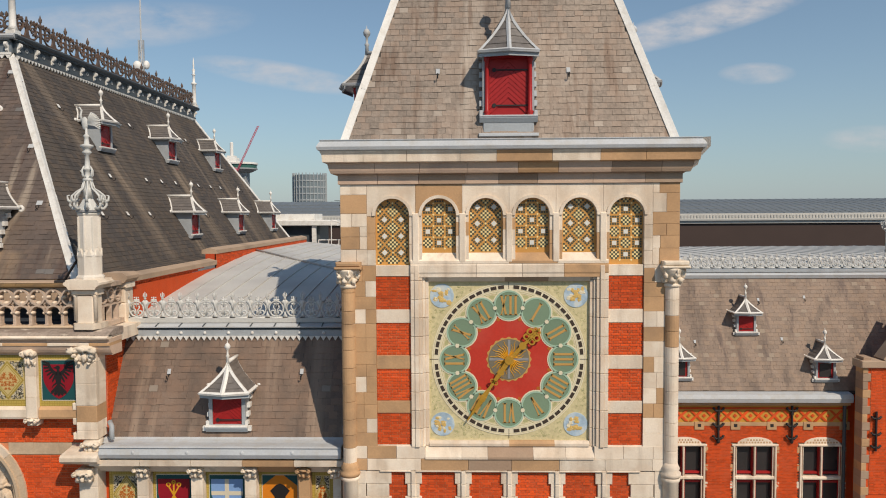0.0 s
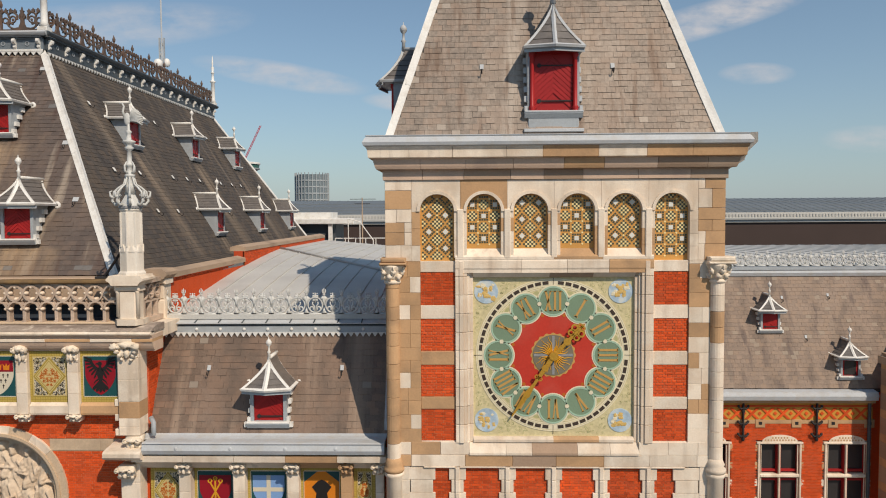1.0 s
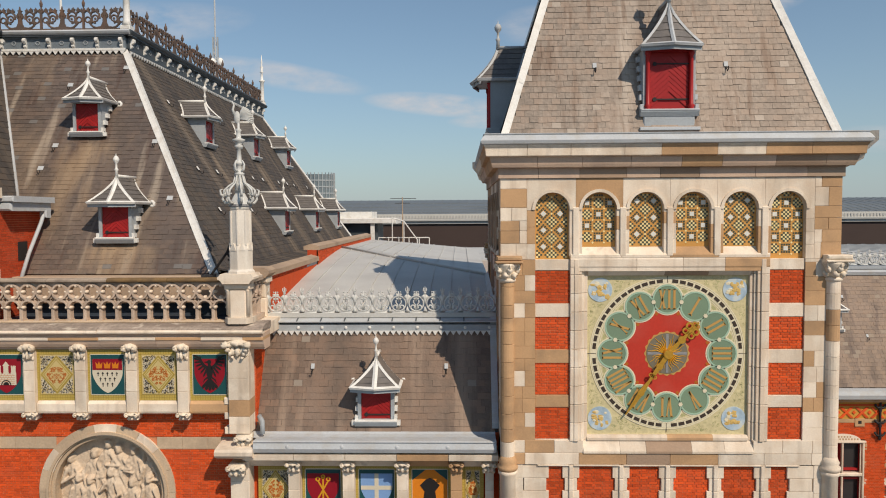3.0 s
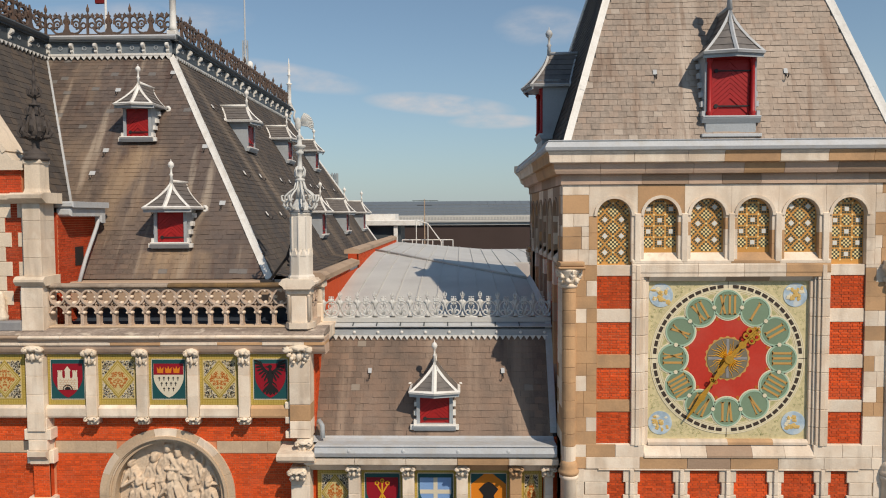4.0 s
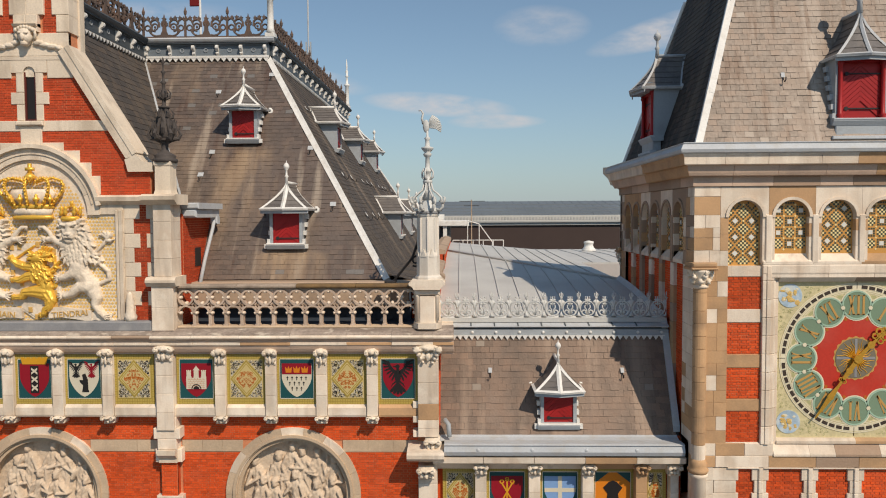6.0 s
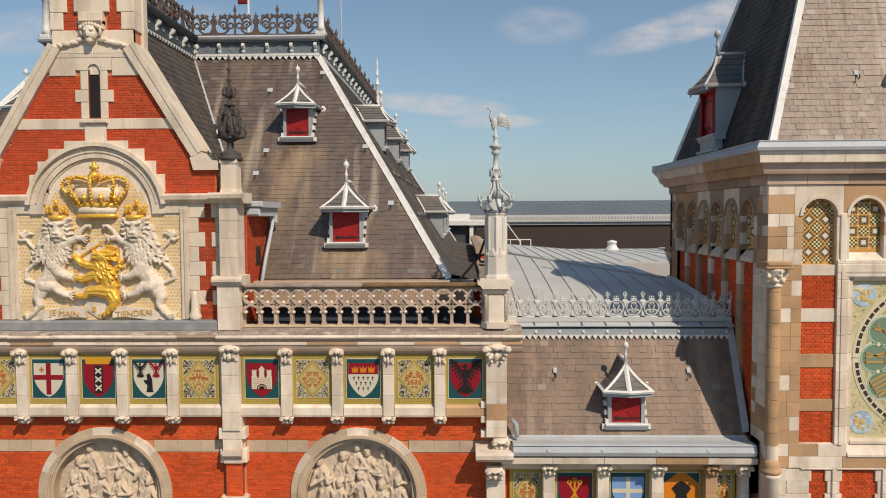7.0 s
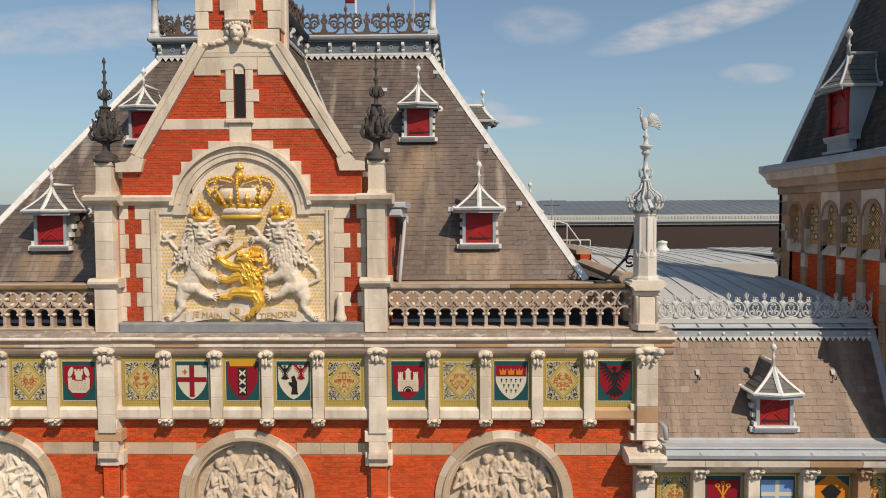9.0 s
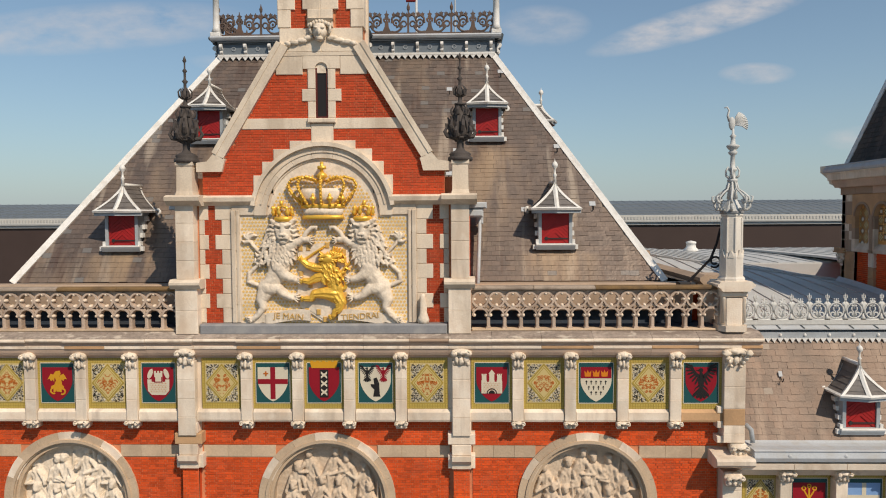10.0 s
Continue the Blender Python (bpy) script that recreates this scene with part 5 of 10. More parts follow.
def carved_capital(parent, x, z, y, w=0.3, h=0.33, mat=None, volute=0.0):
    """A block of carved foliage over a pilaster."""
    g = Geo().prism([(-w / 2 * 0.92, 0), (w / 2 * 0.92, 0), (w / 2 * 0.98, h), (-w / 2 * 0.98, h)], 0.02, 0.3)
    sd = x * 3.7 + z
    # a swelling leafy cushion with a scroll at each end, over a bell of hanging leaves
    g.blob((0, 0.02, h * 0.80), (w * 0.56, 0.15, h * 0.20), 18, 12, wob=0.22, seed=sd)
    g.blob((0, -0.07, h * 0.78), (w * 0.16, 0.07, h * 0.16), 10, 8, wob=0.35, seed=sd + 1)
    for sg in (-1, 1):
        g.blob((sg * w * 0.42, -0.02, h * 0.72), (w * 0.22, 0.12, h * 0.19), 14, 10, wob=0.3, seed=sd + 2 * sg)
        g.tube([(sg * (w * 0.42 + (0.062 - 0.007 * k) * math.cos(q)), -0.115, h * 0.72 + (0.062 - 0.007 * k) * math.sin(q)) for k, q in enumerate(np.linspace(1.9, -4.4, 9))], 0.018, 5, taper=0.7)
        g.blob((sg * w * 0.27, 0.0, h * 0.36), (w * 0.17, 0.055, h * 0.22), 12, 9, wob=0.45, seed=sd + 4 * sg)
        g.blob((sg * w * 0.40, 0.03, h * 0.14), (w * 0.12, 0.04, h * 0.14), 9, 7, wob=0.4, seed=sd + 6 * sg)
    g.blob((0, -0.01, h * 0.32), (w * 0.15, 0.06, h * 0.26), 12, 9, wob=0.45, seed=sd + 9)
    if volute:
        # leafy volutes that swell out at the corners
        for sg in (-1, 1):
            for q, r in ((0.0, 0.45), (0.3, 0.55), (0.6, 0.72), (0.95, 1.0)):
                g.blob((sg * (w * (0.25 + 0.3 * q) + 0.03 * q), -0.04 - 0.08 * q, h * (0.0 + 0.76 * q)), (volute * r, volute * r, volute * r), 10, 8, wob=0.5, seed=sd + 3 * sg + q)
            g.blob((sg * (w * 0.5 + 0.03), 0.2, h * 0.74), (volute * 0.8, volute * 0.8, volute * 0.8), 10, 8, wob=0.4, seed=sd + 5 * sg)
    g.carve(0.013, 17.0, sd)
    return part("capital", g, mat or CARVED, parent, "carved foliage capital", smooth=True, loc=(x, y, z))


def pilaster(parent, x, z0, z1, y, w=0.30, mat=None, depth=0.3):
    n = max(2, round((z1 - z0) / 0.48))
    st = (z1 - z0) / n
    for k in range(n):
        part("pilaster_stone", Geo().box(x - w / 2, x + w / 2, y, y + depth, z0 + k * st + 0.002, z0 + (k + 1) * st - 0.002, 0.008), mat or STONE, parent)


def lunette(cx, cz, r, y, kind, parent):
    """A round relief: stone ring in the wall, recessed field, carved masses."""
    for k in range(11):
        a0, a1 = -20 + k * 20, -20 + (k + 1) * 20
        part("voussoir", Geo().ring(cx, cz, r + 0.02, r + 0.30, y - 0.06, y + 0.35, a0 + 0.1, a1 - 0.1, 4), STONE if k in (5, 3, 8) else SAND, parent)
    part("arch_bead", Geo().ring(cx, cz, r + 0.05, r + 0.12, y - 0.10, y - 0.05, -20, 200, 36), SAND, parent)
    part("arch_reveal", Geo().ring(cx, cz, r - 0.06, r + 0.03, y + 0.0, y + 0.35, -20, 200, 36), SAND, parent)
    ob = thing("relief", "carved pale stone relief of draped forms in a round arch", "relief", (PX + cx, y + 0.3, cz - 1.2), "round reliefs in the wall")
    stone = CARVED if kind == 1 else CARVED_TAN
    part("field", Geo().disc(0, 1.2, r, 0, 0.05, 40), stone, ob)
    rng = random.Random(kind * 7 + 1)
    n = 130
    gx, gz = np.meshgrid(np.linspace(-r, r, n + 1), np.linspace(-r, r, n + 1))
    gy = np.zeros_like(gx)

    def bar(ax, az, bx, bz, ra, rb, dep, folds=0.0, sd=0.0):
        """A swelling rounded bar from a to b, raised by dep; folds run along it."""
        nonlocal gy
        dx, dz = bx - ax, bz - az
        ll = dx * dx + dz * dz + 1e-9
        t = np.clip(((gx - ax) * dx + (gz - az) * dz) / ll, 0, 1)
        ox, oz = gx - ax - t * dx, gz - az - t * dz
        rr = ra + (rb - ra) * t
        q = np.clip(1 - (ox * ox + oz * oz) / (rr * rr), 0, None)
        side = (ox * dz - oz * dx) / (math.sqrt(ll) * rr)
        up = np.where(q > 0, dep * (0.35 + 0.65 * np.sqrt(q)) + folds * np.sin(side * 8 + 3 * np.sin(t * 5 + sd) + sd) * np.sqrt(q), 0)
        gy = np.maximum(gy, up)

    # standing draped masses in two ranks, each with a knob, slanting bars and folds
    for rank, count in ((0, 6 if kind != 2 else 5), (1, 5 if kind != 2 else 4)):
        for k in range(count):
            u = ((k + 0.5) / count * 2 - 1) * (0.80 if rank == 0 else 0.86)
            x = u * r + rng.uniform(-0.05, 0.05)
            lim = math.sqrt(max(0.05, r * r - x * x))
            top = lim * (rng.uniform(0.66, 0.84) if rank == 0 else rng.uniform(0.12, 0.36))
            if kind == 2 and rank == 0 and k == 2:
                top = lim * 0.80
            dep, lean, sd = 0.13 + 0.09 * rank, rng.uniform(-0.12, 0.12), rng.random() * 9
            w = rng.uniform(0.14, 0.18)
            bar(x + lean, top - 0.22, x, top - 0.62, w * 0.95, w * 0.8, dep, 0.012, sd)
            bar(x, top - 0.6, x - lean * 2, top - 1.5, w * 0.95, w * 1.35, dep - 0.01, 0.03, sd)
            bar(x - 0.1, top - 0.7, x + rng.uniform(0.0, 0.25), top - 1.25, 0.07, 0.1, dep + 0.035, 0.015, sd + 2)
            kx = x + lean * 1.25
            bar(kx, top - 0.02, kx + rng.uniform(-0.02, 0.02), top + 0.035, 0.088, 0.082, dep + 0.04, 0.004, sd)
            bar(kx - 0.02, top + 0.07, kx + 0.03, top + 0.075, 0.085, 0.08, dep + 0.015, 0.012, sd)
            for sg in (-1, 1):
                ex, ez = x + lean + sg * rng.uniform(0.2, 0.3), top - rng.uniform(0.42, 0.6)
                bar(x + lean + sg * w * 0.8, top - 0.24, ex, ez, 0.06, 0.052, dep + 0.03, 0.006, sd)
                bar(ex, ez, x + sg * rng.uniform(-0.05, 0.22), ez + rng.uniform(-0.12, 0.2), 0.052, 0.04, dep + 0.05)
            if rng.random() < 0.6:
                a1 = rng.uniform(-0.5, 0.5)
                bar(kx + 0.2, top - 0.5, kx + 0.2 + 0.3 * a1, top + 0.12, 0.028, 0.045, dep - 0.03)
    vs, fs, ids = [], [], {}
    for j in range(n + 1):
        for i in range(n + 1):
            x, z = gx[j, i], gz[j, i]
            if x * x + z * z > (r - 0.015) ** 2 or z < -0.85:
                continue
            pt = Vector((x * 3.0, z * 3.0, kind))
            d = gy[j, i] + 0.012 * noise.noise(pt * 2.4) + 0.008 * noise.noise(pt * 6.1)
            ids[(i, j)] = len(vs)
            vs.append((x, -0.02 - max(d, -0.01), 1.2 + z))
    for j in range(n):
        for i in range(n):
            q = [ids.get(c) for c in ((i, j), (i + 1, j), (i + 1, j + 1), (i, j + 1))]
            if None not in q:
                fs.append(tuple(q))
    part("carving", Geo().add(vs, fs), stone, ob, smooth=True)


# ---- central pavilion ----
PX = -19.93
pav = thing("station_pavilion", "red brick station pavilion with pale stone dressings and slate roof", "building", (PX, 0, 0))
WY = 1.28
for ax, xa, xb in ((-6.4, -9.98, -3.2), (0.0, -3.2, 3.2), (6.4, 3.2, 9.98)):
    part("bay_wall", arch_block(ax, 1.5, xa, xb, 11.44, 13.5, WY + 0.011, WY + 0.36), MORTAR, pav)
    for x0, x1 in ((xa, ax - 1.5), (ax + 1.5, xb)):
        part("bay_wall", Geo().box(x0, x1, WY + 0.011, WY + 0.36, 9.0, 11.44), MORTAR, pav)
part("main_wall", Geo().box(-10.0, 10.0, WY + 0.36, 3.0, 0, 15.5), BRICK, pav)
part("lower_wall", Geo().box(-10.0, 10.0, WY + 0.02, WY + 0.36, 0, 9.0), BRICK, pav)
part("wall_body", Geo().box(-10.0, 10.0, 3.0, 27.0, 0, 16.5), BRICK, pav)
ARCH_X, ARCH_Z, ARCH_R = (-6.4, 0.0, 6.4), 11.44, 1.40
not_arch = lambda x, z: all((x - a) ** 2 + (z - ARCH_Z) ** 2 > (ARCH_R + 0.2) ** 2 for a in ARCH_X)
part("frieze_wall", Geo().box(-9.6, 9.6, 1.13, WY + 0.36, 13.52, 15.3), STONE, pav)
bays = [(-9.55, -3.6), (-3.05, 3.05), (3.6, 9.55)]
for k, (a, b) in enumerate(bays):
    brickwork(pav, [(a, b, 9.0, 12.51), (a, b, 12.82, 13.5)], WY, not_arch, singles=(0, 120, 180)[k], near=((a + b) / 2 + 2.6, 13.2))
for a, b in bays:
    ax = ARCH_X[bays.index((a, b))]
    for s in (-1, 1):
        x0, x1 = sorted((ax + s * 1.26, a if s < 0 else b))
        n = 3
        for i in range(n):
            xa, xb = x0 + (x1 - x0) * i / n, x0 + (x1 - x0) * (i + 1) / n
            part("string_course", Geo().box(xa + 0.002, xb - 0.002, WY - 0.02, WY + 0.05, 12.52, 12.81, 0.004), SAND, pav)
for k, ax in enumerate(ARCH_X):
    lunette(ax, ARCH_Z, ARCH_R, WY, k + 1, pav)

# pilasters, tile panels and sills
kinds = {-1: ["ship", "diamond", "gold", "diamond", "castle"], 0: ["diamond", "cross", "saltires", "bear", "diamond"], 1: ["castle", "diamond", "crowns", "diamond", "wings"]}
for bay, cx, half in ((-1, -6.57, 3.13), (0, 0.0, 3.13), (1, 6.57, 3.13)):
    st = 2 * half / 5
    for i in range(5):
        px = cx - half + st * (i + 0.5)
        kd = kinds[bay][i] if bay >= 0 else kinds[bay][4 - i]
        tile_panel(PX + px, 13.77, 1.09, kd, w=st - 0.26)
        part("panel_sill", Geo().prism([(1.03, 13.47), (1.01, 13.52), (1.01, 13.70), (1.09, 13.77), (1.4, 13.77), (1.4, 13.47)], px - st / 2 + (0.15 if i else 0.02), px + st / 2 - (0.15 if i < 4 else 0.0), "x"), TAN if (bay == 1 and i == 4) else STONE, pav)
        if i:
            x = cx - half + st * i
            pilaster(pav, x, 13.5, 15.04, 0.97, 0.27)
            carved_capital(pav, x, 14.76, 0.95, 0.28, 0.44)
            carved_capital(pav, x, 13.30, 1.0, 0.26, 0.2)
for x in (-3.33, 3.33):
    pilaster(pav, x, 13.15, 14.97, 0.92, 0.43, depth=0.4)
    carved_capital(pav, x, 14.86, 0.9, 0.4, 0.43)
    for k in range(3):
        z = 12.65 + 0.27 * k
        e = 0.33 if k % 2 == 1 else 0.235
        part("quoin", Geo().box(x - e, x + e, 0.97, WY + 0.1, z + 0.006, z + 0.268, 0.012), STONE if x > 0 else TAN if k % 2 else STONE, pav)
    part("corbel", Geo().prism([(0.90, 12.65), (0.90, 12.53), (1.02, 12.41), (1.02, 12.31), (WY + 0.1, 12.31), (WY + 0.1, 12.65)], x - 0.23, x + 0.23, "x"), STONE, pav)
    part("corbel_ear", Geo().box(x - 0.33, x + 0.33, 1.06, WY + 0.1, 12.31, 12.644, 0.012), STONE, pav)
    brickwork(pav, [(x - 0.2, x + 0.2, 9.0, 12.31)], 1.1)
    part("pier_core", Geo().box(x - 0.2, x + 0.2, 1.112, WY + 0.1, 9.0, 12.31), BRICK, pav)
    for k in range(3):
        part("quoin", Geo().box(x - 0.33, x + 0.33, 1.07, WY + 0.1, 11.2 - 0.9 * k, 11.45 - 0.9 * k, 0.012), STONE, pav)
for x in (-9.82, 9.82):
    pilaster(pav, x, 13.82, 14.88, 0.92, 0.5, depth=0.5)
    part("pilaster_stone", Geo().box(x - 0.25, x + 0.25, 0.95, 1.42, 14.884, 15.28, 0.012), STONE, pav)
    part("pilaster_stone", Geo().box(x - 0.25, x + 0.25, 0.92, 1.42, 13.42, 13.816, 0.012), TAN, pav)
    pilaster(pav, x, 13.0, 13.42, 0.92, 0.5, depth=0.5)
    pilaster(pav, x - 0.02, 9.0, 12.3, 0.95, 0.46, depth=0.5)
    carved_capital(pav, x, 14.86, 0.90, 0.46, 0.44, volute=0.085)
    carved_capital(pav, x + (0.1 if x > 0 else -0.1), 12.68, 0.86, 0.36, 0.3)
    for k in range(3):
        part("quoin", Geo().box(min(x, x - 0.38 * math.copysign(1, x)), max(x, x - 0.38 * math.copysign(1, x)), 0.99, WY + 0.1, 12.98 + k * 0.36, 13.14 + k * 0.36, 0.01), STONE, pav)
# moulded cornice under the balustrade
rng = random.Random(11)
x = -10.45
while x < 10.4:
    xn = min(10.45, x + rng.uniform(0.9, 1.4))
    if 10.45 - xn < 0.4:
        xn = 10.45
    j, dz = rng.uniform(-0.012, 0.012), rng.uniform(-0.006, 0.006)
    # cove and throat: the shade under the nose is put into the stone colour
    part("cove_stone", Geo().prism([(0.895, 15.275), (0.90, 15.25), (0.925, 15.18), (0.965, 15.11), (1.03, 15.06), (1.03, 15.04), (1.5, 15.04), (1.5, 15.275)], x + 0.002, xn - 0.002, "x"), ROSE_SHADE, pav)
    part("fillet_stone", Geo().box(x + 0.002, xn - 0.002, 0.87 + j * 0.5, 1.5, 15.277, 15.348, 0.008), TAN if rng.random() < 0.3 else STONE, pav)
    part("throat_stone", Geo().prism([(0.885, 15.35), (0.885, 15.38), (0.84, 15.443), (1.5, 15.443), (1.5, 15.35)], x + 0.002, xn - 0.002, "x"), ROSE_SHADE, pav)
    part("cornice_nose", Geo().prism([(0.83 + j, 15.445 + dz), (0.795 + j, 15.455 + dz), (0.785 + j, 15.485 + dz), (0.80 + j, 15.515 + dz), (0.86, 15.535), (1.0, 15.535), (1.0, 15.445)], x + 0.003, xn - 0.003, "x"), UMBER if rng.random() < 0.12 else STONE, pav)
    part("ledge_stone", Geo().prism([(0.835 + j, 15.53 + dz), (0.84 + j, 15.55 + dz), (1.0, 15.61), (1.12, 15.655), (1.6, 15.658), (1.6, 15.50), (0.9, 15.50)], x + 0.003, xn - 0.003, "x"), GREYSTONE, pav)
    x = xn
part("side_cornice", Geo().box(10.0, 10.42, 1.0, 3.6, 15.3, 15.6, 0.02), STONE, pav)
# darker brick here to paint the wall's shade
part("side_wall", Geo().box(9.9, 10.08, 1.4, 3.6, 9.0, 15.3), BRICK_OLD_SHADE, pav)
EASTWARD = Matrix.Rotation(radians(90), 4, "Z")
brickwork(pav, [(1.42, 3.0, 12.6, 15.28)], 0.0, m=Matrix.Translation((10.085, 0, 0)) @ EASTWARD)

BALUST = surface("weathered beige stone", (0.515, 0.40, 0.31), 0.88, rand=0.2, var=0.2, fvar=0.25, bump=0.4, stain=(0.27, 0.20, 0.15), stain_amt=0.65, stain_scale=2.6)


# balustrades
MOSSY = surface("moss-browned stone", (0.20, 0.125, 0.055), 0.92, var=0.3, fvar=0.3, stain=(0.09, 0.065, 0.045), stain_amt=0.7, stain_scale=3.0)
RAILSTONE = surface("grimy beige rail stone", (0.36, 0.29, 0.225), 0.9, var=0.3, fvar=0.3, stain=(0.16, 0.125, 0.10), stain_amt=0.7, stain_scale=2.6)
CUSP = surface("pale worn stone", (0.72, 0.60, 0.47), 0.88, var=0.2, fvar=0.2)


def balustrade(x0, x1):
    ob = thing("balustrade", "pierced stone balustrade with rings over little arches", "balustrade", (PX, 1.3, 15.66), "stone balustrades of the pavilion")
    n = 15
    st = (x1 - x0) / n
    part("plinth", Geo().box(x0, x1, -0.15, 0.14, 0.0, 0.05, 0.012), SAND, ob)
    for k in range(4):
        xa, xb = x0 + (x1 - x0) * k / 4, x0 + (x1 - x0) * (k + 1) / 4
        part("top_rail", Geo().prism([(-0.13, 0.985), (-0.17, 1.01), (-0.17, 1.045), (-0.1, 1.085), (0.1, 1.085), (0.17, 1.045), (0.17, 0.985)], xa + 0.006, xb - 0.006, "x"), MOSSY if k > 1 else RAILSTONE, ob)
    r, q = st / 2, 0.755
    ri = r - 0.04
    g, cusp = Geo(), Geo()
    g.ring(0, q, ri, r + 0.004, -0.115, 0.07, 0, 360, 24)
    # solid spandrels above, small square piercings left open below
    for s in (-1, 1):
        arc = [(s * (r - 0.01) * math.cos(t), q + (r - 0.01) * math.sin(t)) for t in np.linspace(0.05, math.pi / 2 - 0.05, 7)]
        g.prism([(s * r, q + 0.01), (s * r, 0.985), (0.0, 0.985)] + arc[::-1], -0.045, 0.08)
        g.prism([(s * r, 0.50), (s * r, 0.455), (s * (r - 0.075), 0.53), (s * (r - 0.05), 0.555)], -0.075, 0.075)
        g.prism([(s * r, 0.655), (s * r, 0.61), (s * (r - 0.05), 0.56), (s * (r - 0.075), 0.585)], -0.075, 0.075)
        cusp.blob((s * (ri - 0.012), -0.03, 0.37), (0.045, 0.10, 0.045), 9, 7)
    for t in (0, 90, 180, 270):
        c, sn = math.cos(radians(t)), math.sin(radians(t))
        cusp.blob(((ri - 0.015) * c, -0.03, q + (ri - 0.015) * sn), (0.046, 0.105, 0.046), 9, 7)
    g.ring(0, 0.37, ri, r, -0.115, 0.085, 0, 180, 14)
    g.box(r - 0.04, r + 0.04, -0.085, 0.085, 0.05, 0.40, 0.012)
    g.box(r - 0.055, r + 0.055, -0.10, 0.10, 0.05, 0.09)
    me = g.mesh("baluster", False)
    me.materials.append(BALUST)
    for p in me.polygons:
        p.use_smooth = p.area < 0.0006
    cm = cusp.mesh("cusping", True)
    cm.materials.append(CUSP)
    for k in range(n):
        b = part("baluster", me, BALUST, ob, loc=(x0 + st * (k + 0.5), 0, 0))
        tagged(part("cusping", cm, CUSP, b), kind="stuff")


balustrade(3.60, 9.53)
balustrade(-9.53, -3.60)


def pedestal(x):
    ob = thing("pedestal", "square stone pedestal with moulded cap", "pedestal", (PX + x, 1.3, 15.66), "stone pedestals of the balustrade")
    part("foot", Geo().prism([(-0.34, -0.2), (-0.34, 0.12), (0.34, 0.12), (0.34, -0.2), (0.22, -0.38), (-0.22, -0.38)], 0.0, 0.14, "z"), STONE, ob)
    part("die", Geo().prism([(-0.27, -0.2), (-0.27, 0.0), (0.27, 0.0), (0.27, -0.2), (0.17, -0.3), (-0.17, -0.3)], 0.144, 0.8, "z"), STONE, ob)
    part("neck", Geo().box(-0.31, 0.31, -0.33, 0.02, 0.82, 0.96, 0.03), STONE, ob)
    part("cap", Geo().prism([(-0.32, 0.964), (-0.36, 1.03), (-0.44, 1.08), (-0.44, 1.13), (-0.40, 1.15), (-0.37, 1.2), (0.37, 1.2), (0.40, 1.15), (0.44, 1.13), (0.44, 1.08), (0.36, 1.03), (0.32, 0.964)], -0.43, 0.3), STONE, ob)
    for q in (-1, 1):
        part("corner_roll", Geo().lathe([(0.05, 0.2), (0.05, 0.78), (0.07, 0.82)], 8, cx=q * 0.24, cy=-0.25), STONE, ob, smooth=True)


for x in (-9.81, 9.81):
    pedestal(x)


def corner_return(x):
    """A short pierced return from the corner pedestal back to the parapet wall."""
    ob = thing("balustrade", "short pierced stone return beside the corner pedestal", "balustrade", (PX + x, 1.42, 15.62), "stone balustrades of the pavilion")
    part("plinth", Geo().box(-0.14, 0.1, 0, 1.07, 0, 0.12, 0.02), BALUST, ob)
    part("top_rail", Geo().box(-0.16, 0.12, 0.2, 1.07, 0.99, 1.1, 0.03), BALUST, ob)
    g = Geo()
    for k in range(3):
        c = 0.16 + 0.37 * k
        g.ring(c, 0.76, 0.15, 0.195, -0.07, 0.07, 0, 360, 16).box(c - 0.185, c + 0.185, -0.055, 0.055, 0.5, 0.555).box(c - 0.035, c + 0.035, -0.06, 0.06, 0.12, 0.5)
        for t in (45, 135, 225, 315):
            g.blob((c + 0.12 * math.cos(radians(t)), 0, 0.76 + 0.12 * math.sin(radians(t))), (0.036, 0.07, 0.036), 8, 6)
    part("tracery", g, BALUST, ob, loc=Matrix.Translation((-0.03, 0, 0)) @ EASTWARD)


for x in (-9.95, 9.95):
    corner_return(x)


PALESTONE = surface("whitewashed stone", (0.72, 0.67, 0.59), 0.8, var=0.15, fvar=0.12, stain=(0.50, 0.42, 0.33), stain_amt=0.5, stain_scale=3.0, streak=True, bump=0.25)


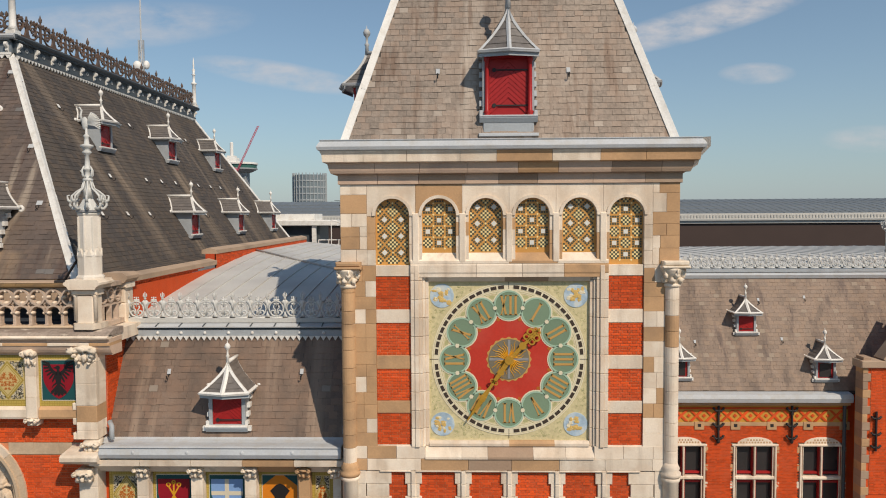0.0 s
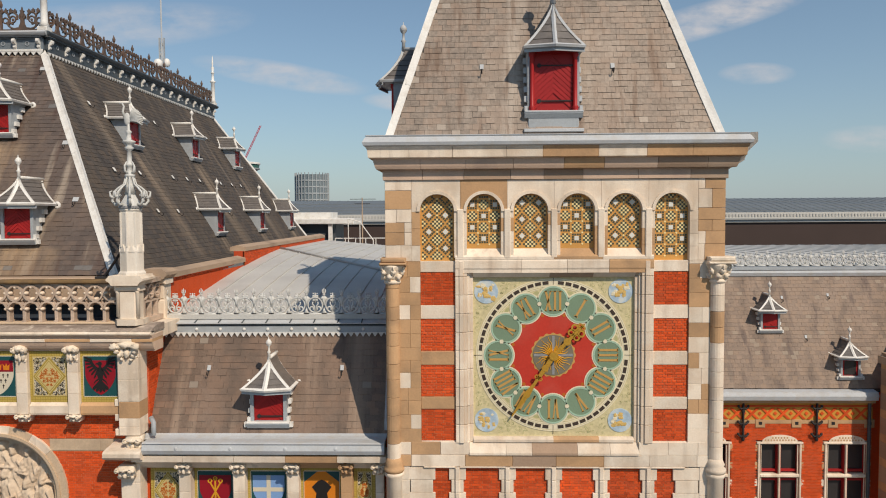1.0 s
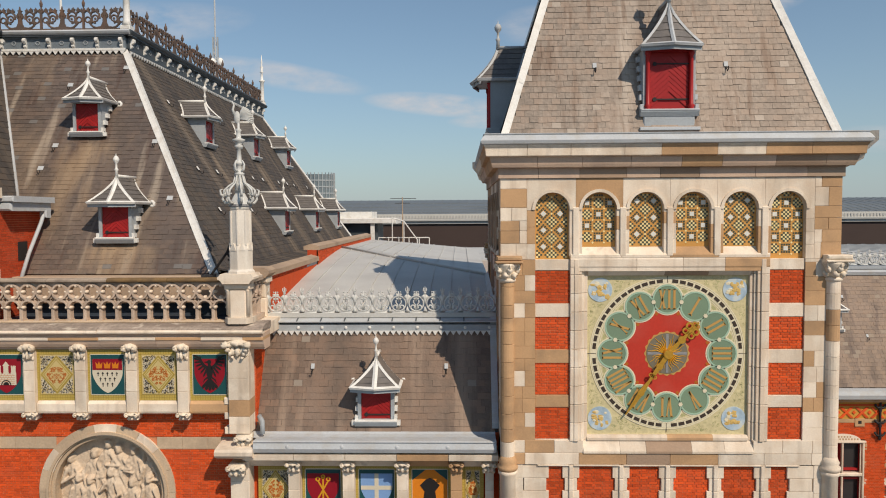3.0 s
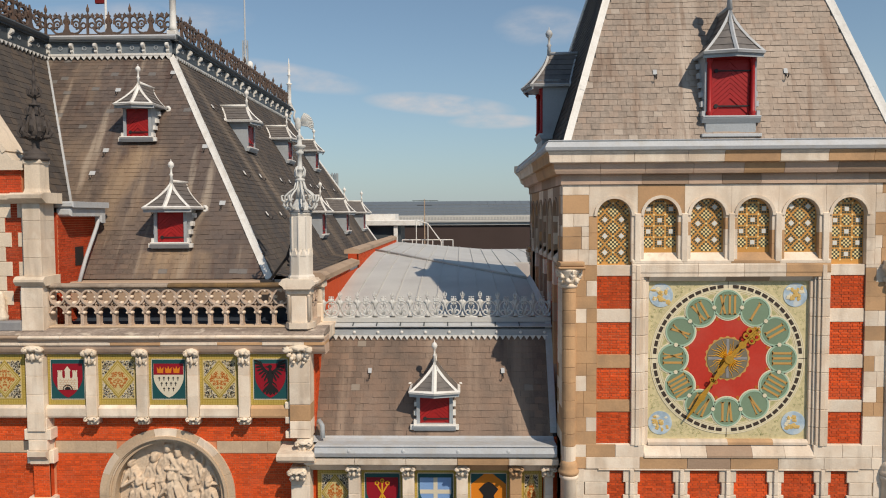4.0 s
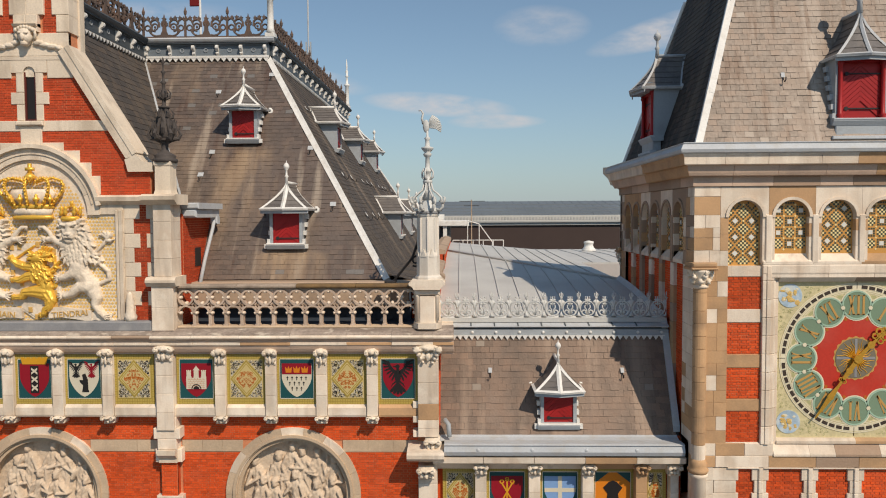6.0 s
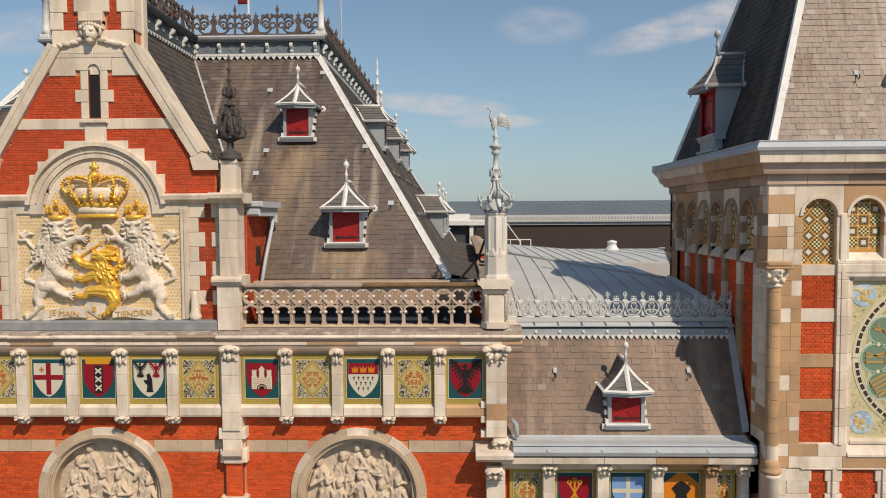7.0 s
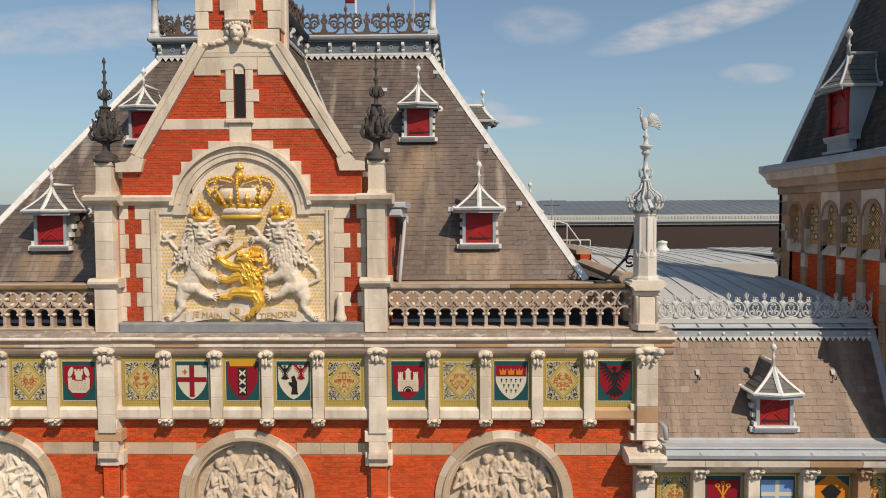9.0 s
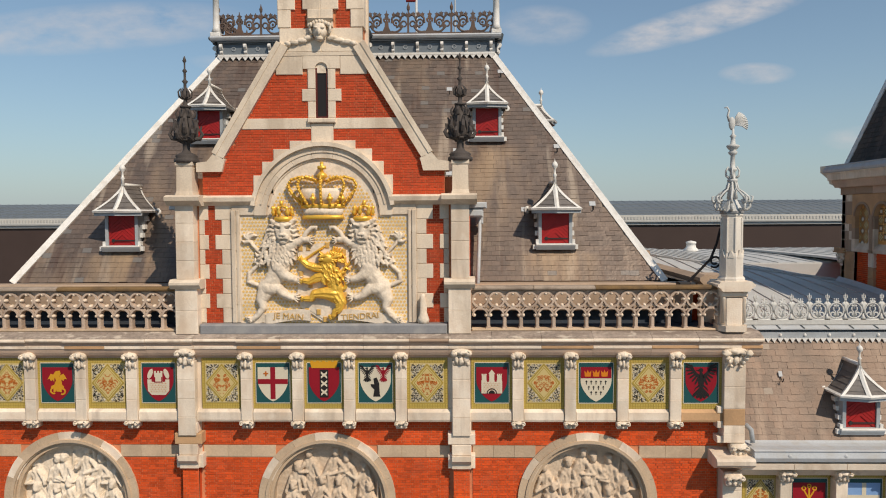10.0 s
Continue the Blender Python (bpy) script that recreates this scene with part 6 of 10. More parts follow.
def needle(x, y, z, s=1.0, group="corner needles with vanes"):
    """A corner needle: stone shaft, iron crown of scrolls, spike and a vane with a fan tail."""
    ob = thing("pinnacle", "white stone and metal corner pinnacle with a fan-tailed vane", "pinnacle", (x, y, z), group)
    e = lambda pr: [(r * s, zz) for r, zz in pr]
    part("shaft", Geo().lathe(e([(0.33, 0), (0.33, 0.05), (0.285, 0.10), (0.285, 0.58), (0.245, 0.70), (0.245, 1.52), (0.27, 1.56), (0.27, 1.60)]), 8), PALESTONE, ob)
    for k in range(8):
        t = k * math.pi / 4
        c, d = math.cos(t), math.sin(t)
        part("angle_roll", Geo().tube([(0.243 * s * c, 0.243 * s * d, 0.68), (0.243 * s * c, 0.243 * s * d, 1.5)], 0.028 * s, 6), PALESTONE, ob)
        part("stop", Geo().prism([(-0.07 * s, 0.55), (0.07 * s, 0.55), (0, 0.74)], -0.275 * s, -0.23 * s, m=Matrix.Rotation(t + math.pi / 8, 4, "Z")), PALESTONE, ob)
    part("collar", Geo().lathe(e([(0.26, 1.60), (0.295, 1.61), (0.295, 1.655), (0.25, 1.67)]), 8), OLDLEAD, ob)
    part("cone", Geo().lathe(e([(0.265, 1.665), (0.19, 1.80), (0.12, 1.92), (0.10, 2.05)]), 8), CRESTWHITE, ob)
    part("spire", Geo().lathe(e([(0.13, 1.95), (0.105, 2.1), (0.12, 2.14), (0.085, 2.18), (0.08, 2.34), (0.12, 2.37), (0.12, 2.41), (0.07, 2.44), (0.065, 2.60), (0.10, 2.63), (0.10, 2.67), (0.06, 2.7), (0.05, 2.98), (0.085, 3.01), (0.11, 3.06), (0.07, 3.10), (0.11, 3.14), (0.15, 3.19), (0.15, 3.22), (0.06, 3.25), (0.05, 3.40), (0.08, 3.44), (0.03, 3.49), (0.025, 3.62)]), 12), CRESTWHITE, ob, smooth=True)
    for k in range(8):
        t = k * math.pi / 4 + math.pi / 8
        pl = lambda pr, r, tp: Geo().tube([(math.cos(t) * q * s, math.sin(t) * q * s, zz) for q, zz in pr], r * s, 6, taper=tp)
        g = pl([(0.24, 1.70), (0.34, 1.69), (0.40, 1.78), (0.38, 1.90), (0.30, 1.92)], 0.042, 0.5)
        part("scroll", g, CRESTWHITE, ob, smooth=True)
        part("flying_rib", pl([(0.38, 1.86), (0.36, 2.0), (0.25, 2.10), (0.14, 2.18), (0.09, 2.36)], 0.027, 0.8), CRESTWHITE, ob, smooth=True)
        part("leaf_tip", pl([(0.37, 1.84), (0.44, 1.90), (0.45, 2.0), (0.40, 2.02)], 0.04, 0.3), CRESTWHITE, ob, smooth=True)
        if k % 2:
            part("bud_leaf", pl([(0.07, 2.44), (0.14, 2.50), (0.15, 2.62), (0.09, 2.72)], 0.034, 0.5), CRESTWHITE, ob, smooth=True)
    vane = part("vane", Geo().blob((-0.03, 0, 3.74), (0.08 * s, 0.045, 0.16), 12, 8), CRESTWHITE, ob, "pale metal fan-tailed vane", smooth=True)
    part("neck", Geo().tube([(-0.09, 0, 3.79), (-0.13, 0, 3.93), (-0.10, 0, 4.05), (-0.15, 0, 4.13), (-0.21, 0, 4.11)], 0.035, 6, taper=0.4), CRESTWHITE, vane, smooth=True)
    for k in range(11):
        a = -0.15 + 0.16 * k
        pts = [(0.03, 0, 3.71), (0.04 + 0.18 * math.cos(a), 0, 3.71 + 0.18 * math.sin(a)), (0.04 + 0.31 * math.cos(a - 0.2), 0, 3.71 + 0.31 * math.sin(a - 0.2))]
        part("tail_rib", Geo().tube(pts, 0.018, 5, taper=1.2), CRESTWHITE, vane, smooth=True)
    return ob


needle(PX + 9.83, 1.28, 16.86)
needle(PX - 9.83, 1.28, 16.86)
for s in (-1, 1):
    part("stay", Geo().tube([(s * 9.64, 1.5, 18.1), (s * 9.56, 1.5, 17.75), (s * 9.42, 1.52, 17.36), (s * 8.93, 1.7, 16.76)], 0.032, 6), BLACKIRON, pav)
    part("stay_scroll", Geo().tube([(s * (9.52 + (0.13 - 0.013 * t) * math.cos(t)), 1.52, 17.30 + (0.13 - 0.013 * t) * math.sin(t)) for t in np.linspace(-2.2, 5.6, 18)], 0.024, 6), BLACKIRON, pav)
    part("stay_foot", Geo().box(min(s * 8.7, s * 9.0), max(s * 8.7, s * 9.0), 1.62, 1.9, 16.5, 16.78, 0.04), BLACKIRON, pav)

# pavilion roof: four steep slopes up to a flat top, with a cross roof behind the gable
BX, TX, BY0, TY0, TY1, BY1, BZ, TZ = 8.68, 4.44, 2.73, 7.12, 22.7, 27.1, 16.72, 23.54
roof = new("roof")
roof.parent = pav
vs = [(-BX, BY0, BZ), (BX, BY0, BZ), (BX, BY1, BZ), (-BX, BY1, BZ), (-TX, TY0, TZ), (TX, TY0, TZ), (TX, TY1, TZ), (-TX, TY1, TZ)]
part("roof_deck", Geo().add(vs, [(0, 1, 5, 4), (1, 2, 6, 5), (2, 3, 7, 6), (3, 0, 4, 7), (4, 5, 6, 7), (3, 2, 1, 0)]), SLATE_BED, roof)
FS = (TZ - BZ) / (TY0 - BY0)
FL = math.hypot(TZ - BZ, TY0 - BY0)
CX0, CZ0, CX1, CZ1 = 2.65, 18.75, 0.30, TZ
def front_keep(a, b):
    x = abs(a - BX)
    z = BZ + b * (TZ - BZ) / FL
    edge = BX - (BX - TX) * b / FL
    vx = CX0 - (CX0 - CX1) * (z - CZ0) / (CZ1 - CZ0) if z > CZ0 else CX0
    return x < edge - 0.07 and x > vx - 0.1
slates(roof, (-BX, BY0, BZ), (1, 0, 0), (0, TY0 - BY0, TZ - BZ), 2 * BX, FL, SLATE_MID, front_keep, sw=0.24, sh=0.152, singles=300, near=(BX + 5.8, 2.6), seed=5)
SL = math.hypot(TZ - BZ, BX - TX)
side_keep = lambda a, b: (TY0 - BY0) * b / SL + 0.09 < a < (BY1 - BY0) - (BY1 - TY1) * b / SL + 0.04
# side slopes: darker slate than the front, dimmer light put into the colour
slates(roof, (BX, BY0, BZ), (0, 1, 0), (TX - BX, 0, TZ - BZ), BY1 - BY0, SL, SLATE_SHADED, side_keep, sw=0.22, sh=0.165, seed=6)
slates(roof, (9.62, 3.1, 16.6), (0, 1, 0), (8.66 - 9.62, 0, 0.2), BY1 - 3.2, math.hypot(0.96, 0.2), SLATE_SHADED, None, sw=0.22, sh=0.19, seed=14)
for s in (-1, 1):
    hip_cap(roof, (s * BX, BY0, BZ), (s * TX, TY0, TZ), (0, BZ - TZ, TY0 - BY0), (s * (TZ - BZ), 0, BX - TX), 0.125, 11 + s)
    hip_cap(roof, (s * BX, BY1, BZ), (s * TX, TY1, TZ), (0, TZ - BZ, BY1 - TY1), (s * (TZ - BZ), 0, BX - TX), 0.125, 15 + s)
# cross roof
for s in (-1, 1):
    pts = [(s * CX0, 1.6, CZ0), (s * CX0, 4.6, CZ0), (s * CX1, 7.6, CZ1), (s * CX1, 1.6, CZ1)]
    low = [(x - s * 0.3, y, z - 0.15) for x, y, z in pts]
    part("cross_roof_slope", Geo().add(pts + low, [(0, 1, 2, 3), (7, 6, 5, 4), (0, 4, 5, 1), (1, 5, 6, 2), (2, 6, 7, 3), (3, 7, 4, 0)]), SLATE_BED, roof)
    cl = math.hypot(CX0 - CX1, CZ1 - CZ0)
    yv = lambda z: BY0 + (z - BZ) / FS
    keep = lambda a, b: a < yv(CZ0 + b * (CZ1 - CZ0) / cl) - 1.6 + 0.1
    if s > 0:
        slates(roof, (CX0, 1.6, CZ0), (0, 1, 0), (CX1 - CX0, 0, CZ1 - CZ0), 6.2, cl, SLATE_SHADED, keep, sw=0.26, sh=0.2, seed=8)
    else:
        slates(roof, (-CX0, 7.8, CZ0), (0, -1, 0), (CX0 - CX1, 0, CZ1 - CZ0), 6.2, cl, SLATE_SHADED, lambda a, b: 6.2 - a < yv(CZ0 + b * (CZ1 - CZ0) / cl) - 1.6 + 0.1, sw=0.26, sh=0.2, seed=9)
    a, b = Vector((s * CX0, yv(CZ0), CZ0 + 0.03)), Vector((s * CX1, yv(CZ1), CZ1))
    part("valley_lead", Geo().tube([a, (a + b) / 2, b], 0.05, 6), LEAD, roof, smooth=True)
    part("cross_gutter", Geo().box(min(s * 3.5, s * 3.85), max(s * 3.5, s * 3.9), 1.75, 3.5, 18.40, 18.62, 0.05), LEAD, roof)
    part("gutter_lip", Geo().box(min(s * 3.48, s * 3.98), max(s * 3.48, s * 3.98), 1.72, 3.56, 18.625, 18.78, 0.03), LEAD, roof)
    # cross wall in darker brick, its shadow is in the colour
    part("cross_wall", Geo().box(min(s * 3.2, s * 3.55), max(s * 3.2, s * 3.55), 1.7, 4.0, 15.6, 18.5), BRICK_OLD_SHADE, pav)
brickwork(pav, [(1.72, 3.98, 15.7, 18.48)], 0.0, m=Matrix.Translation((3.555, 0, 0)) @ EASTWARD, mat=BRICK_OLD_SHADE)
part("eaves_gutter", Geo().box(-9.3, 9.3, 2.2, 2.75, 16.5, 16.7, 0.03), COPING, roof)
# gutters and attic wall are coloured dark in place of the shade behind the parapets
for s in (-1, 1):
    part("side_gutter", Geo().box(min(s * 8.5, s * 9.85), max(s * 8.5, s * 9.85), 2.8, 27.0, 16.502, 16.54), GUTTER_SHADE, pav)
part("gutter_floor", Geo().box(-9.7, 9.7, 1.62, 2.8, 15.5, 15.66), GUTTER_SHADE, pav)
part("attic_wall", Geo().box(-9.3, 9.3, 2.5, 3.0, 15.6, 16.52), GUTTER_SHADE, pav)
part("attic_ledge", Geo().box(-9.25, 9.25, 2.25, 2.6, 16.0, 16.5, 0.03), COPING, pav)

FASCIA = surface("dark blue grey painted board", (0.16, 0.19, 0.215), 0.5, var=0.15)

# fascia with brackets round the flat top
def fascia(x0, y0, x1, y1, out):
    """A run of the top fascia between two points; out: unit vector outwards."""
    d = Vector((x1 - x0, y1 - y0, 0))
    ln = d.length
    m = Matrix.Translation((x0, y0, 0)) @ Matrix((d.normalized(), -Vector((*out, 0)), Vector((0, 0, 1)))).transposed().to_4x4()
    # side runs are coloured dark: the shade under their cornice, put into the paint
    part("fascia_board", Geo().box(0, ln, -0.08, 0.3, TZ + 0.02, TZ + 0.46, m=m), FASCIA if out[0] == 0 else DARK_PAINT_SHADE, roof)
    part("fascia_cornice", Geo().prism([(-0.1, TZ + 0.502), (-0.20, TZ + 0.51), (-0.25, TZ + 0.55), (-0.28, TZ + 0.61), (-0.24, TZ + 0.66), (0.3, TZ + 0.66), (0.3, TZ + 0.502)], -0.2, ln + 0.2, "x", m), LEAD if out[0] == 0 else DARK_PAINT_SHADE, roof)
    # dark strip added as the shade line beneath the cornice
    part("fascia_shadow_board", Geo().box(0, ln, -0.20, 0.2, TZ + 0.465, TZ + 0.50, m=m), DARK_PAINT_SHADE, roof)
    part("fascia_moulding", Geo().box(0, ln, -0.13, 0.0, TZ + 0.425, TZ + 0.468, m=m), FASCIA if out[0] == 0 else DARK_PAINT_SHADE, roof)
    part("fascia_fillet", Geo().box(0, ln, -0.12, 0.0, TZ + 0.02, TZ + 0.10, m=m), WHITEPAINT if out[0] == 0 else DARK_PAINT_SHADE, roof)
    g = Geo()
    k = int(ln / 0.19)
    for i in range(k):
        g.prism([(i * ln / k, TZ + 0.03), ((i + 1) * ln / k, TZ + 0.03), ((i + 0.5) * ln / k, TZ - 0.10)], -0.12, -0.08, "y", m)
    part("sawtooth_trim", g, WHITEPAINT, roof)
    n = int(ln / (0.76 if out[0] == 0 else 0.95))
    curl = lambda cy, cz, r, q0, q1: [(cy - r * math.cos(q), cz + r * math.sin(q)) for q in np.linspace(q0, q1, 7)]
    prof = [(-0.08, TZ + 0.10)] + curl(-0.10, TZ + 0.175, 0.05, -1.3, 1.6) + curl(-0.155, TZ + 0.35, 0.08, -1.5, 1.9) + [(-0.08, TZ + 0.45)]
    for i in range(n + 1):
        x = 0.12 + (ln - 0.24) * i / n
        part("bracket", Geo().prism(prof, x - 0.045, x + 0.045, "x", m), WHITEPAINT, roof)
    for i in range(n):
        xx = 0.12 + (ln - 0.24) * (i + 0.5) / n
        part("rosette", Geo().ring(xx, TZ + 0.28, 0.05, 0.07, -0.10, -0.075, 0, 360, 10, m), GREYPAINT, roof)
    return m, ln


def cresting(m, ln, unit_mesh, mat, w, z, parent_name, label, group):
    ob = thing(parent_name, label, "cresting", (0, 0, 0), group)
    n = max(1, round(ln / w))
    for i in range(n):
        q = m @ Matrix.Translation((ln * (i + 0.5) / n, 0, z)) @ Matrix.Diagonal((ln / n / w, 1, 1, 1))
        part("crest_unit", unit_mesh, mat, ob, loc=q)
    return ob


def iron_crest_unit(w, h):
    """One repeat of the cast cresting: a palmette on a heavy rail, scrolls on both sides, leaf clumps and a spike at the joint."""
    t = 0.03
    g = Geo()
    g.box(-w / 2, w / 2, -t * 1.6, t * 1.6, 0, h * 0.09)
    leaf = lambda cx, cz, rx, rz: g.prism([(cx, cz - rz), (cx + rx * 0.8, cz - rz * 0.25), (cx + rx * 0.55, cz + rz * 0.1), (cx + rx, cz + rz * 0.3), (cx + rx * 0.25, cz + rz * 0.45), (cx, cz + rz), (cx - rx * 0.25, cz + rz * 0.45), (cx - rx, cz + rz * 0.3), (cx - rx * 0.55, cz + rz * 0.1), (cx - rx * 0.8, cz - rz * 0.25)], -t, t)
    coil = lambda cx, cz, r0, q0, q1, s: g.tube([(cx + s * r0 * (1 - 0.06 * (q - q0)) * math.cos(q), 0, cz + r0 * (1 - 0.06 * (q - q0)) * math.sin(q)) for q in np.linspace(q0, q1, 16)], 0.036, 5, taper=0.7)
    # palmette with a spreading foot
    g.prism([(-0.24, h * 0.08), (0.24, h * 0.08), (0.13, h * 0.16), (0.07, h * 0.28), (0.055, h * 0.46), (-0.055, h * 0.46), (-0.07, h * 0.28), (-0.13, h * 0.16)], -t, t)
    leaf(0, h * 0.62, 0.085, h * 0.19)
    for s in (-1, 1):
        leaf(s * 0.085, h * 0.50, 0.05, h * 0.09)
        # low arc from the foot to the scrolls, coils, leaf clumps over them
        g.tube([(s * x, 0, h * z) for x, z in ((0.16, 0.13), (0.28, 0.11), (0.40, 0.14), (0.50, 0.22), (0.55, 0.33))], 0.036, 5)
        coil(s * 0.33, h * 0.40, 0.135, -1.6, 5.2, s)
        coil(s * 0.60, h * 0.36, 0.115, -1.2, 5.0, -s)
        g.blob((s * 0.33, 0, h * 0.40), (0.045, t * 1.2, 0.045), 8, 5)
        g.tube([(s * x, 0, h * z) for x, z in ((0.18, 0.40), (0.20, 0.56), (0.30, 0.64), (0.42, 0.62), (0.50, 0.54))], 0.04, 5)
        g.tube([(s * x, 0, h * z) for x, z in ((0.46, 0.46), (0.52, 0.60), (0.62, 0.66), (0.74, 0.60))], 0.036, 5)
        leaf(s * 0.25, h * 0.66, 0.075, h * 0.09)
        leaf(s * 0.40, h * 0.69, 0.08, h * 0.08)
        leaf(s * 0.57, h * 0.68, 0.075, h * 0.09)
        leaf(s * 0.47, h * 0.30, 0.05, h * 0.08)
        g.box(min(s * 0.715, s * 0.75), max(s * 0.715, s * 0.75), -t, t, h * 0.08, h * 0.66)
        leaf(s * 0.70, h * 0.66, 0.05, h * 0.08)
    g.lathe([(0.03, h * 0.6), (0.025, h * 0.78), (0.05, h * 0.82), (0.06, h * 0.9), (0.03, h * 0.97), (0.005, h * 1.06)], 6, cx=-0.74)
    return g.mesh("crest_unit", False)


IRON_UNIT = iron_crest_unit(1.5, 1.0)
IRON_UNIT.materials.append(IRON)
PM = Matrix.Translation((PX, 0, 0))
runs = [(-TX, TY0, -CX1, TY0, (0, -1)), (CX1, TY0, TX, TY0, (0, -1)), (TX, TY0, TX, TY1, (1, 0)), (-TX, TY1, -TX, TY0, (-1, 0)), (CX1, 2.0, CX1, TY0, (1, 0)), (-CX1, TY0, -CX1, 2.0, (-1, 0)), (TX, TY1, -TX, TY1, (0, 1))]
for x0, y0, x1, y1, out in runs:
    m, ln = fascia(x0, y0, x1, y1, out)
    cresting(PM @ m, ln, IRON_UNIT, IRON, 1.5, TZ + 0.66, "roof_cresting", "rusty wrought iron cresting along the roof top", "iron roof crestings")
part("flat_top", Geo().box(-TX, TX, TY0, TY1, TZ + 0.3, TZ + 0.5), LEAD, roof)
part("cross_top", Geo().box(-CX1, CX1, 1.8, TY0 + 0.3, TZ + 0.2, TZ + 0.5), LEAD, roof)


def roof_post(x, y):
    ob = thing("roof_post", "white painted corner post of the roof cresting with turned spike", "post", (PX + x, y, TZ + 0.66), "corner posts of the roof top")
    part("foot", Geo().box(-0.16, 0.16, -0.16, 0.16, 0, 0.14, 0.02), WHITEPAINT, ob)
    part("shaft", Geo().lathe([(0.17, 0.14), (0.11, 0.3), (0.10, 1.2), (0.15, 1.24), (0.15, 1.3), (0.07, 1.34), (0.06, 1.7), (0.11, 1.74), (0.05, 1.8), (0.08, 2.0), (0.03, 2.1), (0.05, 2.25), (0.01, 2.65)], 10), WHITEPAINT, ob, smooth=True)


for x, y in ((-TX - 0.05, TY0 - 0.05), (TX + 0.05, TY0 - 0.05), (TX + 0.05, TY1), (-TX - 0.05, TY1)):
    roof_post(x, y)

# dormers of the pavilion roof: sill height, place, size
for s in (-1, 1):
    dormer(roof, (s * 5.86, 3.12, 17.64), 0.80, 0.90, 1.30, 0.74, FS, fin=0.66)
    dormer(roof, (s * 4.12, 5.12, 20.72), 0.74, 0.90, 1.18, 0.70, FS, fin=0.60)
SS = (TZ - BZ) / (BX - TX)
side_x = lambda z: BX - (z - BZ) / SS + 0.14
for y in (9.3, 15.1, 20.9):
    dormer(roof, (side_x(20.75), y, 20.75), 0.80, 0.85, 1.28, 0.62, SS, rz=90, fin=0.65, stepped=False)
for y in (12.4, 18.35, 24.3):
    dormer(roof, (side_x(17.6), y, 17.6), 0.80, 0.85, 1.28, 0.66, SS, rz=90, fin=0.65, stepped=False)
for x, z in ((5.1, 18.55), (7.0, 18.7), (6.15, 20.4), (3.2, 20.3), (3.0, 22.3), (4.6, 22.9), (3.0, 19.6)):
    roof_hook(roof, (x, BY0 + (z - BZ) / FS, z), FS, wide=0.085)
for z, ys in ((18.4, (6.2, 7.9, 9.6, 15.2, 21.3)), (19.7, (6.6, 8.4, 11.2, 12.6, 14.0, 16.6, 18.2, 19.6, 22.6)), (22.0, (7.9, 11.4, 13.0, 17.4, 18.9))):
    for y in ys:
        roof_hook(roof, (side_x(z) - 0.10, y, z), SS, rz=90, wide=0.07, tag=WHITEPAINT)

# ---- stepped gable ----
gable = new("gable")
gable.parent = pav
GY = 1.3
for s in (-1, 1):
    arc = [(s * 1.42 * math.cos(t), 18.48 + 1.42 * math.sin(t)) for t in np.linspace(math.pi / 2, 0.36, 10)]
    part("gable_backing", Geo().prism([(s * 2.95, 18.75), (s * 2.95, 19.56), (s * 2.66, 19.6), (s * 1.0, 22.28), (s * 1.0, 22.9), (0.0, 22.9), (0.0, 22.26), (s * 0.15, 22.12), (s * 0.15, 20.8), (0.0, 20.8)] + arc, GY + 0.011, GY + 0.22), MORTAR, gable)
    part("gable_backing", Geo().box(min(s * 0.1, s * 1.0), max(s * 0.1, s * 1.0), GY + 0.011, GY + 0.22, 22.9, 25.5), MORTAR, gable)
    part("gable_backing", Geo().box(min(s * 2.2, s * 3.1), max(s * 2.2, s * 3.1), GY + 0.011, GY + 0.22, 15.6, 18.74), MORTAR, gable)
part("gable_wall", Geo().prism([(-3.3, 15.6), (3.3, 15.6), (3.3, 19.4), (2.75, 19.4), (1.0, 22.3), (1.0, 25.5), (-1.0, 25.5), (-1.0, 22.3), (-2.75, 19.4), (-3.3, 19.4)], GY + 0.22, GY + 0.5), MORTAR, gable)
GA_Z, GA_R = 18.48, 1.36
def gable_keep(x, z):
    x = abs(x)
    if z > 19.56 and x > 2.60 - (z - 19.56) * 0.6:
        return False
    if z > 18.9 and x * x + (z - GA_Z) ** 2 < 1.7 ** 2:
        return False
    if (z > 20.6 and x < 0.2) or z > 21.9:
        return False
    return True
brickwork(gable, [(-2.95, 2.95, 18.9, 22.3)], GY, gable_keep, singles=100, near=(1.4, 21.2), mat=BRICK_OLD_SHADE)
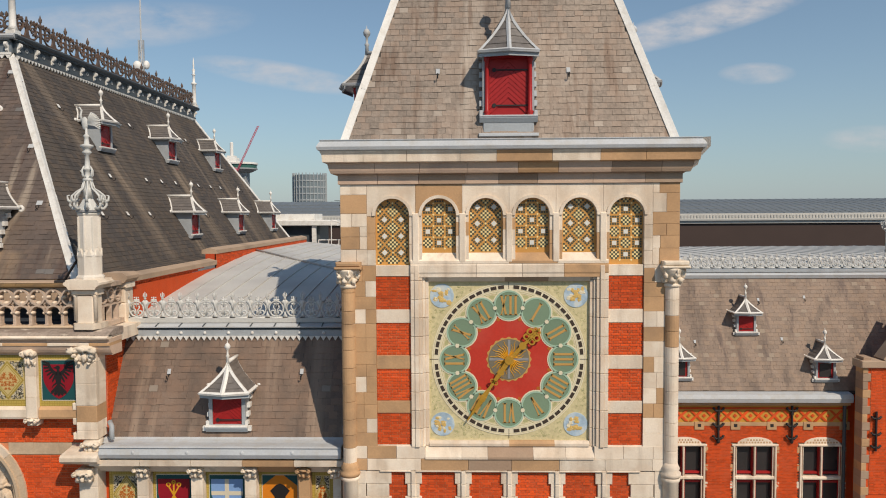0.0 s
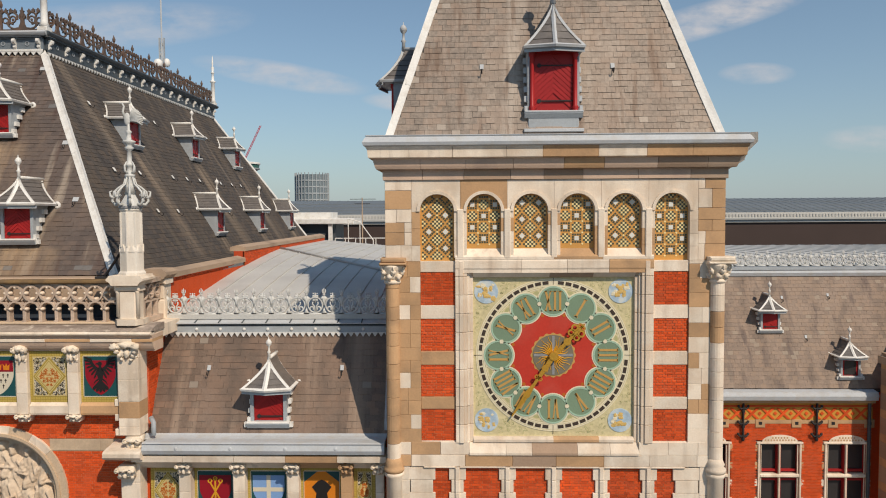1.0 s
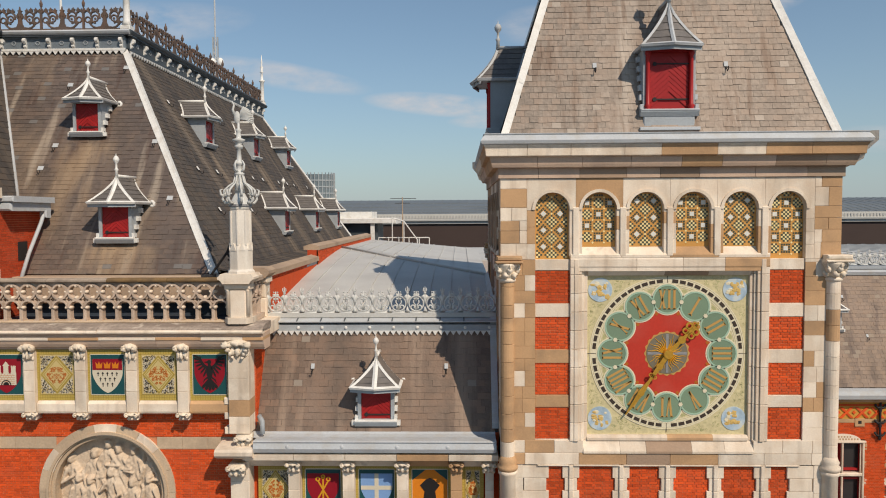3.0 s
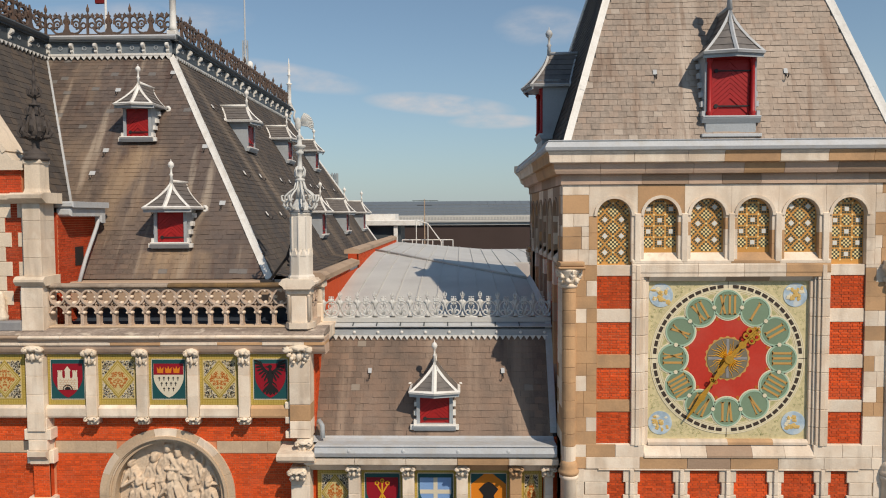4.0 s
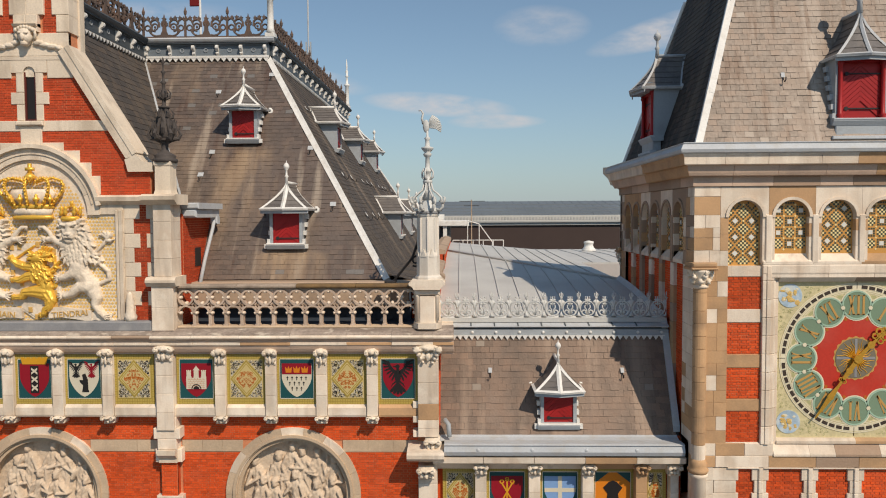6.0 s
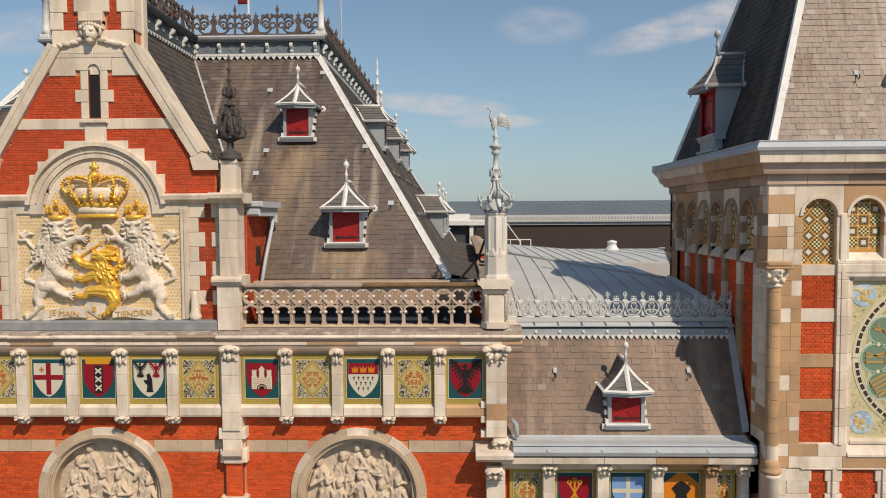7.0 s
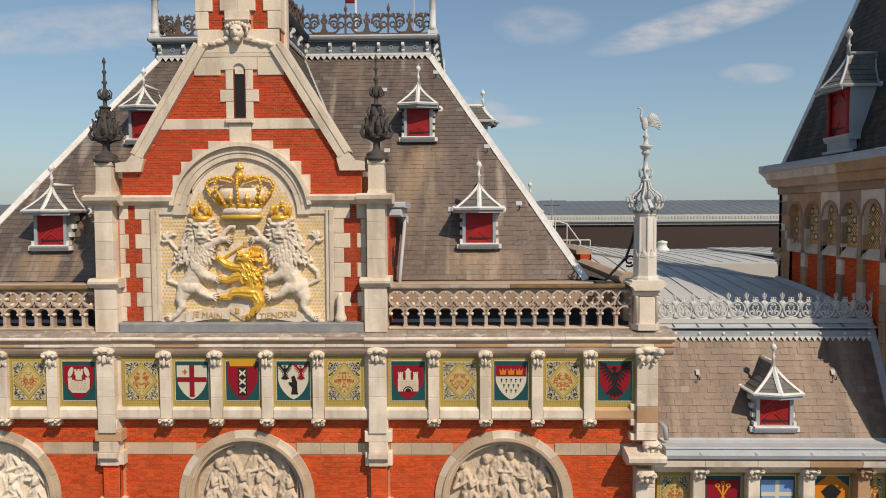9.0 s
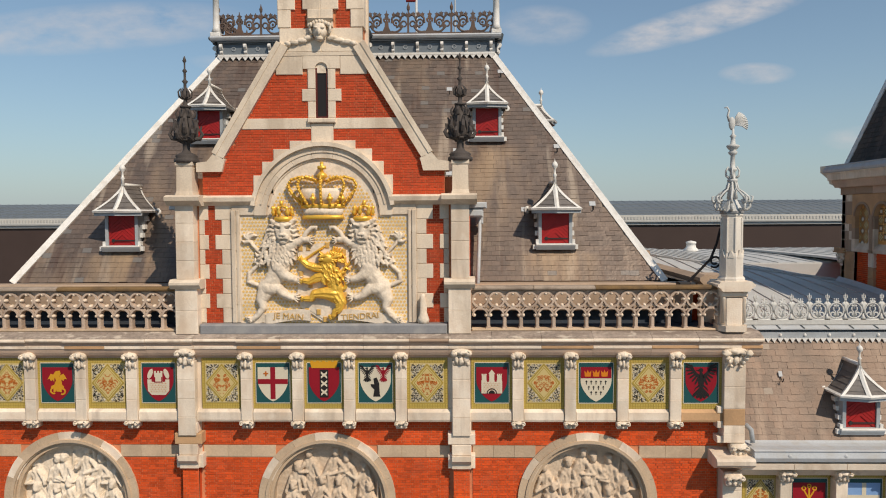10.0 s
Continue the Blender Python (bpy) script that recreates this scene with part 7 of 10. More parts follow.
for s in (-1, 1):
    brickwork(gable, [(min(s * 2.5, s * 3.0), max(s * 2.5, s * 3.0), 15.85, 18.75)], GY, mat=BRICK_OLD_SHADE)
    brickwork(gable, [(min(s * 0.36, s * 0.72), max(s * 0.36, s * 0.72), 22.96, 25.4)], GY, mat=BRICK_OLD_SHADE)
    # quoins between brick strip and panel
    for k in range(8):
        z = 15.85 + 0.36 * k
        e = 0.16 if k % 2 else 0.0
        part("quoin", Geo().box(min(s * (2.26), s * (2.5 + e)), max(s * (2.26), s * (2.5 + e)), GY - 0.03, GY + 0.1, z + 0.006, z + 0.358, 0.01), BUFF, gable)
        part("quoin", Geo().box(min(s * (2.92 - e * 0.6), s * 3.05), max(s * (2.92 - e * 0.6), s * 3.05), GY - 0.03, GY + 0.1, z + 0.006, z + 0.358, 0.01), BUFF, gable)
    # panel jambs
    for k in range(6):
        z = 15.85 + 0.44 * k
        part("jamb_stone", Geo().box(min(s * 2.05, s * 2.26), max(s * 2.05, s * 2.26), GY - 0.06, GY + 0.2, z + 0.006, z + 0.436, 0.02), BUFF, gable)
    for a, wd, dp in ((2.06, 0.07, 0.0), (2.15, 0.10, 0.025)):
        part("panel_moulding", Geo().box(min(s * a, s * (a + wd)), max(s * a, s * (a + wd)), GY - 0.075 - dp, GY - 0.05, 15.86, 18.6, 0.012), BUFF, gable)
    # corner piers
    pilaster(gable, s * 3.3, 15.62, 16.75, 0.98, 0.54, depth=0.6)
    part("pier_moulding", Geo().prism([(0.94, 16.72), (0.86, 16.82), (0.86, 16.88), (0.94, 16.95), (1.6, 16.95), (1.6, 16.72)], s * 3.3 - 0.37, s * 3.3 + 0.37, "x"), BUFF, gable)
    pilaster(gable, s * 3.32, 16.95, 18.75, 1.02, 0.44, depth=0.6)
    part("pier_cornice", Geo().prism([(1.0, 18.72), (0.82, 18.84), (0.80, 18.93), (0.95, 18.98), (1.7, 18.98), (1.7, 18.72)], s * 3.3 - 0.42, s * 3.3 + 0.42, "x"), BUFF, gable)
    part("pinnacle_block", Geo().lathe([(0.31, 18.98), (0.275, 19.08), (0.265, 19.66), (0.30, 19.70), (0.30, 19.78)], 4, Matrix.Translation((s * 3.33, 1.3, 0)) @ Matrix.Rotation(radians(45), 4, "Z")), BUFF, gable)
    # gable cornice beside the arch, panel head
    xa, xb = sorted((s * 1.64, s * 2.9))
    part("gable_cornice", Geo().prism([(1.26, 18.72), (1.12, 18.82), (1.10, 18.92), (1.2, 18.97), (1.5, 18.97), (1.5, 18.72)], xa, xb, "x"), BUFF, gable)
    xa, xb = sorted((s * 1.36, s * 2.26))
    part("panel_head", Geo().box(xa, xb, GY - 0.05, GY + 0.2, 18.48, 18.74, 0.02), BUFF, gable)
    # stepped stones over the arch
    for k, (x0, x1, z0, z1) in enumerate(((1.2, 1.70, 19.0, 19.45), (1.0, 1.48, 19.45, 19.78), (0.6, 1.2, 19.78, 20.08), (0.25, 0.8, 20.08, 20.28))):
        part("arch_step", Geo().box(min(s * x0, s * x1), max(s * x0, s * x1), GY - 0.03, GY + 0.1, z0, z1, 0.01), BUFF, gable)
    # coping slope, kneeler
    part("kneeler", Geo().prism([(s * 2.44, 19.54), (s * 3.06, 19.54), (s * 3.06, 19.76), (s * 2.80, 19.79), (s * 2.64, 19.98), (s * 2.36, 19.84)], GY - 0.12, GY + 0.55), BUFF, gable)
    for k in range(4):
        a, b = Vector((2.62, 19.98)), Vector((1.0, 22.62))
        p, q = a + (b - a) * k / 4, a + (b - a) * (k + 1) / 4
        n = Vector((-0.215, -0.132))
        part("coping_stone", Geo().prism([(s * p.x, p.y), (s * q.x, q.y), (s * (q.x + n.x), q.y + n.y), (s * (p.x + n.x), p.y + n.y)], GY - 0.12, GY + 0.6), BUFF, gable)
        part("coping_fillet", Geo().prism([(s * (p.x + 0.05), p.y + 0.03), (s * (q.x + 0.05), q.y + 0.03), (s * (q.x - 0.05), q.y - 0.03), (s * (p.x - 0.05), p.y - 0.03)], GY - 0.14, GY + 0.62), BUFF, gable)
    part("band_stone", Geo().box(min(s * 0.275, s * 1.95), max(s * 0.275, s * 1.95), GY - 0.03, GY + 0.1, 20.56, 20.82, 0.01), BUFF, gable)
    part("top_stone", Geo().box(min(s * 0.455, s * 1.1), max(s * 0.455, s * 1.1), GY - 0.04, GY + 0.1, 21.86, 22.30, 0.01), BUFF, gable)
    part("top_stone", Geo().box(min(0, s * 1.0), max(0, s * 1.0), GY - 0.045, GY + 0.1, 22.40, 22.96, 0.01), BUFF, gable)
    for k in range(4):
        z, zq, e = ((20.82, 21.22, 0.0), (21.22, 21.52, 0.14), (21.52, 21.996, 0.0), None)[k] or (0, 0, 0)
        if zq:
            part("window_quoin", Geo().box(min(s * 0.15, s * (0.335 + e)), max(s * 0.15, s * (0.335 + e)), GY - 0.04, GY + 0.1, z + 0.004, zq - 0.004, 0.01), BUFF, gable)
        e = 0.13 if k % 2 else 0.0
        z = 22.97 + 0.42 * k
        part("shaft_quoin", Geo().box(min(s * (0.72 - e * 0.8), s * 1.04), max(s * (0.72 - e * 0.8), s * 1.04), GY - 0.05, GY + 0.5, z + 0.006, z + 0.418, 0.012), BUFF, gable)
        part("shaft_rib", Geo().box(min(0, s * (0.3 + e)), max(0, s * (0.3 + e)), GY - 0.14 + 0.06 * (e > 0), GY + 0.1, z + 0.006, z + 0.418, 0.012), BUFF, gable)
    part("shaft_side", Geo().box(min(s * 0.94, s * 1.08), max(s * 0.94, s * 1.08), GY + 0.4, GY + 0.62, 22.3, 25.5), BUFF, gable)
# arch over the arms
for k in range(9):
    part("voussoir", Geo().ring(0, GA_Z, GA_R + 0.02, GA_R + 0.32, GY - 0.08, GY + 0.1, k * 20.0 + 0.1, (k + 1) * 20.0 - 0.1, 5), BUFF, gable)
part("arch_label", Geo().ring(0, GA_Z, GA_R + 0.30, GA_R + 0.40, GY - 0.18, GY + 0.05, 8, 172, 34), BUFF, gable)
part("arch_roll", Geo().ring(0, GA_Z, GA_R + 0.15, GA_R + 0.19, GY - 0.105, GY - 0.07, 10, 170, 34), BUFF, gable)
part("arch_inner", Geo().ring(0, GA_Z, GA_R - 0.03, GA_R + 0.06, GY - 0.03, GY + 0.2, 10, 170, 30), BUFF, gable)
part("key_stone", Geo().box(-0.27, 0.27, GY - 0.04, GY + 0.1, 20.2, 20.69, 0.012).box(-0.34, 0.34, GY - 0.12, GY + 0.1, 20.70, 20.81, 0.02), BUFF, gable)
part("broken_stub", Geo().lathe([(0.12, 15.85), (0.14, 15.95), (0.10, 16.1), (0.085, 16.35), (0.05, 16.5), (0.02, 16.56)], 10, cx=2.42, cy=1.16).carve(0.04, 6.0), CARVED, gable, "worn pale stone stub", smooth=True)
part("panel_plinth", Geo().box(-3.0, 3.0, 1.0, 1.5, 15.6, 15.85, 0.03), OLDLEAD, gable, "grey lead-covered plinth")
# slit window
part("slit_glass", Geo().box(-0.12, 0.12, GY + 0.03, GY + 0.05, 20.82, 22.06), paint("dim slit glass", (0.022, 0.018, 0.017), 0.4), gable)
part("slit_frame", Geo().box(-0.15, -0.11, GY - 0.0, GY + 0.06, 20.82, 22.02).box(0.11, 0.15, GY - 0.0, GY + 0.06, 20.82, 22.02).box(-0.11, 0.11, GY - 0.0, GY + 0.06, 20.78, 20.86), paint("dark red brown wood", (0.11, 0.022, 0.016), 0.6), gable)
part("slit_head", arch_block(0, 0.15, -0.45, 0.45, 22.0, 22.296, GY - 0.045, GY + 0.1), BUFF, gable)
part("slit_niche", Geo().box(-0.17, 0.17, GY + 0.005, GY + 0.09, 21.90, 22.16), CARVED, gable)
g = Geo().blob((0, GY - 0.14, 22.86), (0.17, 0.14, 0.22), 18, 14, wob=0.15, seed=3)
g.blob((0, GY - 0.27, 22.82), (0.05, 0.06, 0.08), 10, 8).blob((0, GY - 0.2, 22.68), (0.09, 0.08, 0.07), 12, 8, wob=0.3, seed=2)
for s in (-1, 1):
    g.blob((s * 0.075, GY - 0.25, 22.92), (0.06, 0.05, 0.03), 10, 6)
    g.tube([(s * 0.1, GY - 0.16, 23.04), (s * 0.22, GY - 0.15, 23.02), (s * 0.25, GY - 0.13, 22.9), (s * 0.2, GY - 0.12, 22.78)], 0.05, 8, taper=0.6)
    for k, (x, z, rx) in enumerate(((0.28, 22.72, 0.13), (0.44, 22.66, 0.15), (0.62, 22.62, 0.14), (0.78, 22.58, 0.09))):
        g.blob((s * x, GY - 0.07, z), (rx, 0.06, 0.065), 12, 8, wob=0.5, seed=k)
    g.tube([(s * 0.82, GY - 0.07, 22.60), (s * 0.90, GY - 0.07, 22.55), (s * 0.86, GY - 0.07, 22.48), (s * 0.80, GY - 0.07, 22.52)], 0.035, 6, taper=0.6)
for k in range(7):
    g.blob(((k - 3) * 0.07, GY - 0.16, 23.08 - 0.008 * (k - 3) ** 2), (0.05, 0.07, 0.06), 8, 6)
g.carve(0.010, 12.0)
part("shaft_mask", g, CARVED, gable, "carved stone boss with garlands", smooth=True)
part("shaft_moulding", Geo().box(-0.92, 0.92, GY - 0.05, GY + 0.6, 22.30, 22.396, 0.006), BUFF, gable)
part("shaft_ledge", Geo().prism([(GY - 0.18, 23.10), (GY - 0.22, 23.15), (GY + 0.1, 23.20), (GY + 0.1, 23.08)], -0.30, 0.30, "x"), BUFF, gable)


def iron_pinnacle(x):
    """Dark cast pinnacle with cusped crown and spike."""
    ob = thing("pinnacle", "dark weathered metal pinnacle with leafy crown on a stone block", "pinnacle", (PX + x, 1.3, 19.76), "dark pinnacles of the gable")
    part("foot", Geo().lathe([(0.28, 0), (0.30, 0.04), (0.30, 0.09), (0.24, 0.12), (0.27, 0.17), (0.22, 0.21), (0.12, 0.26), (0.085, 0.32), (0.085, 0.46), (0.12, 0.5), (0.085, 0.54)], 12), CASTIRON, ob, smooth=True)
    part("spire", Geo().lathe([(0.085, 0.5), (0.06, 0.6), (0.055, 1.3), (0.09, 1.36), (0.05, 1.42), (0.045, 1.55), (0.085, 1.6), (0.075, 1.7), (0.04, 1.78), (0.035, 1.92), (0.075, 1.97), (0.03, 2.02), (0.03, 2.18), (0.06, 2.22), (0.02, 2.28), (0.02, 2.42), (0.05, 2.46), (0.01, 2.58)], 10), CASTIRON, ob, smooth=True)
    part("core", Geo().lathe([(0.10, 0.5), (0.19, 0.58), (0.235, 0.68), (0.225, 0.82), (0.18, 0.98), (0.13, 1.14), (0.10, 1.26), (0.10, 1.34), (0.05, 1.42)], 14).carve(0.06, 7.0, x), CASTIRON, ob, smooth=True)
    for z, r in ((0.56, 0.17), (1.36, 0.115)):
        part("collar", Geo().lathe([(r - 0.03, z - 0.03), (r + 0.02, z - 0.02), (r + 0.02, z + 0.02), (r - 0.03, z + 0.03), (r - 0.05, z)], 16), CASTIRON, ob, smooth=True)
    for k in range(6):
        t = k * math.pi / 3 + 0.26
        c, s = math.cos(t), math.sin(t)
        pl = lambda pts, r, tp: Geo().tube([(q * c, q * s, z) for q, z in pts], r, 6, taper=tp)
        part("arm", pl([(0.08, 0.5), (0.19, 0.55), (0.26, 0.68), (0.24, 0.86), (0.17, 1.06), (0.11, 1.22), (0.07, 1.38)], 0.034, 0.8), CASTIRON, ob)
        part("leaf_tip", pl([(0.20, 0.60), (0.32, 0.60), (0.38, 0.70), (0.33, 0.80), (0.36, 0.90)], 0.066, 0.3), CASTIRON, ob)
        part("petal", Geo().tube([(q * math.cos(t + 0.5), q * math.sin(t + 0.5), z) for q, z in ((0.22, 0.72), (0.29, 0.84), (0.27, 0.98), (0.31, 1.06))], 0.062, 6, taper=0.3), CASTIRON, ob)
        part("crown_leaf", pl([(0.13, 1.10), (0.20, 1.12), (0.225, 1.22), (0.17, 1.30)], 0.045, 0.3), CASTIRON, ob)
        part("crocket", pl([(0.05, 1.56), (0.14, 1.60), (0.16, 1.72), (0.10, 1.80)], 0.034, 0.4), CASTIRON, ob)


iron_pinnacle(-3.33)
iron_pinnacle(3.33)


class Relief:
    """A carved relief on a grid in the x-z plane: rounded strokes laid over one another."""

    def __init__(self, x0, x1, z0, z1, st):
        self.st, self.x, self.z = st, np.arange(x0, x1 + st, st), np.arange(z0, z1 + st, st)
        self.gx, self.gz = np.meshgrid(self.x, self.z)
        self.h = np.zeros_like(self.gx)
        self.fat = 1.0

    def stroke(self, ax, az, bx, bz, ra, rb, base, dep, folds=0.0, sd=0.0):
        dx, dz = bx - ax, bz - az
        ll = dx * dx + dz * dz + 1e-9
        t = np.clip(((self.gx - ax) * dx + (self.gz - az) * dz) / ll, 0, 1)
        ox, oz = self.gx - ax - t * dx, self.gz - az - t * dz
        rr = (ra + (rb - ra) * t) * self.fat
        q = np.clip(1 - (ox * ox + oz * oz) / (rr * rr), 0, None)
        side = (ox * dz - oz * dx) / (math.sqrt(ll) * rr)
        up = np.where(q > 0, base + dep * np.sqrt(q) + folds * np.sin(side * 9 + sd) * np.sqrt(q), 0)
        self.h = np.maximum(self.h, up)

    def run(self, pts, base, dep, folds=0.0, sd=0.0):
        """A limb through (x, z, radius) points."""
        for (ax, az, ra), (bx, bz, rb) in zip(pts, pts[1:]):
            self.stroke(ax, az, bx, bz, ra, rb, base, dep, folds, sd)

    def lock(self, x, z, ang, ln, r, base, dep, bend=0.5):
        """A curling tuft that tapers to a point."""
        mx, mz = x + 0.55 * ln * math.cos(ang), z + 0.55 * ln * math.sin(ang)
        self.stroke(x, z, mx, mz, r, r * 0.8, base, dep)
        self.stroke(mx, mz, mx + 0.5 * ln * math.cos(ang + bend), mz + 0.5 * ln * math.sin(ang + bend), r * 0.8, r * 0.2, base, dep)

    def paw(self, x, z, ang, r, base, dep):
        self.stroke(x, z, x + r * math.cos(ang), z + r * math.sin(ang), r, r * 0.8, base, dep)
        for k in (-0.75, -0.25, 0.25, 0.75):
            a = ang + k * 0.8
            self.stroke(x + r * math.cos(a), z + r * math.sin(a), x + 2.1 * r * math.cos(a), z + 2.1 * r * math.sin(a), r * 0.36, r * 0.2, base + 0.02, dep)

    def dent(self, x, z, rx, rz, deep):
        q = np.clip(1 - ((self.gx - x) / rx) ** 2 - ((self.gz - z) / rz) ** 2, 0, None)
        self.h = np.where(self.h > 0, np.maximum(self.h - deep * np.sqrt(q), 0.01), self.h)

    def geo(self, y=0.0, flip=1, grain=0.006):
        n, m = self.h.shape
        on = self.h > 0
        need = on.copy()
        need[1:] |= on[:-1]
        need[:-1] |= on[1:]
        need[:, 1:] |= need[:, :-1]
        need[:, :-1] |= need[:, 1:]
        ids, vs, fs = {}, [], []
        for j in range(n):
            for i in range(m):
                if need[j, i]:
                    x, z = self.x[i], self.z[j]
                    d = self.h[j, i] + (grain * noise.noise(Vector((x * 11, z * 11, y + flip))) if on[j, i] else 0)
                    ids[(i, j)] = len(vs)
                    vs.append((flip * x, y - d, z))
        for j in range(n - 1):
            for i in range(m - 1):
                q = [ids.get(c) for c in ((i, j), (i + 1, j), (i + 1, j + 1), (i, j + 1))]
                if None not in q and (on[j, i] or on[j, i + 1] or on[j + 1, i] or on[j + 1, i + 1]):
                    fs.append(tuple(q))
        return Geo().add(vs, fs)


def coat_of_arms():
    ob = thing("coat_of_arms", "carved stone and gilded coat of arms with crown in the gable", "coat of arms", (PX, GY - 0.0, 15.85))
    gold_lattice = Geo()
    part("field", Geo().box(-2.06, 2.06, 0.0, 0.12, 0, 2.65), CARVED, ob)
    part("arched_field", Geo().prism([(GA_R * math.cos(t), GA_Z - 15.85 + GA_R * math.sin(t)) for t in np.linspace(0, math.pi, 25)], -0.004, 0.12), CARVED, ob)
    # lattice of small gilded squares
    st = 0.085
    for i in range(-25, 26):
        for j in range(0, 48):
            x, z = i * st + (j % 2) * st / 2, j * st
            if abs(x) > 2.0 or (z > 2.58 and x * x + (z - 2.41) ** 2 > 1.3 ** 2) or z > 3.6:
                continue
            gold_lattice.prism([(x - 0.037, z), (x, z + 0.037), (x + 0.037, z), (x, z - 0.037)], -0.010, 0.005)
    part("lattice", gold_lattice, paint("worn gilding", (0.74, 0.49, 0.15), 0.5), ob)
    # shield
    out = [(-0.66, 1.97), (-0.45, 1.90), (0, 1.96), (0.45, 1.90), (0.64, 1.97), (0.60, 1.4), (0.65, 0.7), (0.58, 0.38), (0.3, 0.2), (0.02, 0.0), (-0.27, 0.2), (-0.57, 0.38), (-0.66, 0.7), (-0.61, 1.4)]
    part("shield", Geo().prism(out, -0.05, 0.05).prism([(x * 0.93, 1.0 + (z - 1.0) * 0.94) for x, z in out], -0.065, -0.045), CARVED, ob)
    for s in (-1, 1):
        # scrolled ears of the shield
        part("shield_ear", Geo().tube([(s * x, -0.09, z) for x, z in ((0.62, 1.9), (0.5, 2.02), (0.42, 2.2), (0.28, 2.33), (0.16, 2.34), (0.18, 2.26))], 0.07, 8, taper=0.55), CARVED, ob, smooth=True)
    tarnish = paint("tarnished gilding", (0.58, 0.36, 0.11), 0.5)
    for x, z in ((-0.56, 1.83), (-0.37, 1.84), (0.09, 1.9), (0.5, 1.73), (-0.33, 0.93), (-0.55, 1.2), (0.50, 1.2), (0.50, 0.69), (0.50, 0.36), (-0.42, 0.3), (-0.14, 0.27), (0.02, 0.09)):
        part("billet", Geo().box(x - 0.05, x + 0.05, -0.09, -0.05, z - 0.07, z + 0.07, 0.012), tarnish, ob)
    # gilded rampant beast with a sword
    rq = random.Random(23)
    g = Relief(-0.74, 0.74, 0.04, 1.98, 0.0095)
    g.fat = 1.22
    g.run([(-0.50, 1.53, 0.026), (0.02, 1.87, 0.02)], 0.05, 0.03)
    g.run([(-0.58, 1.60, 0.022), (-0.46, 1.44, 0.022)], 0.06, 0.03)
    g.run([(0.10, 1.50, 0.17), (0.10, 1.30, 0.18), (0.18, 1.08, 0.16), (0.30, 0.88, 0.14), (0.27, 0.70, 0.17)], 0.05, 0.12, 0.008)
    g.run([(0.02, 1.34, 0.11), (-0.22, 1.36, 0.085), (-0.38, 1.42, 0.07), (-0.50, 1.52, 0.055)], 0.07, 0.10, 0.01)
    g.run([(0.06, 1.14, 0.11), (-0.16, 1.12, 0.085), (-0.34, 1.02, 0.07), (-0.46, 1.04, 0.055)], 0.07, 0.11, 0.01)
    g.run([(0.22, 0.72, 0.15), (0.02, 0.74, 0.12), (-0.22, 0.72, 0.085), (-0.30, 0.60, 0.06), (-0.44, 0.60, 0.055)], 0.08, 0.12, 0.01)
    g.run([(0.30, 0.70, 0.14), (0.42, 0.52, 0.11), (0.38, 0.36, 0.075), (0.28, 0.30, 0.06), (0.24, 0.20, 0.055)], 0.07, 0.11, 0.01)
    g.run([(0.36, 0.80, 0.04), (0.52, 0.86, 0.035), (0.54, 1.0, 0.03), (0.42, 1.12, 0.03), (0.44, 1.26, 0.03), (0.55, 1.38, 0.03), (0.52, 1.52, 0.02)], 0.06, 0.04)
    for x, z, a in ((-0.53, 1.54, 2.3), (-0.48, 1.05, 3.4), (-0.46, 0.60, 3.2), (0.22, 0.17, 3.5)):
        g.paw(x, z, a, 0.05, 0.07, 0.05)
    for x, z, a, ln in ((0.44, 1.12, 2.6, 0.13), (0.44, 1.22, 0.3, 0.14), (0.55, 1.40, 0.6, 0.13), (0.52, 1.50, 1.5, 0.17), (0.52, 1.5, 2.3, 0.14), (0.53, 0.98, 0.2, 0.11), (0.54, 1.36, -0.6, 0.12)):
        g.lock(x, z, a, ln, 0.03, 0.06, 0.05)
    for k in range(120):
        f = rq.random()
        x, z = 0.17 + rq.uniform(-0.20, 0.22), 1.66 - 0.62 * f
        a = math.atan2(z - 1.58, x - 0.06) if f < 0.35 else -1.4 + rq.uniform(-0.7, 0.7)
        g.lock(x, z, a, rq.uniform(0.09, 0.15), 0.026, 0.11 + 0.05 * rq.random(), 0.05, rq.uniform(-0.9, 0.9))
    for ax, az, bx, bz, cnt in ((0.2, 0.72, -0.22, 0.7, 12), (0.32, 0.7, 0.4, 0.35, 9), (0.0, 1.34, -0.4, 1.42, 10), (0.05, 1.13, -0.36, 1.02, 10), (0.12, 1.2, 0.32, 0.8, 8)):
        for k in range(cnt):
            f = (k + rq.random()) / cnt
            g.lock(ax + (bx - ax) * f, az + (bz - az) * f - 0.05, math.atan2(bz - az, bx - ax) - 0.7 + rq.uniform(-0.3, 0.3), 0.1, 0.022, 0.13, 0.04, -0.6)
    # head in profile, with brow, muzzle and open jaw
    g.run([(0.12, 1.58, 0.10), (0.02, 1.57, 0.075), (-0.05, 1.55, 0.045)], 0.17, 0.06)
    g.run([(0.04, 1.50, 0.05), (-0.03, 1.47, 0.03)], 0.15, 0.04)
    g.run([(0.08, 1.65, 0.035), (0.0, 1.63, 0.02)], 0.21, 0.03)
    g.dent(0.03, 1.60, 0.022, 0.015, 0.05)
    g.dent(-0.02, 1.515, 0.05, 0.016, 0.08)
    for k in range(4):
        g.stroke(0.24 + 0.055 * k, 1.74 - 0.015 * k, 0.26 + 0.07 * k, 1.86 - 0.02 * k, 0.026, 0.016, 0.1, 0.05)
    g.run([(0.2, 1.71, 0.035), (0.44, 1.67, 0.035)], 0.1, 0.05)
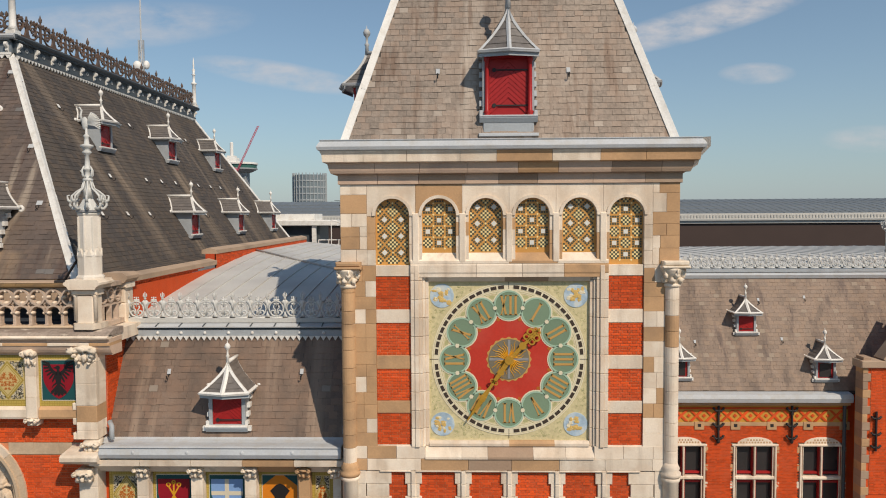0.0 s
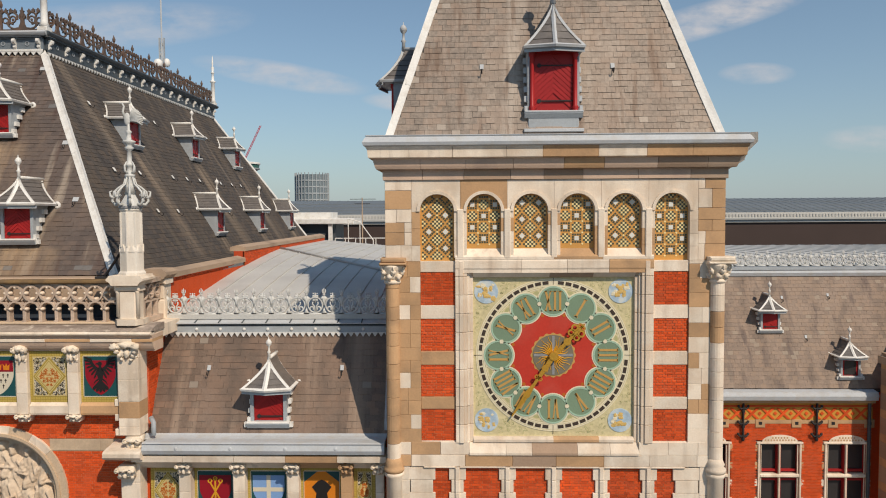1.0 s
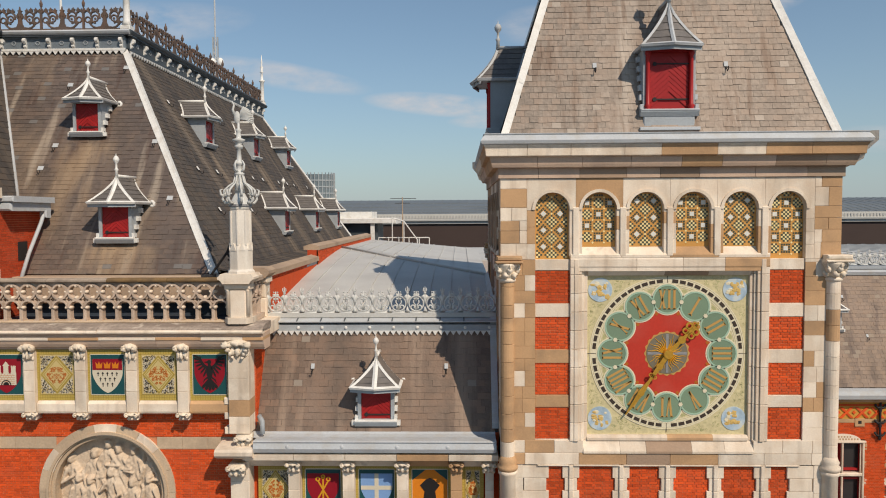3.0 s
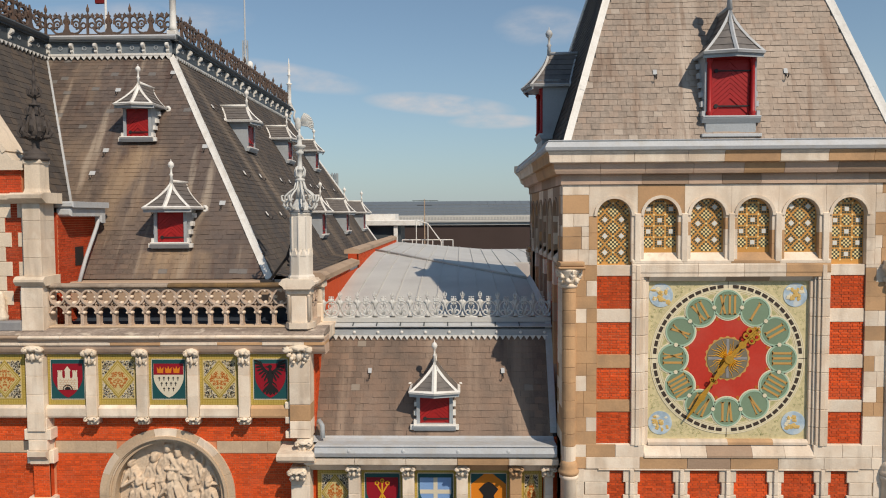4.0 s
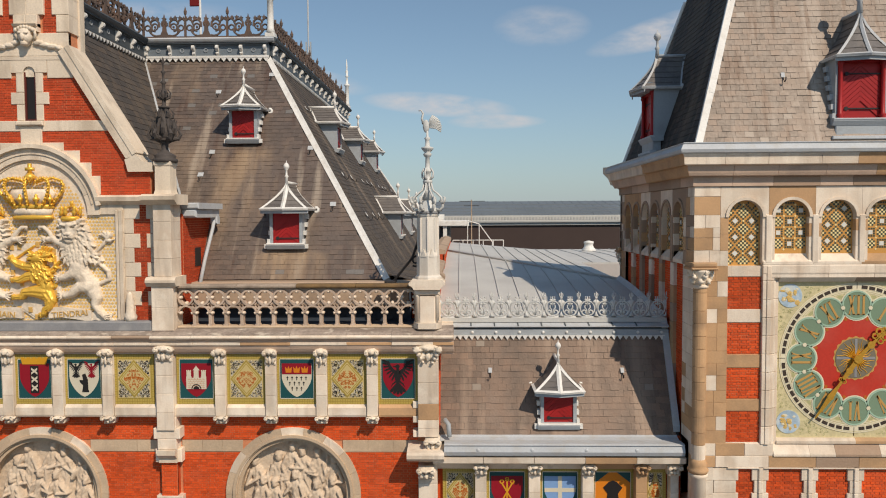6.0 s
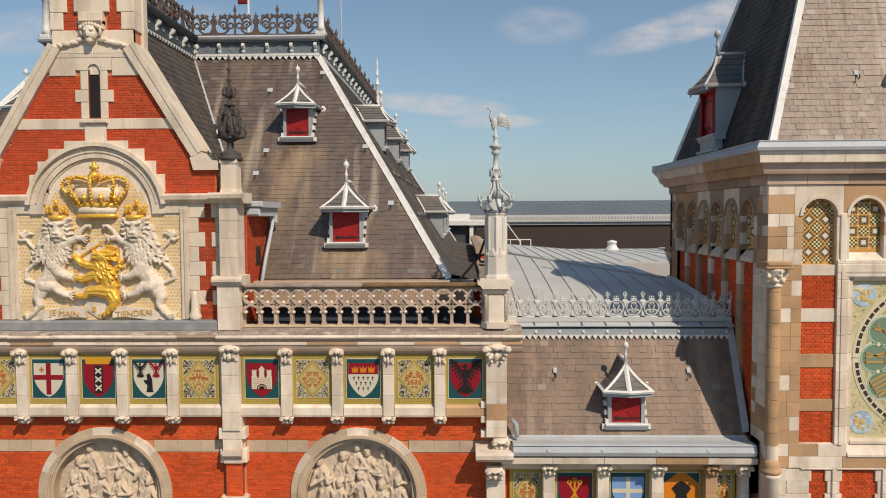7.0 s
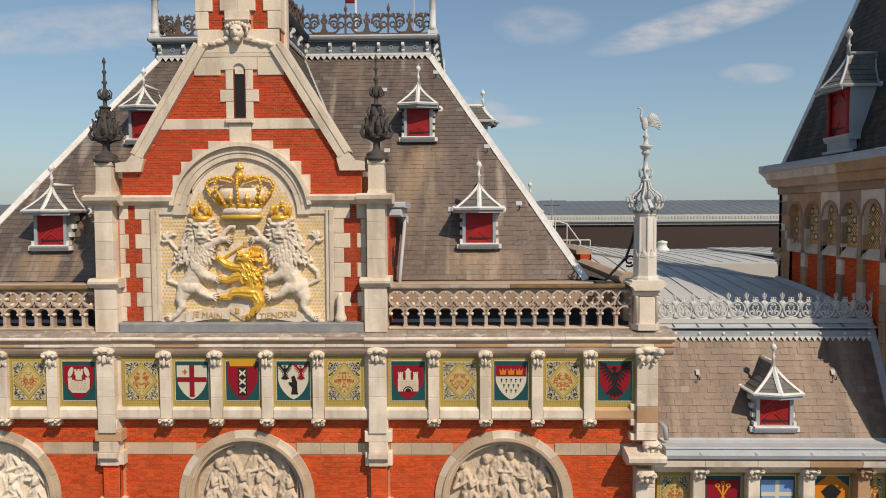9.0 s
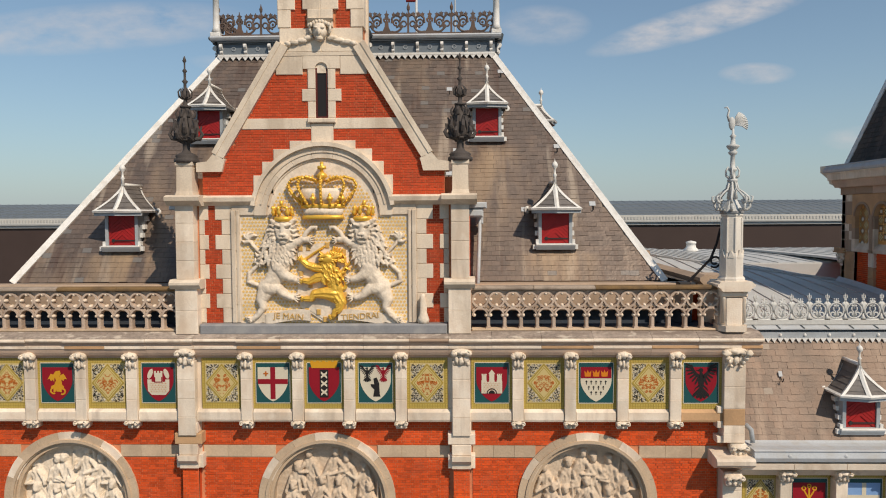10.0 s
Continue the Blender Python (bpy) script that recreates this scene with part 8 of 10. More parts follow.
    part("gilded_charge", g.geo(-0.05), GOLD, ob, "gilded carved rampant lion with sword", smooth=True)
    # pale stone supporters, rearing towards the shield
    beast = Relief(0.22, 2.06, 0.02, 2.62, 0.0125)
    beast.run([(1.84, 2.05, 0.04), (1.72, 1.88, 0.04), (1.52, 1.68, 0.042), (1.62, 1.42, 0.045), (1.84, 1.22, 0.05), (1.86, 1.02, 0.05), (1.62, 0.92, 0.05)], 0.03, 0.06)
    for x, z, a in ((1.84, 2.06, 1.2), (1.84, 2.06, 0.5), (1.84, 2.08, 1.9), (1.80, 2.10, 2.6), (1.55, 1.62, 2.2), (1.55, 1.62, 0.4), (1.58, 1.56, -0.8), (1.62, 1.44, 0.9), (1.84, 2.0, -0.2)):
        beast.lock(x, z, a, 0.17, 0.055, 0.04, 0.07, 0.7)
    # trunk, haunch, legs
    beast.run([(1.02, 1.95, 0.29), (1.05, 1.55, 0.29), (1.14, 1.22, 0.24), (1.28, 1.0, 0.20), (1.40, 0.86, 0.23)], 0.06, 0.14)
    beast.run([(1.40, 0.84, 0.23), (1.54, 0.58, 0.14), (1.50, 0.38, 0.09), (1.62, 0.20, 0.075), (1.72, 0.12, 0.07)], 0.05, 0.15)
    beast.run([(1.36, 0.86, 0.18), (1.12, 0.84, 0.13), (0.94, 0.68, 0.10), (0.78, 0.62, 0.08)], 0.10, 0.14)
    beast.run([(1.10, 1.36, 0.17), (0.98, 1.18, 0.13), (0.82, 1.10, 0.10), (0.70, 1.07, 0.085)], 0.12, 0.13)
    beast.run([(0.86, 1.86, 0.15), (0.66, 1.96, 0.11), (0.50, 2.04, 0.09), (0.38, 2.03, 0.08)], 0.09, 0.12)
    for x, z, a, r in ((0.38, 2.03, 3.3, 0.075), (0.68, 1.07, 3.3, 0.08), (0.76, 0.64, 3.3, 0.085), (1.73, 0.11, -0.3, 0.07)):
        beast.paw(x, z, a, r, 0.1, 0.09)
    # mane in hanging tiers of locks
    rq = random.Random(17)
    for tier in range(8):
        z = 2.30 - 0.11 * tier
        wid = 0.30 + 0.05 * math.sin(min(tier, 5) / 5 * 2.2)
        for k in range(9):
            u = (k + rq.uniform(-0.2, 0.2)) / 8 * 2 - 1
            x = 1.02 + 0.02 * tier + u * wid
            beast.lock(x, z + rq.uniform(-0.03, 0.03), -math.pi / 2 + u * 0.6 + rq.uniform(-0.3, 0.3), 0.15, 0.05, 0.13 + 0.05 * (1 - u * u), 0.045, rq.uniform(-1.0, 1.0))
    for k in range(13):
        a = math.pi * (k / 12) * 1.5 - 0.8
        beast.lock(0.98 + 0.21 * math.cos(a), 2.26 + 0.22 * math.sin(a), a + 0.35, 0.16, 0.05, 0.17, 0.07, -0.8)
    # face: brow, cheeks, long nose, muzzle, chin, ears
    fx, fz, k = 0.95, 2.22, 1.22
    F = lambda x, z: (fx + (x - 0.95) * k, fz + (z - 2.22) * k)
    dab = lambda a, b, ra, rb, base, dep: beast.stroke(*F(*a), *F(*b), ra * k, rb * k, base, dep)
    dab((0.97, 2.34), (0.96, 2.22), 0.16, 0.155, 0.22, 0.06)
    dab((0.96, 2.22), (0.95, 2.10), 0.155, 0.12, 0.22, 0.06)
    dab((0.96, 2.36), (0.95, 2.18), 0.055, 0.055, 0.27, 0.05)
    dab((0.90, 2.12), (1.0, 2.12), 0.07, 0.07, 0.27, 0.06)
    dab((0.91, 2.175), (0.99, 2.175), 0.033, 0.033, 0.32, 0.04)
    for q in (-1, 1):
        dab((0.95 + q * 0.05, 2.345), (0.95 + q * 0.15, 2.37), 0.03, 0.022, 0.27, 0.04)
        dab((0.97 + q * 0.18, 2.42), (0.97 + q * 0.22, 2.46), 0.055, 0.035, 0.2, 0.05)
        beast.dent(*F(0.955 + q * 0.085, 2.305), 0.055, 0.032, 0.07)
        beast.dent(*F(0.955 + q * 0.16, 2.17), 0.036, 0.11, 0.045)
    beast.dent(*F(0.95, 2.07), 0.10, 0.028, 0.10)
    beast.dent(*F(0.95, 2.135), 0.014, 0.036, 0.045)
    beast.h *= 0.85
    for s in (-1, 1):
        part("supporter", beast.geo(0.0, s, 0.010), LIONSTONE, ob, "pale carved rearing lion", smooth=True)
        X = lambda x: s * x
        # small crown
        g = Geo().lathe([(0.20, 2.42), (0.235, 2.46), (0.235, 2.50), (0.20, 2.55)], 14, cx=X(1.1), cy=-0.2)
        for k in range(7):
            t = k * 2 * math.pi / 7
            g.lathe([(0.03, 2.56), (0.06, 2.64), (0.03, 2.7), (0.055, 2.74), (0.01, 2.8)], 6, cx=X(1.1) + 0.23 * math.cos(t), cy=-0.2 + 0.2 * math.sin(t))
        g.tube([(X(1.1) - 0.2, -0.2, 2.6), (X(1.1) - 0.1, -0.2, 2.76), (X(1.1), -0.2, 2.8), (X(1.1) + 0.1, -0.2, 2.76), (X(1.1) + 0.2, -0.2, 2.6)], 0.03, 6)
        g.blob((X(1.1), -0.2, 2.86), (0.05, 0.05, 0.07), 7, 5)
        g.v = [(x - s * 0.14 + s * 0.12 * (z - 2.5), 0.06 + y * 0.8, z + 0.06) for x, y, z in g.v]
        part("small_crown", g, GOLD, ob, smooth=True)
    # large crown: jewelled band, leaves, five pearled arches over a pale cap
    g, pale = Geo(), Geo()
    flat = Matrix.Translation((0, -0.06, 0)) @ Matrix.Diagonal((1, 0.34, 1, 1))
    g.lathe([(0.50, 2.40), (0.53, 2.43), (0.53, 2.47), (0.49, 2.5)], 24, flat)
    g.lathe([(0.52, 2.66), (0.56, 2.69), (0.56, 2.74), (0.52, 2.77)], 24, flat)
    pale.lathe([(0.48, 2.49), (0.52, 2.67)], 24, flat)
    pale.lathe([(0.42, 2.77), (0.55, 2.92), (0.60, 3.04), (0.52, 3.14), (0.25, 3.14)], 20, flat)
    pale.carve(0.02, 9.0, 3.0)
    rise = [(0.53, 2.76), (0.68, 2.92), (0.82, 3.10), (0.86, 3.24), (0.78, 3.36), (0.58, 3.42), (0.34, 3.38), (0.12, 3.30)]
    for deg in (-82, -42, 0, 42, 82):
        a = radians(deg)
        pts = [flat @ Vector((rr * math.sin(a), -rr * math.cos(a) - 0.06, z)) for rr, z in rise]
        g.tube(pts, 0.040, 8, taper=0.75)
        for k in range(len(pts) - 1):
            for f in (0.0, 0.5):
                q = pts[k].lerp(pts[k + 1], f)
                g.blob((q.x * 1.005, q.y - 0.035, q.z), (0.03, 0.03, 0.03), 7, 5)
    for deg in (-64, -22, 22, 64):
        a = radians(deg)
        q = flat @ Vector((0.56 * math.sin(a), -0.62 * math.cos(a), 2.76))
        g.lathe([(0.04, 2.74), (0.025, 2.82), (0.075, 2.87), (0.09, 2.91), (0.03, 2.95), (0.045, 2.98), (0.01, 3.03)], 8, cx=q.x, cy=q.y)
    g.lathe([(0.05, 3.34), (0.12, 3.41), (0.13, 3.47), (0.05, 3.54)], 12, cx=0, cy=-0.14)
    g.box(-0.035, 0.035, -0.18, -0.10, 3.52, 3.78).box(-0.10, 0.10, -0.186, -0.094, 3.60, 3.68)
    for q in (g, pale):
        q.v = [(x * 0.97, y, z + 0.13) for x, y, z in q.v]
    part("crown", g, GOLD, ob, "large gilded crown", smooth=True)
    part("crown_lining", pale, CARVED, ob, "pale stone cap and pearls", smooth=True)
    # ribbon with the motto
    for s in (-1, 1):
        wave = lambda u: 0.17 + 0.06 * math.sin(u * 2.6 + 0.4) - 0.10 * max(0.0, 0.62 - u)
        top, low = [(s * u, wave(u) + 0.12) for u in np.linspace(0.34, 1.42, 12)], [(s * u, wave(u) - 0.14) for u in np.linspace(0.34, 1.42, 12)]
        part("ribbon", Geo().prism(top + low[::-1], -0.115, 0.02), CARVED, ob)
        part("ribbon_end", Geo().prism([(s * 1.34, 0.16), (s * 1.5, 0.24), (s * 1.72, 0.14), (s * 1.95, 0.16), (s * 1.9, 0.06), (s * 2.0, -0.02), (s * 1.7, -0.03), (s * 1.5, 0.02), (s * 1.34, -0.02)], -0.08, 0.02), CARVED, ob)
    for word, x, tilt in (("JE MAIN", -0.86, -4), ("TIENDRAI", 0.88, 4)):
        cu = bpy.data.curves.new("motto", "FONT")
        cu.body, cu.size, cu.extrude, cu.align_x, cu.align_y = word, 0.21, 0.008, "CENTER", "CENTER"
        tmp = new("motto", cu)
        bpy.context.view_layer.update()
        me = bpy.data.meshes.new_from_object(tmp.evaluated_get(bpy.context.evaluated_depsgraph_get()))
        bpy.data.objects.remove(tmp)
        me.materials.clear()
        me.materials.append(bpy.data.materials["tarnished gilding"])
        part("motto", me, GOLD, ob, loc=pose(x, -0.125, 0.165, 90, -tilt, 0))


coat_of_arms()

part("hopper", Geo().box(3.74, 3.94, 3.2, 3.42, 18.22, 18.42, 0.03), LEAD, pav)
part("rain_pipe", Geo().tube([(3.84, 3.30, 18.42), (3.84, 3.12, 18.1), (3.80, 2.6, 17.3), (3.76, 2.2, 16.5)], 0.05, 8), LEAD, pav, smooth=True)
part("vent_opening", Geo().box(3.55, 3.58, 2.5, 2.9, 17.1, 17.6), BLACKIRON, pav)


# ---- clock ----
clock = thing("tower_clock", "square painted clock dial with green numeral discs and gilded pointers", "clock", (0, 0.66, 15.0))
clock.scale = (1.03, 1, 1.03)
DIAL_BG = surface("painted dial ground", (0.60, 0.525, 0.30), 0.6, var=0.12, scale=3.0, fine=14.0, fvar=0.3, bump=0.05)
DIAL_CREAM = paint("dial cream paint", (0.72, 0.65, 0.47), 0.55)
DIAL_RED = surface("dial red paint", (0.50, 0.042, 0.024), 0.5, var=0.12, scale=2.0, bump=0.05, stain=(0.52, 0.10, 0.07), stain_amt=0.4, stain_scale=1.2)
DIAL_GREEN = paint("dial green paint", (0.185, 0.265, 0.175), 0.5, rand=0.15)
DIAL_RIM = paint("dial pale green paint", (0.35, 0.50, 0.37), 0.5)
DIAL_DARK = paint("dial dark brown paint", (0.055, 0.04, 0.03), 0.5)
DIAL_BLUE = surface("dial blue paint", (0.40, 0.52, 0.62), 0.55, var=0.5, scale=5.0, bump=0.05, stain=(0.62, 0.62, 0.55), stain_amt=0.8, stain_scale=5.0)
GOLD_DAUB = paint("soft ochre paint", (0.62, 0.42, 0.14), 0.55)
NUMERAL = paint("numeral ochre paint", (0.52, 0.30, 0.09), 0.5)
HAND_GOLD = surface("gilded clock hand", (0.72, 0.40, 0.06), 0.35, metal=0.6, var=0.12)
part("dial_panel", Geo().box(-1.84, 1.84, 0.0, 0.06, -1.88, 1.78), DIAL_BG, clock)
rng = random.Random(21)
# painted scroll work in the corners
g = Geo()
for _ in range(2600):
    x, z = rng.uniform(-1.76, 1.76), rng.uniform(-1.78, 1.72)
    if x * x + z * z < 1.79 ** 2 or min((x - sx * 1.5) ** 2 + (z - sz * 1.46) ** 2 for sx in (-1, 1) for sz in (-1, 1)) < 0.33 ** 2:
        continue
    r = rng.uniform(0.018, 0.034)
    a = rng.uniform(0, 360)
    g.ring(x, z, r * 0.6, r, -0.003, 0.004, a, a + rng.uniform(150, 300), 6)
tagged(part("corner_scrollwork", g, paint("olive scroll paint", (0.43, 0.41, 0.20), 0.6), clock), kind="stuff")
part("outer_field", Geo().ring(0, 0, 0.9, 1.74, -0.006, 0.01, 0, 360, 72), DIAL_BG, clock)
for ra, rb, dy in ((1.713, 1.735, 0.011), (1.55, 1.575, 0.011), (1.515, 1.53, 0.011), (1.585, 1.70, 0.009)):
    part("dial_ring", Geo().ring(0, 0, ra, rb, -dy, 0.0, 0, 360, 80), DIAL_CREAM, clock)
for k in range(60):
    if k % 15 == 0:
        continue
    part("minute_mark", Geo().ring(0, 0, 1.60, 1.675, -0.015, -0.006, 6 * k - 2.3, 6 * k + 2.3, 2), DIAL_DARK, clock)
for k in range(12):
    g = Geo()
    a = radians(30 * k + 15)
    g.ring(1.37 * math.cos(a), 1.37 * math.sin(a), 0.05, 0.12, -0.008, 0.0, 0, 360, 12)
    for q in (-0.16, 0.16):
        g.ring(1.5 * math.cos(a + q * 0.6), 1.5 * math.sin(a + q * 0.6), 0.02, 0.045, -0.008, 0.0, 30, 300, 8)
    part("leaf_scroll", g, bpy.data.materials["olive scroll paint"], clock)
part("red_field", Geo().disc(0, 0, 1.12, -0.009, 0.0, 60), DIAL_RED, clock)
ROMAN = {1: "I", 2: "II", 3: "III", 4: "IIII", 5: "V", 6: "VI", 7: "VII", 8: "VIII", 9: "IX", 10: "X", 11: "XI", 12: "XII"}
for h in range(1, 13):
    a = radians(90 - 30 * h)
    cx, cz = 1.225 * math.cos(a), 1.225 * math.sin(a)
    disc = part("numeral_disc", Geo().disc(0, 0, 0.315, -0.016, 0.0, 32), DIAL_GREEN, clock, loc=(cx, 0, cz))
    part("rim", Geo().ring(0, 0, 0.30, 0.335, -0.022, 0.0, 0, 360, 32), DIAL_RIM, disc)
    part("cream_rim", Geo().ring(0, 0, 0.337, 0.365, -0.014, 0.0, 0, 360, 32), DIAL_CREAM, disc)
    # numeral strokes with feet, standing along the radius
    g = Geo()
    word = ROMAN[h]
    wid = {"I": 0.115, "V": 0.19, "X": 0.19}
    fit = min(1.0, 0.46 / sum(wid[c] for c in word))
    wid = {c: w * fit for c, w in wid.items()}
    tot = sum(wid[c] for c in word)
    x = -tot / 2
    H2 = 0.225
    rot = Matrix.Rotation(-(math.pi / 2 - a), 4, "Y").inverted()

    def stroke(xa, xb, za, zb, t):
        g.prism([(xa - t, za), (xa + t, za), (xb + t, zb), (xb - t, zb)], -0.023, -0.014, "y", rot)
    for c in word:
        m0 = x + wid[c] / 2
        if c == "I":
            stroke(m0, m0, -H2, H2, 0.025)
            stroke(m0, m0, -H2, -H2 + 0.022, 0.045)
            stroke(m0, m0, H2 - 0.018, H2, 0.045)
        elif c == "V":
            stroke(m0 - 0.055, m0, H2, -H2, 0.025)
            stroke(m0 + 0.055, m0, H2, -H2, 0.015)
            stroke(m0 - 0.055, m0 - 0.055, H2 - 0.018, H2, 0.034)
            stroke(m0 + 0.055, m0 + 0.055, H2 - 0.018, H2, 0.03)
        else:
            stroke(m0 - 0.055, m0 + 0.055, H2, -H2, 0.025)
            stroke(m0 + 0.055, m0 - 0.055, H2, -H2, 0.015)
            for q in (-0.055, 0.055):
                stroke(m0 + q, m0 + q, H2 - 0.018, H2, 0.032)
                stroke(m0 + q, m0 + q, -H2, -H2 + 0.018, 0.032)
        x += wid[c]
    part("numeral", g, NUMERAL, disc)
    b = a + radians(15)
    part("rosette", Geo().prism([(1.2 * math.cos(b) + 0.05 * math.cos(q), 1.2 * math.sin(b) + 0.05 * math.sin(q)) for q in np.linspace(0, 2 * math.pi, 7)[:-1]], -0.026, -0.01), DIAL_CREAM, clock)
    part("red_dot", Geo().disc(0.93 * math.cos(b), 0.93 * math.sin(b), 0.04, -0.014, -0.004, 10), RUST_T, clock)
part("sun_disc", Geo().disc(0, 0, 0.46, -0.02, 0.0, 40), paint("dial grey brown paint", (0.19, 0.165, 0.115), 0.5), clock)
for q in (0, 90):
    part("cross_bar", Geo().box(-0.44, 0.44, -0.027, -0.016, -0.03, 0.03, 0.004, m=Matrix.Rotation(radians(q), 4, "Y")), OLDLEAD, clock)
wave = lambda r, a: [((r + a * math.cos(20 * q)) * math.cos(q), (r + a * math.cos(20 * q)) * math.sin(q)) for q in np.linspace(0, 2 * math.pi, 121)[:-1]]
part("sun_border", Geo().prism(wave(0.495, 0.016), -0.012, 0.0), NUMERAL, clock)
for k in range(28):
    # four fans of wavy rays, long and short in turn
    t = (k // 7) * math.pi / 2 + radians(12 + 11 * (k % 7))
    ends = (0.1, 0.18, 0.26, 0.34, 0.43) if k % 2 else (0.1, 0.16, 0.22, 0.28, 0.34)
    g = Geo().tube([(r * math.cos(t + 0.09 * math.sin(r * 20)), -0.022, r * math.sin(t + 0.09 * math.sin(r * 20))) for r in ends], 0.019, 4, taper=0.3)
    part("sun_ray", g, GOLD_T, clock)
part("panel_joint", Geo().box(-0.006, 0.006, -0.0125, 0.0, -1.8, -1.03).box(-0.006, 0.006, -0.0125, 0.0, 1.03, 1.75).box(-1.78, -1.03, -0.0125, 0.0, -0.006, 0.006).box(1.03, 1.78, -0.0125, 0.0, -0.006, 0.006), DIAL_DARK, clock)
for sx in (-1, 1):
    for sz in (-1, 1):
        md = part("corner_medallion", Geo().disc(sx * 1.5, sz * 1.46 - 0.02, 0.27, -0.012, 0.0, 32), DIAL_BLUE, clock, "pale blue painted corner medallion")
        g, gp = Geo(), Geo()
        for k in range(15):
            (g if k % 3 else gp).blob((sx * 1.5 + rng.uniform(-0.17, 0.17), -0.012 - 0.0006 * k, sz * 1.46 - 0.02 + rng.uniform(-0.16, 0.15)), (rng.uniform(0.03, 0.065), 0.006, rng.uniform(0.025, 0.06)), 8, 6, wob=0.8, seed=k + sx * 3.1 + sz)
        tagged(part("gilding", g, GOLD_DAUB, md), kind="stuff")
        tagged(part("painted_cloud", gp, DIAL_CREAM, md), kind="stuff")


def clock_hand(name, angle, length, ornate):
    m = Matrix.Rotation(radians(angle), 4, "Y")
    g = Geo()
    if ornate:
        g.prism([(-0.05, -0.1), (0.05, -0.1), (0.035, length * 0.62), (0.02, length), (-0.02, length), (-0.035, length * 0.62)], -0.10, -0.08, "y", m)
        for s in (-1, 1):
            g.ring(s * 0.085, length * 0.66, 0.04, 0.075, -0.10, -0.08, 0, 360, 12, m)
            g.ring(s * 0.10, length * 0.80, 0.045, 0.085, -0.10, -0.08, 0, 360, 12, m)
            g.ring(s * 0.05, length * 0.92, 0.02, 0.05, -0.10, -0.08, 0, 360, 10, m)
        g.disc(0, length * 0.45, 0.085, -0.105, -0.08, 14, m)
    else:
        g.prism([(-0.055, -0.1), (0.055, -0.1), (0.05, length * 0.25), (0.03, length * 0.45), (0.065, length * 0.62), (0.05, length * 0.72), (0.012, length), (-0.012, length), (-0.05, length * 0.72), (-0.065, length * 0.62), (-0.03, length * 0.45), (-0.05, length * 0.25)], -0.13, -0.11, "y", m)
        for z in (0.2, 0.64):
            g.disc(0, length * z, 0.075, -0.135, -0.11, 14, m)
        for s in (-1, 1):
            g.ring(s * 0.05, length * 0.36, 0.025, 0.05, -0.13, -0.11, 0, 360, 10, m)
    part(name, g, HAND_GOLD, clock)
    if not ornate:
        part("hub", Geo().disc(0, 0, 0.10, -0.15, -0.02, 18), HAND_GOLD, clock)


clock_hand("hour_hand", 44, 0.98, True)
clock_hand("minute_hand", 214.5, 1.66, False)

# ---- link wing between pavilion and tower ----
link = thing("link_wing", "low station wing with slate slope, zinc roof and tiled frieze", "building", (0, 0, 0))
LX0, LX1 = -9.97, -3.86
part("link_wall", Geo().box(LX0, LX1, 1.35, 26.0, 0, 12.9), BRICK, link)
brickwork(link, [(LX0, LX1, 9.0, 10.7)], 1.3)
LP = [-8.83, -7.51, -6.20, -4.90]
for x in LP:
    pilaster(link, x, 10.7, 12.05, 1.0, 0.28, TAN if x > -5 else None)
    carved_capital(link, x, 12.04, 0.95, 0.3, 0.3, TAN if x > -5 else None)
carved_capital(link, -4.12, 12.04, 0.95, 0.3, 0.3)
pilaster(link, -4.1, 10.7, 12.05, 1.0, 0.2)
carved_capital(link, -10.16, 12.0, 0.75, 0.38, 0.3)
lk = ["diamond", "staff", "blue", "orange", "diamond"]
for k, (xa, xb) in enumerate(zip([-9.97] + LP, LP + [-4.1])):
    tile_panel((xa + xb) / 2 + (0.06 if k == 0 else 0), 10.9, 1.26, lk[k], w=min(1.03, xb - xa - 0.27), group="tile panels of the link wing")
    part("panel_sill", Geo().box(xa, xb, 1.08, 1.4, 10.68, 10.9, 0.02), STONE, link)
for k in range(5):
    xa, xb = -10.0 + k * 1.23, -10.0 + (k + 1) * 1.23
    part("cornice_stone", Geo().prism([(1.1, 12.16), (0.98, 12.30), (0.92, 12.36), (0.74, 12.42), (0.72, 12.56), (1.5, 12.6), (1.5, 12.16)], xa + 0.006, min(xb, -3.9) - 0.006, "x"), STONE if k != 3 else TAN, link)
part("corner_slab", Geo().prism([(0.80, 12.44), (0.62, 12.52), (0.58, 12.57), (0.58, 12.66), (0.64, 12.71), (1.35, 12.8), (1.35, 12.44)], -10.62, -9.72, "x"), STONE, link)
part("gutter", Geo().prism([(0.82, 12.58), (0.70, 12.62), (0.66, 12.72), (0.70, 12.86), (0.67, 12.88), (0.74, 12.90), (1.1, 12.88), (1.1, 12.58)], -9.72, -3.95, "x"), LEAD, link, "pale zinc box gutter")
for x in (-8.9, -7.6, -6.3, -5.1):
    part("gutter_boss", Geo().blob((x, 0.68, 12.76), (0.05, 0.03, 0.05), 8, 6), LEAD, link)
part("lead_apron", Geo().prism([(1.08, 12.86), (1.30, 12.895), (1.36, 12.93), (1.6, 12.93), (1.6, 12.86)], -9.92, -3.95, "x"), LEAD, link)
part("rainwater_pipe", Geo().tube([(-9.72, 1.25, 13.35), (-9.62, 1.15, 13.25), (-9.6, 1.1, 12.95)], 0.06, 8), GREYPAINT, link, smooth=True)
LS = 2.05
